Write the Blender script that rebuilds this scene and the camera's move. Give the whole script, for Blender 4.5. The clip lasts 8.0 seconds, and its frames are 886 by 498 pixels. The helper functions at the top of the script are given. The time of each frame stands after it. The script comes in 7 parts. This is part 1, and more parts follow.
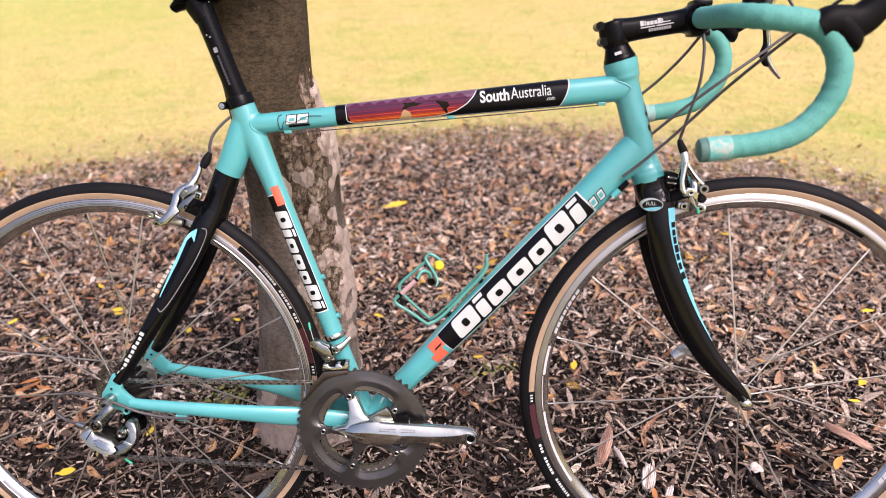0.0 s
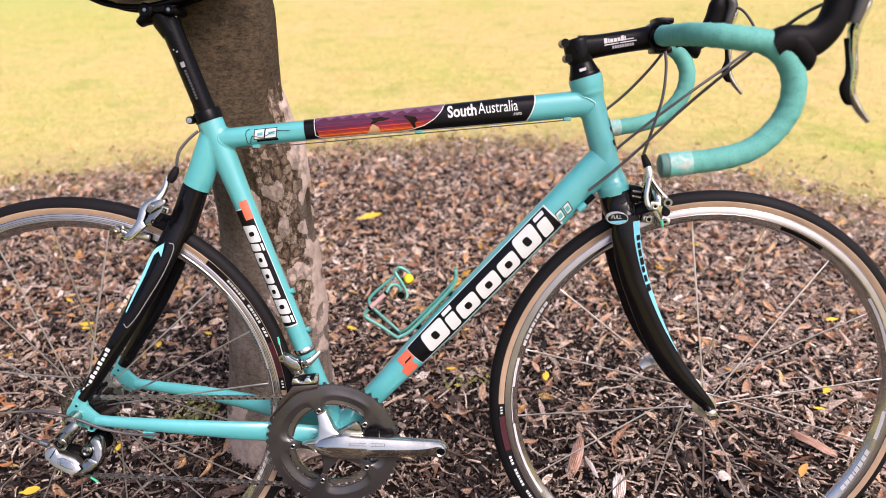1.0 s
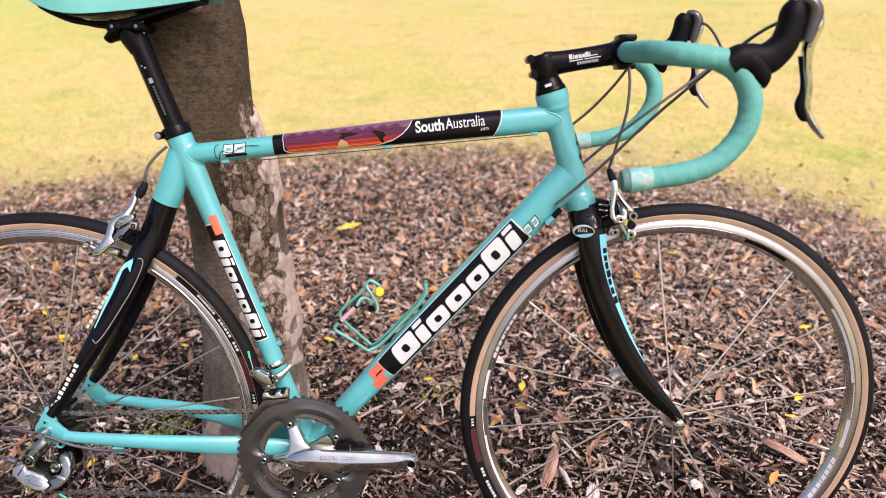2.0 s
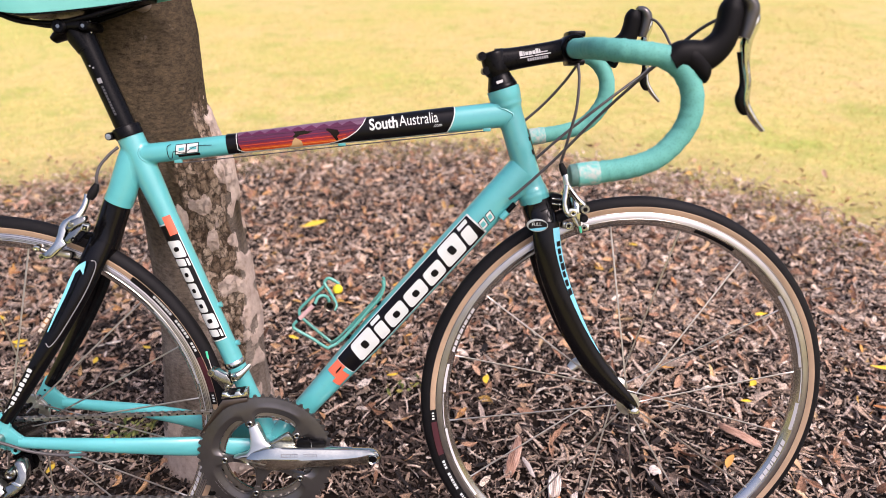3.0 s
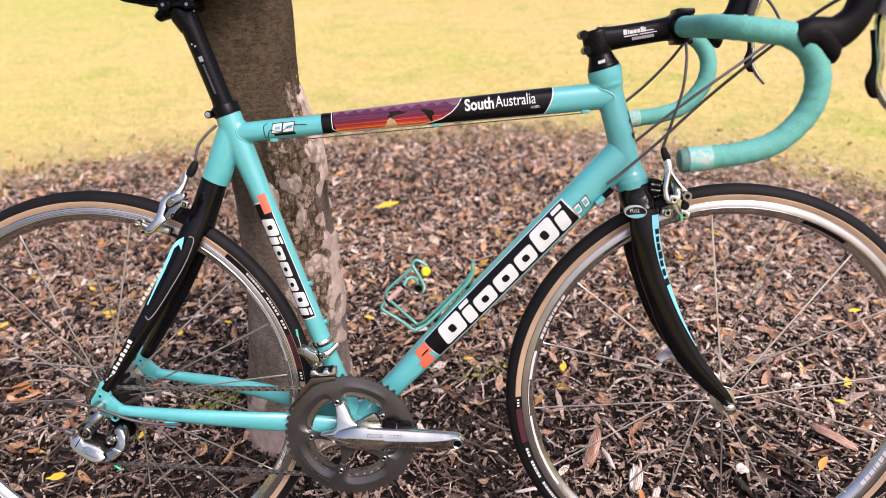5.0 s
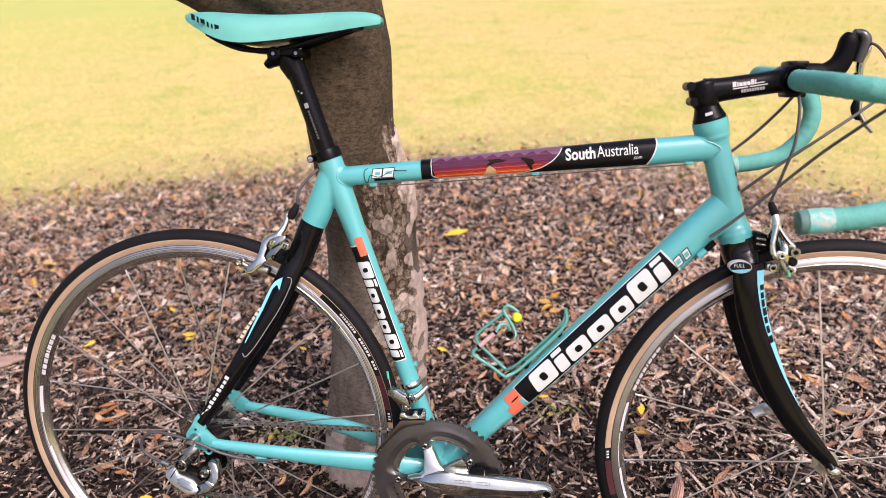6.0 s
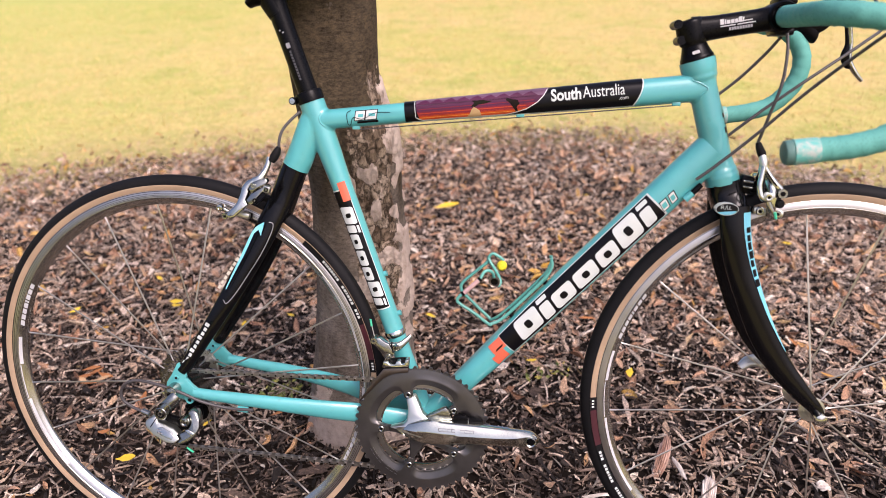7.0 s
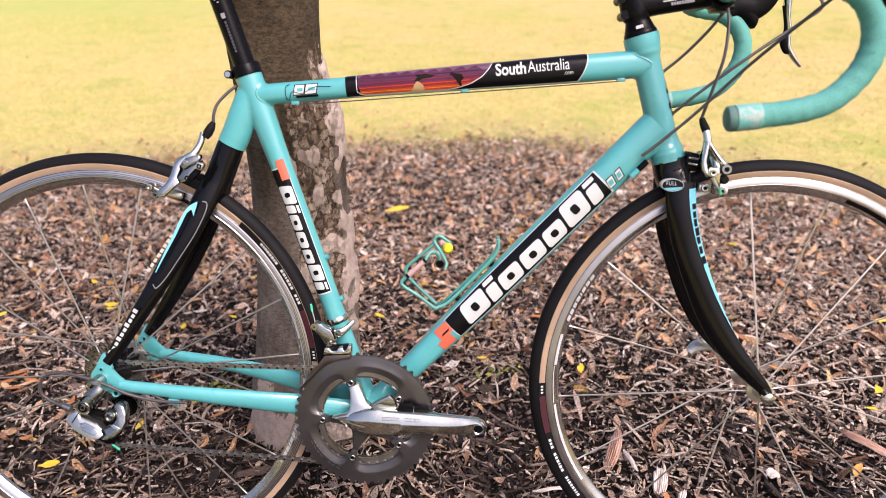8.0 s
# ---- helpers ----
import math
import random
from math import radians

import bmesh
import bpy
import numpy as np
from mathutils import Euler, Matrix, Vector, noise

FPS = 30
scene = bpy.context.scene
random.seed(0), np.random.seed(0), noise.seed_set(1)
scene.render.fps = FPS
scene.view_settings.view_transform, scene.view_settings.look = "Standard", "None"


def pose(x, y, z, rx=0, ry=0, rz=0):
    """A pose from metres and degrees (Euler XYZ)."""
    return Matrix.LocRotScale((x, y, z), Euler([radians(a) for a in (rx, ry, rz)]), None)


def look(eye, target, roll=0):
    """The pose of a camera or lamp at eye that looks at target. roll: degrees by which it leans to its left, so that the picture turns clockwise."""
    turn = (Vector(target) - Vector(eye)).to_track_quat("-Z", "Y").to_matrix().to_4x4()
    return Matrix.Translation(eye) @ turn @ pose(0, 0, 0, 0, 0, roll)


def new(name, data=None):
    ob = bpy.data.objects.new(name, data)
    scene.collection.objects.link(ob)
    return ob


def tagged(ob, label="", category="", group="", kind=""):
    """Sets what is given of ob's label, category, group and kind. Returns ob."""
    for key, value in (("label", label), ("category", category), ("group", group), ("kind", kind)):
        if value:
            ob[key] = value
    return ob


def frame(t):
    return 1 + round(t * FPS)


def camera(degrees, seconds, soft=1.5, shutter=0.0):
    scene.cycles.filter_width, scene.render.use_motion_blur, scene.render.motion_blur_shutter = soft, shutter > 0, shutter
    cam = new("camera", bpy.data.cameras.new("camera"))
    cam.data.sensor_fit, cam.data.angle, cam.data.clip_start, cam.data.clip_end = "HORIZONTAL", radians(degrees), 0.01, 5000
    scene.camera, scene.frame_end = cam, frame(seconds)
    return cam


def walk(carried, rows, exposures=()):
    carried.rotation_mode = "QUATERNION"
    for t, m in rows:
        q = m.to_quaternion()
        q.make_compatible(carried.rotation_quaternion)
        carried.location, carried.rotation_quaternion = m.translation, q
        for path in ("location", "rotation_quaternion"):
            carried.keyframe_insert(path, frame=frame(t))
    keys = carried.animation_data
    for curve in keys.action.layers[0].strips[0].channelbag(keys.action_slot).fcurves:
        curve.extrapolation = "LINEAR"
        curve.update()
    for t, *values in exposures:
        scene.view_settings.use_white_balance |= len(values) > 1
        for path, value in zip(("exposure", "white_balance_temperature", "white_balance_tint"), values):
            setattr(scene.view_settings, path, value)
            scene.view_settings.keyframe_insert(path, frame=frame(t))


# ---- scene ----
cam = camera(66.3, 8.0, 0.8)
# The bicycle leans against the tree: LEAN carries its own upright frame (x ahead, y to its left, z up) into the world.
LEAN = pose(0, 0, -0.025, -12.7, 0, 0)
PATH = [
    (0, (0.567, -1.026, 0.823), (0.474, 0.91, 0.328), -0.8),
    (0.5, (0.573, -1.029, 0.827), (0.517, 0.912, 0.346), -0.6),
    (1, (0.581, -1.03, 0.83), (0.553, 0.914, 0.362), -0.6),
    (1.2, (0.583, -1.029, 0.833), (0.564, 0.916, 0.369), -0.4),
    (2.3, (0.62, -1.041, 0.844), (0.649, 0.908, 0.395), -0.8),
    (2.5, (0.623, -1.047, 0.844), (0.674, 0.901, 0.394), -0.8),
    (3, (0.634, -1.045, 0.845), (0.723, 0.898, 0.38), -1.2),
    (3.5, (0.687, -1.037, 0.845), (0.794, 0.9, 0.357), -1.4),
    (4, (0.682, -1.036, 0.84), (0.761, 0.896, 0.33), -1.4),
    (4.5, (0.622, -1.033, 0.833), (0.631, 0.899, 0.316), -1.2),
    (4.7, (0.602, -1.031, 0.836), (0.577, 0.9, 0.317), -1.1),
    (5.8, (0.53, -1.019, 0.88), (0.321, 0.914, 0.411), -0.5),
    (6, (0.511, -1.019, 0.891), (0.288, 0.913, 0.423), -0.4),
    (6.5, (0.503, -1.019, 0.87), (0.267, 0.91, 0.396), -0.3),
    (7, (0.529, -1.021, 0.815), (0.319, 0.907, 0.33), -0.1),
    (7.5, (0.551, -1.031, 0.803), (0.404, 0.896, 0.287), 0.1),
    (8, (0.545, -1.001, 0.747), (0.463, 0.953, 0.325), 0.5),
]
walk(cam, [(t, LEAN @ look(eye, target, roll)) for t, eye, target, roll in PATH], [(0.0, 0.48, 6080, 27), (5.8, 0.48, 6080, 27), (6.5, 0.45, 6080, 27), (7.0, 0.39, 6080, 27), (7.5, 0.46, 6080, 27), (8.0, 0.50, 6080, 27)])
cam.data.dof.use_dof, cam.data.dof.focus_distance, cam.data.dof.aperture_fstop = True, 1.12, 3.3

# ---- light: a bright hazy sky with a soft veiled sun ----
world = bpy.data.worlds.new("sky")
scene.world = world
world.use_nodes = True
sky = world.node_tree.nodes.new("ShaderNodeTexSky")
sky.sky_type, sky.sun_disc = "NISHITA", False
sky.sun_elevation, sky.sun_rotation = radians(52), radians(140)
sky.air_density, sky.dust_density, sky.ozone_density = 1.0, 7.0, 0.3
world.node_tree.nodes["Background"].inputs[1].default_value = 0.15
world.node_tree.links.new(sky.outputs[0], world.node_tree.nodes["Background"].inputs[0])
sun_data = bpy.data.lights.new("sun", "SUN")
sun_data.energy, sun_data.angle, sun_data.color = 1.4, radians(25), (1.0, 0.94, 0.84)
sun = new("sun", sun_data)
sun.matrix_world = look((1.6, -1.9, 3.2), (0, 0, 0))


# ---- materials ----
class Mat:
    """A node material with a Principled shader and a few short-hands."""

    def __init__(self, name, base=(0.5, 0.5, 0.5), rough=0.5, metal=0.0, coat=0.0, spec=0.5):
        self.m = bpy.data.materials.new(name)
        self.m.use_nodes = True
        self.t = self.m.node_tree
        self.b = self.t.nodes["Principled BSDF"]
        self.b.inputs["Base Color"].default_value = (*base[:3], 1)
        self.b.inputs["Roughness"].default_value = rough
        self.b.inputs["Metallic"].default_value = metal
        self.b.inputs["Coat Weight"].default_value = coat
        self.b.inputs["Coat Roughness"].default_value = 0.04
        self.b.inputs["Specular IOR Level"].default_value = spec
        self.base = (*base[:3], 1)

    def node(self, kind, **values):
        n = self.t.nodes.new("ShaderNode" + kind)
        for key, value in values.items():
            n.inputs[key.replace("_", " ")].default_value = value
        return n

    def link(self, a, b):
        self.t.links.new(a, b)

    def coords(self):
        return self.node("TexCoord").outputs["Object"]

    def noise(self, scale, detail=4.0, rough=0.6, stretch=None, distort=0.0):
        n = self.node("TexNoise", Scale=scale, Detail=detail, Roughness=rough, Distortion=distort)
        vec = self.coords()
        if stretch:
            mp = self.node("Mapping")
            mp.inputs["Scale"].default_value = stretch
            self.link(vec, mp.inputs["Vector"])
            vec = mp.outputs["Vector"]
        self.link(vec, n.inputs["Vector"])
        return n.outputs["Fac"]

    def ramp(self, fac, stops):
        r = self.node("ValToRGB")
        e = r.color_ramp.elements
        while len(e) < len(stops):
            e.new(0.5)
        for el, (p, c) in zip(e, stops):
            el.position, el.color = p, (*c[:3], 1)
        self.link(fac, r.inputs["Fac"])
        return r.outputs["Color"]

    def mix(self, fac, a, b, blend="MIX"):
        n = self.t.nodes.new("ShaderNodeMix")
        n.data_type, n.blend_type = "RGBA", blend
        for value, slot in ((fac, n.inputs[0]), (a, n.inputs[6]), (b, n.inputs[7])):
            if hasattr(value, "links"):
                self.link(value, slot)
            else:
                slot.default_value = value
        return n.outputs[2]

    def colour(self, out):
        self.link(out, self.b.inputs["Base Color"])
        return self

    def rough(self, fac, low, high):
        mr = self.node("MapRange")
        mr.inputs["To Min"].default_value, mr.inputs["To Max"].default_value = low, high
        self.link(fac, mr.inputs["Value"])
        self.link(mr.outputs[0], self.b.inputs["Roughness"])
        return self

    def bump(self, fac, strength, distance):
        n = self.node("Bump", Strength=strength, Distance=distance)
        self.link(fac, n.inputs["Height"])
        self.link(n.outputs[0], self.b.inputs["Normal"])
        return self

    def island(self):
        return self.node("NewGeometry").outputs["Random Per Island"]


def worn(name, base, rough, metal=0.0, coat=0.0, vary=0.12, grain=400, bump=0.0, dirt=(0.05, 0.04, 0.03), dirty=0.25, spec=0.5, dents=0.0):
    """A surface with fine grain, faint blotches and a little dust."""
    m = Mat(name, base, rough, metal, coat, spec)
    blot, fine = m.noise(14, 5), m.noise(grain, 3)
    dark = tuple(c * (1 - vary) for c in base[:3])
    light = tuple(min(1, c * (1 + vary)) for c in base[:3])
    col = m.ramp(blot, [(0.3, dark), (0.7, light)])
    spots = m.ramp(m.noise(60, 6, 0.7), [(0.6, (0, 0, 0)), (0.78, (dirty, dirty, dirty))])
    m.colour(m.mix(spots, col, (*dirt, 1)))
    m.rough(blot if metal > 0.4 else fine, max(0.02, rough * 0.8), min(1, rough * 1.25))
    if bump:
        m.bump(fine, bump, 0.0004)
    if dents:
        m.bump(m.noise(70, 2), dents, 0.004)
    return m.m


CELESTE = worn("celeste_paint", (0.077, 0.39, 0.392), 0.36, coat=1.0, vary=0.07, dirty=0.25)


def tape_mat():
    """Perforated cork-like tape: rows of pin holes, faint grime."""
    m = Mat("celeste_tape", (0.115, 0.44, 0.385), 0.65, spec=0.3)
    v = m.node("TexVoronoi", Scale=430.0)
    m.link(m.coords(), v.inputs["Vector"])
    holes = m.ramp(v.outputs["Distance"], [(0.22, (0.38, 0.38, 0.38)), (0.36, (0, 0, 0))])
    col = m.ramp(m.noise(16, 6, 0.7), [(0.3, (0.085, 0.315, 0.268)), (0.7, (0.125, 0.415, 0.355))])
    m.colour(m.mix(holes, col, (0.03, 0.13, 0.11, 1)))
    m.bump(m.noise(700, 3), 0.4, 0.0006)
    return m.m


TAPE = tape_mat()
SADDLE = worn("celeste_saddle", (0.105, 0.37, 0.32), 0.55, vary=0.08, grain=700, bump=0.2, dirty=0.2, spec=0.25)
CARBON = worn("black_carbon", (0.003, 0.003, 0.0035), 0.16, coat=0.06, vary=0.3, dirty=0.02, spec=0.22)
BLACK = worn("black_anodised", (0.003, 0.003, 0.0035), 0.28, vary=0.25, dirty=0.02, spec=0.12)
RUBBER = worn("black_rubber", (0.007, 0.007, 0.0075), 0.6, vary=0.25, grain=900, bump=0.4, dirty=0.10, spec=0.14)
HOOD = worn("black_hood_rubber", (0.003, 0.003, 0.0035), 0.5, vary=0.2, grain=900, bump=0.2, dirty=0.02, spec=0.10)
TAN = worn("tan_sidewall", (0.36, 0.255, 0.16), 0.75, vary=0.12, grain=1200, bump=0.4, dirty=0.15)
ALLOY = worn("polished_alloy", (0.60, 0.62, 0.57), 0.14, metal=1.0, vary=0.14, dents=0.16, dirt=(0.06, 0.05, 0.04), dirty=0.35)
CRANK = worn("crank_alloy", (0.60, 0.625, 0.55), 0.18, metal=1.0, vary=0.06, dents=0.05, dirt=(0.1, 0.09, 0.08), dirty=0.2)
BRIGHT = worn("bright_alloy", (0.66, 0.675, 0.61), 0.32, metal=1.0, vary=0.06, dents=0.05, dirt=(0.1, 0.09, 0.08), dirty=0.2)
SATIN = worn("satin_alloy", (0.34, 0.352, 0.325), 0.22, metal=1.0, vary=0.16, dents=0.15, dirty=0.15)
TRACK = worn("brake_track", (0.52, 0.51, 0.49), 0.34, metal=1.0, vary=0.10, grain=600, dirty=0.15)
RIMGREY = worn("grey_rim", (0.60, 0.60, 0.565), 0.20, metal=1.0, vary=0.12, dirty=0.15)
RING = worn("grey_chainring", (0.100, 0.096, 0.092), 0.30, metal=0.75, vary=0.22, dents=0.03, dirty=0.35)
STEEL = worn("chain_steel", (0.36, 0.345, 0.32), 0.34, metal=1.0, vary=0.25, dirt=(0.03, 0.02, 0.015), dirty=0.5)
COG = worn("cassette_steel", (0.20, 0.19, 0.18), 0.24, metal=1.0, vary=0.3, dirt=(0.02, 0.015, 0.01), dirty=0.5)
SPOKE = worn("spoke_steel", (0.56, 0.54, 0.50), 0.36, metal=1.0, vary=0.1)
CABLE = worn("dark_cable", (0.06, 0.055, 0.055), 0.42, vary=0.2)
WHITE = worn("white_decal", (0.56, 0.60, 0.57), 0.35, vary=0.03, dirty=0.05)
INK = worn("black_decal", (0.003, 0.003, 0.004), 0.3, vary=0.2, dirty=0.02, spec=0.2)
ORANGE = worn("orange_decal", (0.64, 0.13, 0.065), 0.35, vary=0.06, dirty=0.08)
SKYBLUE = worn("sky_blue_decal", (0.16, 0.55, 0.68), 0.3, coat=0.4, vary=0.05, dirty=0.05)
RED = worn("red_label", (0.05, 0.006, 0.011), 0.55, vary=0.15, dirty=0.1)
YELLOW = worn("yellow_cap", (0.75, 0.60, 0.02), 0.4, vary=0.06, dirty=0.05)
PALEGREY = worn("pale_grey_print", (0.50, 0.50, 0.50), 0.45, vary=0.1)
GREY = worn("grey_print", (0.25, 0.25, 0.26), 0.45, vary=0.1)

# ---- mesh helpers ----
Y = Vector((0, 1, 0))


def mesh_of(name, bm, mat, smooth=True, angle=40):
    bmesh.ops.recalc_face_normals(bm, faces=bm.faces)
    me = bpy.data.meshes.new(name)
    if smooth:
        for f in bm.faces:
            f.smooth = True
        for e in bm.edges:
            if len(e.link_faces) == 2 and e.calc_face_angle(0) > radians(angle):
                e.smooth = False
    bm.to_mesh(me)
    bm.free()
    me.materials.append(mat)
    return me


def part(name, bm, mat, parent, label="", smooth=True):
    """Links a bmesh as one mesh object under a thing or under a part."""
    ob = new(name, mesh_of(name, bm, mat, smooth))
    ob.parent = parent
    if label:
        tagged(ob, label)
    return ob


def placed(name, me, parent, m, label=""):
    """Another object on a shared mesh, at the pose m under its parent."""
    ob = new(name, me)
    ob.parent, ob.matrix_basis = parent, m
    if label:
        tagged(ob, label)
    return ob


def spline(pts, k=6):
    """Catmull-Rom points through tuples of any length."""
    p = [np.array(q, float) for q in pts]
    p = [2 * p[0] - p[1], *p, 2 * p[-1] - p[-2]]
    out = []
    for i in range(1, len(p) - 2):
        for j in range(k):
            t = j / k
            a, b, c, d = p[i - 1], p[i], p[i + 1], p[i + 2]
            out.append(0.5 * (2 * b + (c - a) * t + (2 * a - 5 * b + 4 * c - d) * t * t + (3 * b - a - 3 * c + d) * t**3))
    return [tuple(q) for q in (*out, p[-2])]


def sweep(bm, pts, radii, n=16, ref=(0, 1, 0), caps=True, power=2.0, closed=False):
    """A tube along pts. radii: one number, or a pair (across, in plane) for each point; across runs along ref."""
    pts = [Vector(p) for p in pts]
    rings, last = [], Vector(ref)
    for i, p in enumerate(pts):
        a, b = pts[i - 1] if (i or closed) else p, pts[(i + 1) % len(pts)] if (i + 1 < len(pts) or closed) else p
        t = (b - a).normalized()
        u = last - t * last.dot(t)
        u = u.normalized() if u.length > 1e-6 else t.orthogonal().normalized()
        if ref is None or abs(t.dot(Vector(ref or (0, 1, 0)))) > 0.5:
            last = u
        v = t.cross(u)
        r = radii[i] if isinstance(radii, (list, tuple)) and isinstance(radii[0], (list, tuple)) else (radii, radii) if not isinstance(radii, (list, tuple)) else (radii[i], radii[i])
        ring = []
        for k in range(n):
            c, s = math.cos(2 * math.pi * k / n), math.sin(2 * math.pi * k / n)
            c, s = math.copysign(abs(c) ** (2 / power), c), math.copysign(abs(s) ** (2 / power), s)
            ring.append(bm.verts.new(p + u * (c * r[0]) + v * (s * r[1])))
        rings.append(ring)
    pairs = list(zip(rings, rings[1:])) + ([(rings[-1], rings[0])] if closed else [])
    for a, b in pairs:
        for k in range(n):
            bm.faces.new((a[k], a[(k + 1) % n], b[(k + 1) % n], b[k]))
    if caps and not closed:
        bm.faces.new(rings[0][::-1])
        bm.faces.new(rings[-1])
    return bm


def tube(pts, radii, n=16, **kw):
    return sweep(bmesh.new(), pts, radii, n, **kw)


def lathe(bm, centre, profile, n=48, arc=(0.0, 360.0), axis="y", closed_profile=False):
    """Turns a profile of (radius, along) round an axis through centre. Degrees run from +x towards +z."""
    whole = arc[1] - arc[0] >= 359.9
    steps = n if whole else n + 1
    rings = []
    for k in range(steps):
        a = radians(arc[0] + (arc[1] - arc[0]) * k / n)
        c, s = math.cos(a), math.sin(a)
        ring = []
        for r, h in profile:
            off = (r * c, h, r * s) if axis == "y" else (r * c, r * s, h)
            ring.append(bm.verts.new(Vector(centre) + Vector(off)))
        rings.append(ring)
    for k in range(n):
        a, b = rings[k], rings[(k + 1) % steps]
        for i in range(len(profile) if closed_profile else len(profile) - 1):
            j = (i + 1) % len(profile)
            quad = [v for v in (a[i], a[j], b[j], b[i])]
            if len(set(quad)) == 4:
                bm.faces.new(quad)
    bmesh.ops.remove_doubles(bm, verts=bm.verts, dist=1e-6)
    return bm


def turned(centre, profile, n=32, **kw):
    return lathe(bmesh.new(), centre, profile, n, **kw)


def rod(a, b, r, n=12, r2=None):
    return sweep(bmesh.new(), [a, b], [r, r if r2 is None else r2], n, ref=(0.01, 1, 0.02))


def slab(outline, y0, y1, bevel=0.0, hole=None):
    """A plate with an outline of (x, z) points, from y0 to y1, edges bevelled."""
    bm = bmesh.new()
    vs = [bm.verts.new((x, y0, z)) for x, z in outline]
    f = bm.faces.new(vs)
    out = bmesh.ops.extrude_face_region(bm, geom=[f])
    bmesh.ops.translate(bm, verts=[v for v in out["geom"] if isinstance(v, bmesh.types.BMVert)], vec=(0, y1 - y0, 0))
    if bevel:
        bmesh.ops.bevel(bm, geom=list(bm.edges), offset=bevel, segments=2, affect="EDGES", profile=0.5)
    return bm


def tilted(bm, z0, share):
    """Leans a plate back so that its face looks upwards."""
    for v in bm.verts:
        v.co.y += (v.co.z - z0) * share
    return bm


def block(size, bevel, m=Matrix()):
    bm = bmesh.new()
    bmesh.ops.create_cube(bm, size=1)
    bmesh.ops.scale(bm, vec=size, verts=bm.verts)
    if bevel:
        bmesh.ops.bevel(bm, geom=list(bm.edges), offset=bevel, segments=2, affect="EDGES", profile=0.5)
    bmesh.ops.transform(bm, matrix=m, verts=bm.verts)
    return bm


def join(bm, other):
    """Adds the faces of other to bm, and frees other."""
    table = {v: bm.verts.new(v.co) for v in other.verts}
    for f in other.faces:
        bm.faces.new([table[v] for v in f.verts])
    other.free()
    return bm


def resampled(a, b, rows, k=24):
    """Points and radii of a straight tube from a to b; rows: (fraction, across, in plane)."""
    fs = [i / k for i in range(k + 1)]
    pts = [tuple(np.array(a) + (np.array(b) - np.array(a)) * f) for f in fs]
    cols = np.array(rows)
    return pts, [(float(np.interp(f, cols[:, 0], cols[:, 1])), float(np.interp(f, cols[:, 0], cols[:, 2]))) for f in fs]


class Tube:
    """A straight frame tube with a changing oval section, onto which decals are laid."""

    def __init__(self, a, b, rows, power=2.0):
        self.a, self.b, self.rows, self.power = Vector(a), Vector(b), np.array(rows), power
        self.length = (self.b - self.a).length
        self.d = (self.b - self.a).normalized()
        self.n = self.d.cross(Y)
        if self.n.z < 0:
            self.n = -self.n

    def mesh(self, n=28):
        pts, radii = resampled(self.a, self.b, self.rows, 72)
        return tube(pts, radii, n, power=self.power)

    def on(self, s, v, off=0.0004):
        """The place on its near side, s metres along and v above the middle line."""
        f = s / self.length
        ru, rv = np.interp(f, self.rows[:, 0], self.rows[:, 1]), np.interp(f, self.rows[:, 0], self.rows[:, 2])
        v = max(-0.985 * rv, min(0.985 * rv, v))
        w = (1 - (abs(v) / rv) ** self.power) ** (1 / self.power)
        return self.a + self.d * s + self.n * (v * (1 + off / rv)) - Y * (ru * w + off)

    def patch(self, s0, s1, low, high, off=0.0004, k=24, m=8):
        """A thin skin between the heights low(s) and high(s)."""
        bm = bmesh.new()
        grid = []
        for i in range(k + 1):
            s = s0 + (s1 - s0) * i / k
            lo, hi = low(s) if callable(low) else low, high(s) if callable(high) else high
            grid.append([bm.verts.new(self.on(s, lo + (hi - lo) * j / m, off)) for j in range(m + 1)])
        for i in range(k):
            for j in range(m):
                bm.faces.new((grid[i][j], grid[i][j + 1], grid[i + 1][j + 1], grid[i + 1][j]))
        return bm

    def shape(self, outline, off=0.0008):
        """A small shape of (s, v) points, bent round the tube."""
        bm = bmesh.new()
        bm.faces.new([bm.verts.new((s, v, 0)) for s, v in outline])
        for k in range(-12, 13):
            bmesh.ops.bisect_plane(bm, geom=[*bm.verts, *bm.edges, *bm.faces], plane_co=(0, 0.0015 * k, 0), plane_no=(0, 1, 0))
        bmesh.ops.triangulate(bm, faces=bm.faces)
        for v in bm.verts:
            v.co = self.on(v.co.x, v.co.y, off)
        return bm

    def over(self, s0, s1, a0, a1, off=0.0005, k=24, m=30):
        """A skin over its top between two angles, 90 being the crest; s1 may vary with the share of the angle."""
        bm, grid = bmesh.new(), []
        for j in range(m + 1):
            a = radians(a0 + (a1 - a0) * j / m)
            row = []
            for i in range(k + 1):
                s = s0 + (s1 - s0) * i / k
                ru, rv = (float(np.interp(s / self.length, self.rows[:, 0], self.rows[:, c])) for c in (1, 2))
                e = 2 / self.power
                c, q = math.cos(a), math.sin(a)
                row.append(bm.verts.new(self.a + self.d * s + self.n * (math.copysign(abs(q) ** e, q) * (rv + off)) - Y * (math.copysign(abs(c) ** e, c) * (ru + off))))
            grid.append(row)
        for p, q in zip(grid, grid[1:]):
            for i in range(k):
                bm.faces.new((p[i], p[i + 1], q[i + 1], q[i]))
        return bm


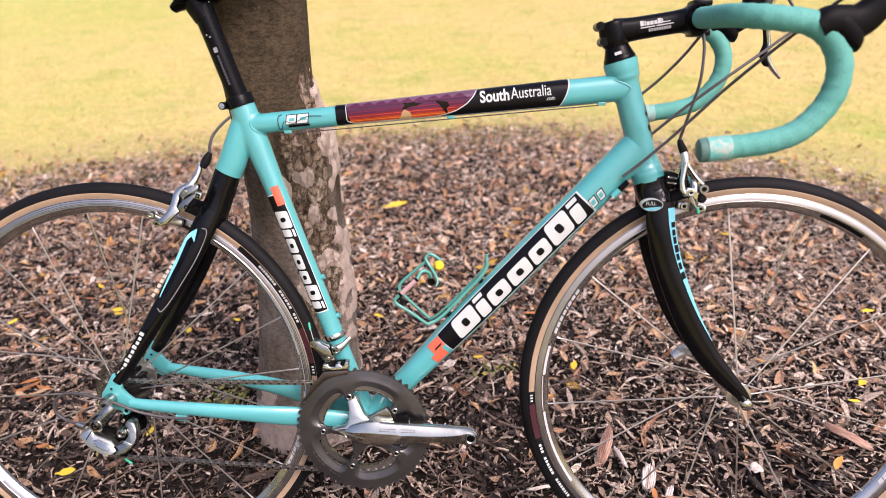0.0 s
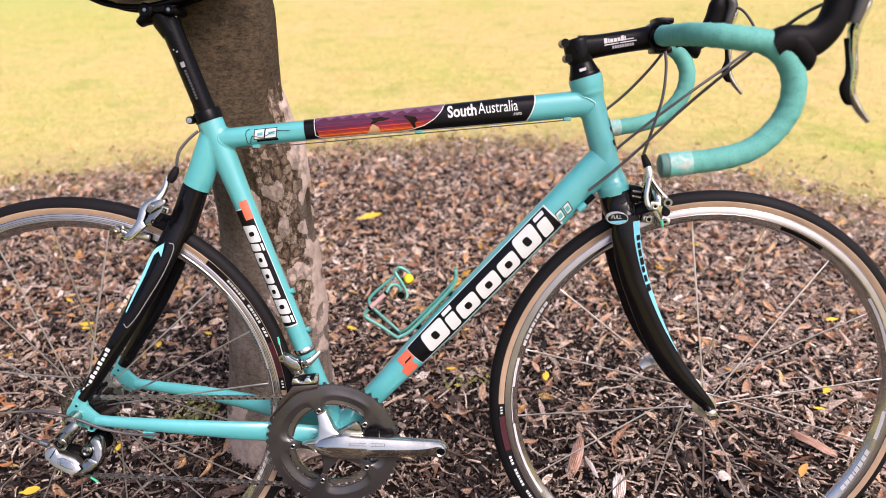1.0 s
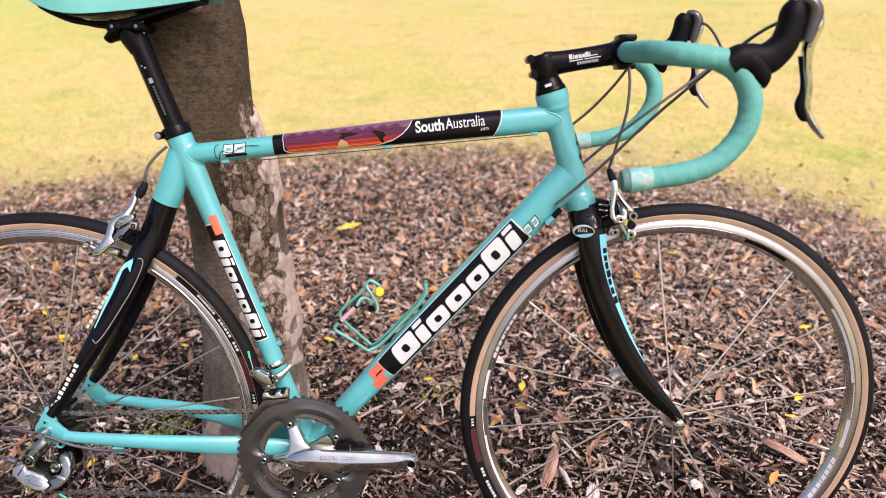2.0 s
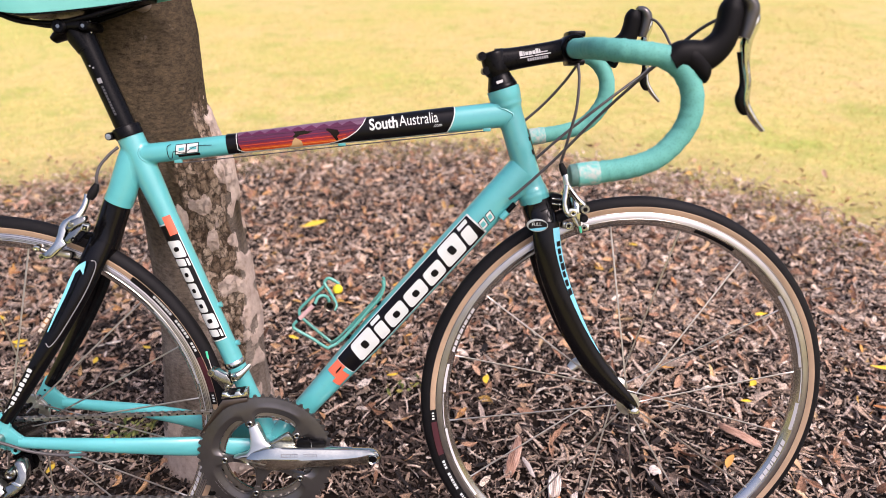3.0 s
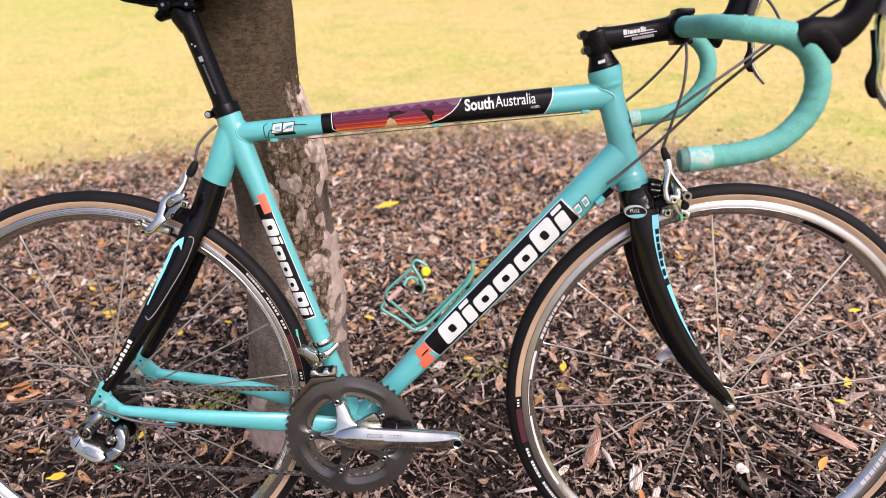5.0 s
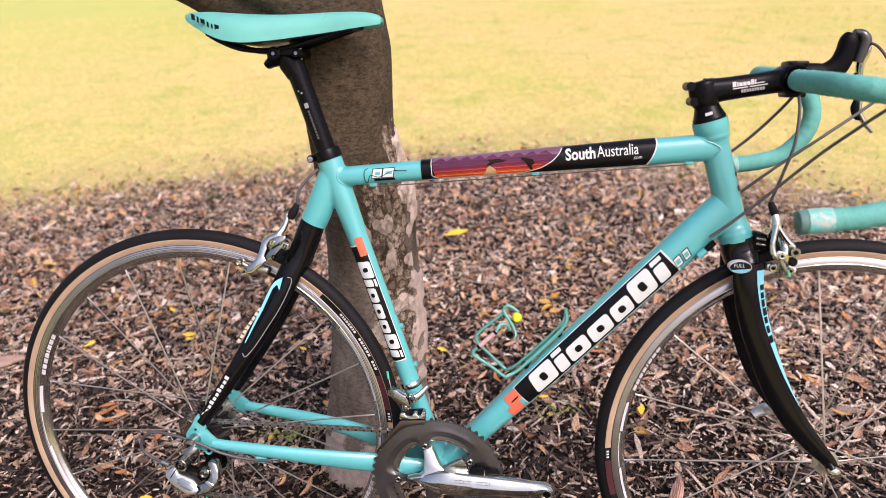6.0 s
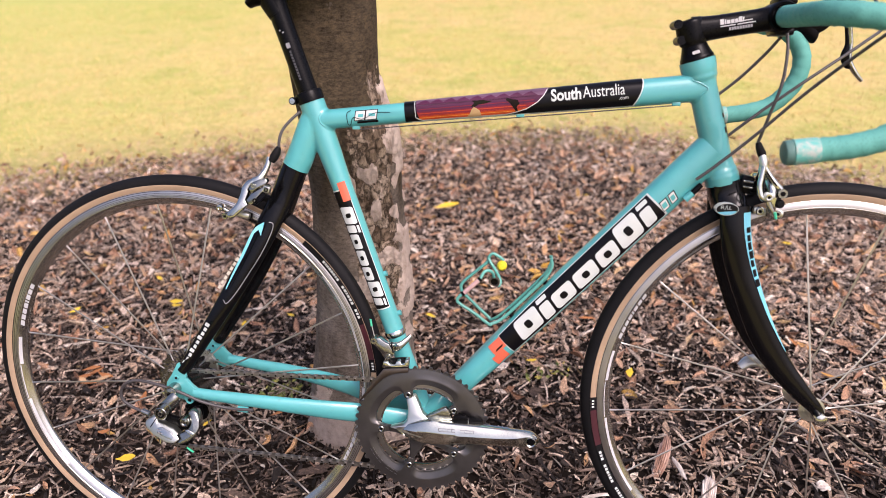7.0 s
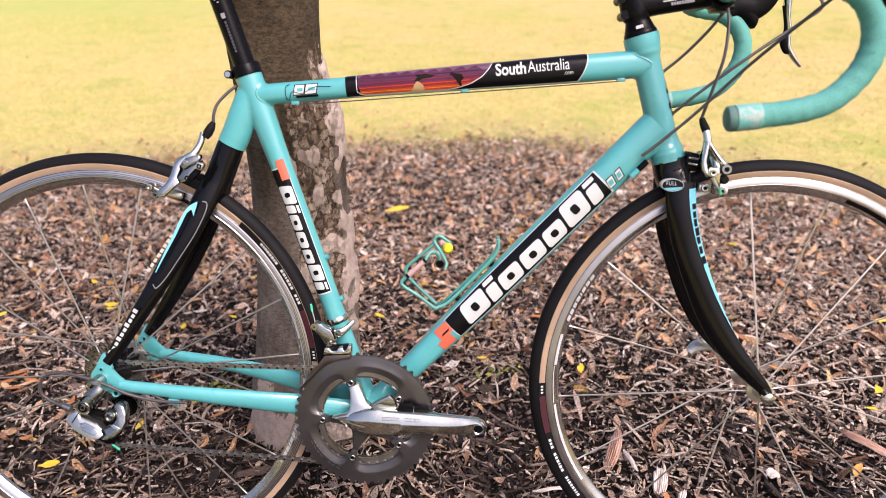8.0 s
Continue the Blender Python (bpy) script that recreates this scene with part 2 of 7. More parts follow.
def words(text, size, place, off=0.0, bold=0.0, squeeze=1.0):
    """Built-in letters as a mesh; place(u, v) gives the place of each letter's point."""
    cu = bpy.data.curves.new("letters", "FONT")
    cu.body, cu.size, cu.offset = text, size, bold
    cu.resolution_u = 3
    ob = bpy.data.objects.new("letters", cu)
    scene.collection.objects.link(ob)
    bpy.context.view_layer.update()
    me = ob.evaluated_get(bpy.context.evaluated_depsgraph_get()).to_mesh()
    bm = bmesh.new()
    bm.from_mesh(me)
    ob.evaluated_get(bpy.context.evaluated_depsgraph_get()).to_mesh_clear()
    bpy.data.objects.remove(ob)
    for h in np.arange(-0.25, 1.0, 0.1):
        bmesh.ops.bisect_plane(bm, geom=[*bm.verts, *bm.edges, *bm.faces], plane_co=(0, h * size, 0), plane_no=(0, 1, 0))
    bmesh.ops.triangulate(bm, faces=bm.faces)
    for v in bm.verts:
        v.co = place(v.co.x * squeeze, v.co.y)
    return bm

# ---- ground ----
BED = (0.3, 0.15)


def bed_reach(a):
    """How far the mulch bed reaches from its middle in the direction a."""
    return 2.25 + 0.12 * math.sin(2 * a + 0.6) - 0.14 * math.cos(a) * max(0, min(1, 4 * math.sin(a))) + 0.06 * math.sin(5 * a + 1.0) + 0.03 * math.sin(11 * a)


def on_bed(x, y):
    dx, dy = x - BED[0], y - BED[1]
    return math.hypot(dx, dy) / bed_reach(math.atan2(dy, dx))


def lie(x, y):
    """The height of the ground."""
    h = 0.012 * noise.noise(Vector((x * 1.7, y * 1.7, 0.3))) + 0.006 * noise.noise(Vector((x * 6, y * 6, 1.3)))
    d = math.hypot(x - 0.22, y - 0.31)
    return h * (1 if d < 6 else max(0, 1 - (d - 6) / 6)) - 0.004


def ground_mat():
    m = Mat("ground", (0.4, 0.33, 0.14), 0.95, spec=0.2)
    col = m.ramp(m.noise(2.2, 6, 0.65), [(0.3, (0.62, 0.47, 0.17)), (0.5, (0.72, 0.57, 0.235)), (0.66, (0.45, 0.45, 0.12))])
    tuft = m.ramp(m.noise(7.5, 5, 0.7), [(0.38, (0, 0, 0)), (0.62, (0.55, 0.55, 0.55))])
    col = m.mix(tuft, col, (0.43, 0.44, 0.13, 1))
    bare = m.ramp(m.noise(5.2, 5, 0.7, (1.3, 1, 1)), [(0.52, (0, 0, 0)), (0.68, (0.6, 0.6, 0.6))])
    col = m.mix(bare, col, (0.66, 0.46, 0.24, 1))
    fine = m.ramp(m.noise(26, 7, 0.75), [(0.3, (0.55, 0.5, 0.42)), (0.6, (1, 1, 1))])
    col = m.mix(0.8, col, fine, "MULTIPLY")
    far = m.ramp(m.noise(0.35, 3), [(0.42, (1, 1, 1)), (0.66, (0.74, 0.93, 0.55))])
    col = m.mix(0.75, col, far, "MULTIPLY")
    # soil set near-black, so that the gaps between chips read dark
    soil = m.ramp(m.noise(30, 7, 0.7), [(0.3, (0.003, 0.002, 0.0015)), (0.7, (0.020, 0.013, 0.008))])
    at = m.t.nodes.new("ShaderNodeAttribute")
    at.attribute_name = "bed"
    # the lawn turns greener away from the tree on one side
    sep = m.node("SeparateXYZ")
    m.link(m.coords(), sep.inputs[0])
    near = m.node("MapRange")
    for key, value in (("From Min", -1.0), ("From Max", -6.0), ("To Min", 0.0), ("To Max", 0.75)):
        near.inputs[key].default_value = value
    m.link(sep.outputs[0], near.inputs["Value"])
    col = m.mix(near.outputs[0], col, (0.42, 0.47, 0.12, 1))
    rim = m.t.nodes.new("ShaderNodeAttribute")
    rim.attribute_name = "rim"
    patch = m.ramp(m.noise(3.1, 5, 0.7), [(0.34, (0.25, 0.25, 0.25)), (0.56, (0.95, 0.95, 0.95))])
    green = m.node("Math")
    green.operation = "MULTIPLY"
    m.link(rim.outputs["Fac"], green.inputs[0])
    m.link(patch, green.inputs[1])
    blade = m.ramp(m.noise(19, 6, 0.75), [(0.36, (0.20, 0.24, 0.06)), (0.5, (0.38, 0.34, 0.13)), (0.66, (0.56, 0.40, 0.22))])
    col = m.mix(green.outputs[0], col, blade)
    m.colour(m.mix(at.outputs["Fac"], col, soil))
    m.bump(m.noise(70, 6, 0.7), 0.6, 0.01)
    return m.m


def build_ground():
    xs = sorted({*np.linspace(-3, 3.6, 110).round(4), *(-3 - 0.5 * 1.32**k for k in range(26)), *(3.6 + 0.5 * 1.32**k for k in range(26))})
    ys = sorted({*np.linspace(-2.6, 4.5, 118).round(4), *(-2.6 - 0.5 * 1.32**k for k in range(26)), *(4.5 + 0.5 * 1.32**k for k in range(26))})
    verts = [(x, y, lie(x, y)) for y in ys for x in xs]
    w = len(xs)
    faces = [(j * w + i, j * w + i + 1, j * w + w + i + 1, j * w + w + i) for j in range(len(ys) - 1) for i in range(w - 1)]
    me = bpy.data.meshes.new("ground")
    me.from_pydata(verts, [], faces)
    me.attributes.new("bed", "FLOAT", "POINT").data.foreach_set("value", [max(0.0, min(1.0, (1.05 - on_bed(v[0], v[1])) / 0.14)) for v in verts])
    me.attributes.new("rim", "FLOAT", "POINT").data.foreach_set("value", [math.exp(-(((on_bed(v[0], v[1]) - 1.09) / 0.16) ** 2)) for v in verts])
    me.polygons.foreach_set("use_smooth", [True] * len(faces))
    me.materials.append(ground_mat())
    return tagged(new("ground", me), "dry yellowing lawn with a bare mulch bed", "ground", kind="structure")


build_ground()


def scatter(name, pieces, mats, label, category):
    """One object of many small pieces: each is (verts, faces, material index)."""
    verts, faces, idx = [], [], []
    for vs, fs, mi in pieces:
        n = len(verts)
        verts.extend(vs)
        faces.extend([tuple(n + i for i in f) for f in fs])
        idx.extend([mi] * len(fs))
    me = bpy.data.meshes.new(name)
    me.from_pydata(verts, [], faces)
    for m in mats:
        me.materials.append(m)
    me.polygons.foreach_set("material_index", idx)
    return tagged(new(name, me), label, category, kind="stuff")


def chip_mat(name, stops, rough=0.68):
    m = Mat(name, (0.2, 0.1, 0.06), rough, spec=0.45)
    col = m.ramp(m.island(), stops)
    grain = m.ramp(m.noise(300, 7, 0.85), [(0.38, (0.12, 0.11, 0.10)), (0.5, (0.78, 0.76, 0.74)), (0.64, (1.75, 1.72, 1.68))])
    m.colour(m.mix(0.9, col, grain, "MULTIPLY"))
    m.bump(m.noise(340, 5, 0.8), 0.9, 0.003)
    return m.m


BARK_CHIP = chip_mat("bark_chip", [(0.0, (0.010, 0.007, 0.005)), (0.35, (0.036, 0.025, 0.018)), (0.65, (0.138, 0.096, 0.070)), (1.0, (0.39, 0.285, 0.215))])
# pale wood; its brightest stops also carry the chips' glints as colour
PALE_CHIP = chip_mat("pale_chip", [(0.0, (0.26, 0.185, 0.128)), (0.2, (0.40, 0.345, 0.28)), (0.4, (0.51, 0.36, 0.24)), (0.6, (0.66, 0.53, 0.42)), (0.8, (0.82, 0.64, 0.49)), (1.0, (0.92, 0.84, 0.72))])
LEAF_LITTER = chip_mat("leaf_litter", [(0.0, (0.16, 0.075, 0.040)), (0.2, (0.40, 0.22, 0.13)), (0.45, (0.55, 0.34, 0.21)), (0.65, (0.66, 0.47, 0.32)), (0.8, (0.60, 0.33, 0.11)), (0.9, (0.72, 0.58, 0.44)), (1.0, (0.66, 0.40, 0.06))], 0.6)

rng = random.Random(5)


def turn_of(r, flat):
    """A turn about z with a random tip of up to flat degrees."""
    return Euler((radians(r.gauss(0, flat)), radians(r.gauss(0, flat)), r.uniform(0, 6.283))).to_matrix()


def chip(r, x, y, z, length, width, thick, flat, long=True):
    """A splintered chip: eight corners, ends skewed and tapered."""
    t = turn_of(r, flat)
    vs = []
    if -0.2 < y < 0.8 and long:
        # close by: four sections, bent, ragged and drawn out to the ends
        bend, wave = r.uniform(-0.12, 0.12) * length, r.uniform(-0.1, 0.1) * length
        for i, (f, w) in enumerate(((-0.5, r.uniform(0.05, 0.6)), (-0.18, r.uniform(0.7, 1.1)), (0.2, r.uniform(0.6, 1.1)), (0.5, r.uniform(0.05, 0.6)))):
            skew, mid = r.uniform(-0.35, 0.35) * width, bend * (1 - 4 * f * f)
            for sy, sz in ((-1, -1), (1, -1), (1, 1), (-1, 1)):
                v = Vector((f * length + sy * skew, mid + sy * width / 2 * w, wave * (1 - 4 * f * f) + sz * thick / 2 * r.uniform(0.4, 1.0)))
                vs.append(tuple(t @ v + Vector((x, y, z))))
        fs = [(0, 1, 2, 3), (15, 14, 13, 12)]
        for i in (0, 4, 8):
            fs += [(i + 1, i + 5, i + 6, i + 2), (i + 2, i + 6, i + 7, i + 3), (i + 3, i + 7, i + 4, i)]
        return vs, fs
    for sx in (-1, 1):
        taper = r.uniform(0.35, 1.0)
        skew = r.uniform(-0.3, 0.3)
        for sy, sz in ((-1, -1), (1, -1), (1, 1), (-1, 1)):
            v = Vector((sx * length / 2 + sy * skew * width, sy * width / 2 * taper, sz * thick / 2 * r.uniform(0.5, 1.0) + 0.0))
            vs.append(tuple(t @ v + Vector((x, y, z))))
    return vs, [(0, 1, 2, 3), (7, 6, 5, 4), (1, 5, 6, 2), (2, 6, 7, 3), (3, 7, 4, 0)]


def leaf(r, x, y, z, length, width, flat, curl, fold=None):
    """A slender dry leaf, folded on its midrib and curled along it."""
    t = turn_of(r, flat)
    vs, n = [], 5
    bend, wide = r.gauss(0, 0.3), r.uniform(0.6, 1.7)
    ragged = [r.uniform(0.75, 1.15) for _ in range(n + 1)]
    fold = r.uniform(0.2, 1.1) if fold is None else fold
    for i in range(n + 1):
        f = i / n
        w = width / 2 * math.sin(math.pi * (0.04 + 0.92 * f ** wide)) ** 0.9 * ragged[i]
        s = (f - 0.5) * length
        up = curl * length * (4 * (f - 0.5) ** 2)
        side = bend * length * (f - 0.5) ** 2
        for k, dz in ((-1, fold), (0, 0), (1, fold)):
            vs.append(tuple(t @ Vector((s, side + k * w, up + dz * w)) + Vector((x, y, z))))
    fs = [(i * 3 + k, i * 3 + k + 1, i * 3 + k + 4, i * 3 + k + 3) for i in range(n) for k in (0, 1)]
    return vs, fs


def bed_points(r, count, fade=0.0):
    """Places over the part of the bed that lies before the eye, thinning towards its rim."""
    done = 0
    while done < count:
        x, y = r.uniform(-2.4, 3.0), r.uniform(-2.4, 2.85)
        edge = on_bed(x, y) + 0.08 * noise.noise(Vector((x * 5, y * 5, 7)))
        if edge > 1.0 + fade * r.random():
            continue
        # farther pieces are seen smaller: fewer of them
        if r.random() > (1.15 - 0.28 * y if y > 0 else max(0.22, 1.15 + 1.3 * y)):
            continue
        if math.hypot(x - 0.21, y - 0.31) < 0.1:
            continue
        done += 1
        yield x, y


def build_litter():
    pieces = []
    for x, y in bed_points(rng, 188000, 0.11):
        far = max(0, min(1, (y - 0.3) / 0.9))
        kind = rng.random()
        # crumbs, broken chips and long shreds
        shred = kind > 0.76 + 0.14 * far
        crumb = kind < 0.50 - 0.2 * far
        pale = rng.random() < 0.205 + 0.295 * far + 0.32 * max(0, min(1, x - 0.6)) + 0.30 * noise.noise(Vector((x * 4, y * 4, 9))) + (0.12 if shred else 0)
        if shred:
            length = rng.lognormvariate(-3.75, 0.5)
            width = length * rng.uniform(0.03, 0.13)
        elif crumb:
            length = rng.lognormvariate(-5.2, 0.4)
            width = length * rng.uniform(0.3, 0.9)
        else:
            length = rng.lognormvariate(-4.35, 0.5)
            width = length * rng.uniform(0.18, 0.62)
        grow = max(0.0, min(1.0, -y / 0.8))
        length, width = (1 + 0.6 * grow) * length, (1 + 1.0 * grow) * width
        z = lie(x, y) + (rng.uniform(0.006, 0.018) if pale else rng.uniform(-0.002, 0.015))
        vs, fs = chip(rng, x, y, z, min(length, 0.11), min(width, 0.020), rng.uniform(0.0012, 0.0045), 26 if not shred else 14, not crumb)
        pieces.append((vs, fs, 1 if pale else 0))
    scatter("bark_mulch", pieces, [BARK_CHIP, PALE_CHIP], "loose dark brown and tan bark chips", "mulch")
    pieces = []
    for x, y in bed_points(rng, 7400, 0.26):
        if y < 0.55 and rng.random() > 0.34 + 0.5 * max(0, x - 0.7):
            continue
        length = rng.uniform(0.014, 0.050)
        vs, fs = leaf(rng, x, y, lie(x, y) + rng.uniform(0.012, 0.024), length, length * rng.uniform(0.16, 0.5), 34, rng.uniform(-0.1, 0.25))
        pieces.append((vs, fs, 0))
    for x, y in bed_points(rng, 5200, 0.2):
        if y < 0.5 + 0.5 * rng.random():
            continue
        length = rng.uniform(0.016, 0.046)
        vs, fs = leaf(rng, x, y, lie(x, y) + rng.uniform(0.014, 0.030), length, length * rng.uniform(0.35, 0.6), 30, rng.uniform(-0.05, 0.16))
        pieces.append((vs, fs, 0))
    scatter("fallen_leaves", pieces, [LEAF_LITTER], "dry orange and tan fallen leaves", "leaves")
    pieces = []
    for x, y in bed_points(rng, 1750, 0.1):
        length = rng.uniform(0.05, 0.16)
        vs, fs = chip(rng, x, y, lie(x, y) + rng.uniform(0.008, 0.02), length, rng.uniform(0.0015, 0.004), rng.uniform(0.0015, 0.003), 8)
        pieces.append((vs, fs, 0))
    scatter("twigs", pieces, [chip_mat("twig", [(0.0, (0.03, 0.02, 0.015)), (0.6, (0.13, 0.09, 0.065)), (1.0, (0.32, 0.24, 0.18))])], "thin dry twigs strewn over the mulch", "twigs")


build_litter()


def grass_mat():
    m = Mat("dry_grass", (0.6, 0.5, 0.2), 0.7, spec=0.2)
    m.colour(m.ramp(m.island(), [(0.0, (0.42, 0.36, 0.10)), (0.35, (0.72, 0.54, 0.22)), (0.7, (0.80, 0.63, 0.30)), (1.0, (0.36, 0.40, 0.08))]))
    return m.m


def build_grass():
    pieces = []
    r = random.Random(8)
    while len(pieces) < 60000:
        y = 0.4 + 7.5 * r.random() ** 1.5
        x = r.uniform(-1.9 - 0.55 * y, 2.4 + 0.45 * y)
        edge = on_bed(x, y) + 0.1 * noise.noise(Vector((x * 4, y * 4, 3)))
        if edge < 1.0 - 0.06 * r.random():
            continue
        h, w = r.uniform(0.010, 0.028) * (1 + 0.8 * max(0, 1.25 - edge)), r.uniform(0.0008, 0.0016) * (1 + 0.25 * y)
        a, tip = r.uniform(0, 6.283), Vector((r.gauss(0, 0.7), r.gauss(0, 0.7), 1)).normalized() * h
        b = Vector((math.cos(a) * w, math.sin(a) * w, 0))
        p = Vector((x, y, lie(x, y)))
        pieces.append(([tuple(p - b), tuple(p + b), tuple(p + tip * 0.6 + b * 0.7), tuple(p + tip)], [(0, 1, 2), (0, 2, 3)], 0))
    scatter("lawn_grass", pieces, [grass_mat()], "short dry yellow lawn grass", "grass")


build_grass()


def build_weeds():
    """Tiny green seedlings in two spots of the mulch."""
    m = Mat("weed_leaf", (0.2, 0.3, 0.06), 0.55, spec=0.3)
    m.colour(m.ramp(m.island(), [(0.0, (0.07, 0.11, 0.03)), (0.5, (0.18, 0.22, 0.06)), (0.85, (0.36, 0.34, 0.09)), (1.0, (0.60, 0.46, 0.06))]))
    r = random.Random(31)
    pieces = []
    for x, y, spread, count in ((-0.005, 0.378, 0.034, 80), (0.608, 0.482, 0.030, 20), (0.66, 0.50, 0.022, 8)):
        for _ in range(count):
            px, py = x + r.gauss(0, spread), y + r.gauss(0, 0.6 * spread)
            length = r.uniform(0.008, 0.020)
            vs, fs = leaf(r, px, py, lie(px, py) + r.uniform(0.016, 0.034), length, length * r.uniform(0.3, 0.6), 30, 0.15)
            pieces.append((vs, fs, 0))
    scatter("weeds", pieces, [m.m], "tiny green seedlings among the mulch", "weeds")


build_weeds()


# ---- tree ----
def bark_mat():
    """Grey-brown bark, its colour lightened towards the foot, with cracked rough bark and pale flaking plates where the
    peel mask lies.
    """
    m = Mat("tree_bark", (0.1, 0.08, 0.06), 0.9, spec=0.2)
    base = m.ramp(m.noise(7, 6, 0.7), [(0.3, (0.056, 0.042, 0.025)), (0.55, (0.086, 0.065, 0.039)), (0.75, (0.135, 0.104, 0.065))])
    fine = m.noise(120, 8, 0.85, (0.7, 0.7, 1.6))
    base = m.mix(0.9, base, m.ramp(fine, [(0.36, (0.20, 0.18, 0.16)), (0.5, (1, 1, 1)), (0.68, (2.1, 2.0, 1.8))]), "MULTIPLY")
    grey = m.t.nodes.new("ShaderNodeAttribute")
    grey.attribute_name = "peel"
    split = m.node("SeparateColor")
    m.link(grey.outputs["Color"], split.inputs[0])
    # paler, greyer tone: the lower trunk's extra brightness is put into its colour
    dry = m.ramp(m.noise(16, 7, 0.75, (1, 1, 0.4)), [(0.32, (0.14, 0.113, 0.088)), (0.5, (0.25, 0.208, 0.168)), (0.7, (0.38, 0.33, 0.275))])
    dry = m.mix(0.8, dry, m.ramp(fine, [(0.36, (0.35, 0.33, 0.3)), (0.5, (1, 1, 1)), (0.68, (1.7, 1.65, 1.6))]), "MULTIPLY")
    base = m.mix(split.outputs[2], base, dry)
    specks = m.ramp(m.noise(42, 4, 0.6), [(0.66, (0, 0, 0)), (0.72, (0.6, 0.6, 0.6))])
    base = m.mix(specks, base, (0.20, 0.165, 0.13, 1))
    pale = m.ramp(m.noise(55, 6, 0.75), [(0.28, (0.34, 0.25, 0.19)), (0.42, (0.54, 0.43, 0.345)), (0.6, (0.66, 0.55, 0.46)), (0.8, (0.74, 0.65, 0.57))])
    # cracked plates: bent cells with dark seams, each cell its own shade
    warp = m.node("TexNoise", Scale=42.0, Detail=6.0, Roughness=0.75)
    m.link(m.coords(), warp.inputs["Vector"])
    bent = m.node("VectorMath")
    bent.operation, bent.inputs[1].default_value = "MULTIPLY_ADD", (0.035, 0.035, 0.05)
    m.link(warp.outputs["Color"], bent.inputs[0])
    m.link(m.coords(), bent.inputs[2])
    seams, cells = m.node("TexVoronoi", Scale=58.0), m.node("TexVoronoi", Scale=58.0)
    seams.feature = "DISTANCE_TO_EDGE"
    for v in (seams, cells):
        m.link(bent.outputs[0], v.inputs["Vector"])
    tone = m.node("SeparateColor")
    m.link(cells.outputs["Color"], tone.inputs[0])
    rough = m.ramp(tone.outputs[0], [(0.1, (0.21, 0.15, 0.10)), (0.5, (0.36, 0.275, 0.19)), (0.9, (0.56, 0.45, 0.34))])
    rough = m.mix(1.0, rough, m.ramp(m.noise(75, 9, 0.85, (1, 1, 0.55)), [(0.36, (0.12, 0.10, 0.085)), (0.46, (0.6, 0.58, 0.55)), (0.56, (1, 1, 1)), (0.7, (1.5, 1.5, 1.45))]), "MULTIPLY")
    line = m.ramp(seams.outputs["Distance"], [(0.0, (0.8, 0.8, 0.8)), (0.10, (0, 0, 0))])
    rough = m.mix(line, rough, (0.028, 0.018, 0.012, 1))
    faint = m.ramp(seams.outputs["Distance"], [(0.005, (0.16, 0.16, 0.16)), (0.03, (0, 0, 0))])
    pale = m.mix(faint, pale, (0.10, 0.075, 0.055, 1))
    at = m.t.nodes.new("ShaderNodeAttribute")
    at.attribute_name = "peel"
    sep = m.node("SeparateColor")
    m.link(at.outputs["Color"], sep.inputs[0])
    # plate edges broken up by fine noise
    def broken(socket, scale, sharp, reach=1.7):
        add = m.node("Math")
        add.operation = "ADD"
        m.link(socket, add.inputs[0])
        sc = m.node("Math")
        sc.operation, sc.inputs[1].default_value = "MULTIPLY_ADD", reach
        sc.inputs[2].default_value = -reach / 2
        m.link(m.noise(scale, 6, 0.7, (1, 1, 0.6)), sc.inputs[0])
        m.link(sc.outputs[0], add.inputs[1])
        return m.ramp(add.outputs[0], [(0.5 - sharp, (0, 0, 0)), (0.5 + sharp, (1, 1, 1))])
    col = m.mix(broken(sep.outputs[0], 34, 0.06, 1.7), base, rough)
    m.colour(m.mix(broken(sep.outputs[1], 26, 0.025, 1.6), col, pale))
    # relief: deep seams where the bark is rough, fine grain everywhere
    deep = m.mix(broken(sep.outputs[0], 40, 0.1), (1, 1, 1, 1), m.ramp(seams.outputs["Distance"], [(0.0, (0, 0, 0)), (0.12, (1, 1, 1))]))
    carve = m.node("Bump", Strength=0.9, Distance=0.012)
    m.link(deep, carve.inputs["Height"])
    grain = m.node("Bump", Strength=1.0, Distance=0.006)
    m.link(m.noise(120, 7, 0.8), grain.inputs["Height"])
    m.link(carve.outputs[0], grain.inputs["Normal"])
    m.link(grain.outputs[0], m.b.inputs["Normal"])
    return m.m


TREE = [  # height, middle x, middle y, half width, half depth
    (-0.08, 0.190, 0.33, 0.165, 0.140), (0.0, 0.213, 0.33, 0.127, 0.118), (0.10, 0.219, 0.328, 0.113, 0.104), (0.20, 0.226, 0.328, 0.101, 0.096), (0.30, 0.2345, 0.326, 0.0945, 0.092),
    (0.37, 0.238, 0.325, 0.0915, 0.089), (0.45, 0.237, 0.324, 0.087, 0.086), (0.53, 0.237, 0.322, 0.083, 0.085), (0.62, 0.237, 0.320, 0.083, 0.084), (0.66, 0.2325, 0.320, 0.0805, 0.083),
    (0.71, 0.223, 0.320, 0.075, 0.083), (0.75, 0.218, 0.320, 0.073, 0.082), (0.80, 0.217, 0.322, 0.075, 0.082), (0.87, 0.213, 0.33, 0.079, 0.083), (0.92, 0.203, 0.335, 0.083, 0.085), (0.98, 0.140, 0.345, 0.135, 0.088)]


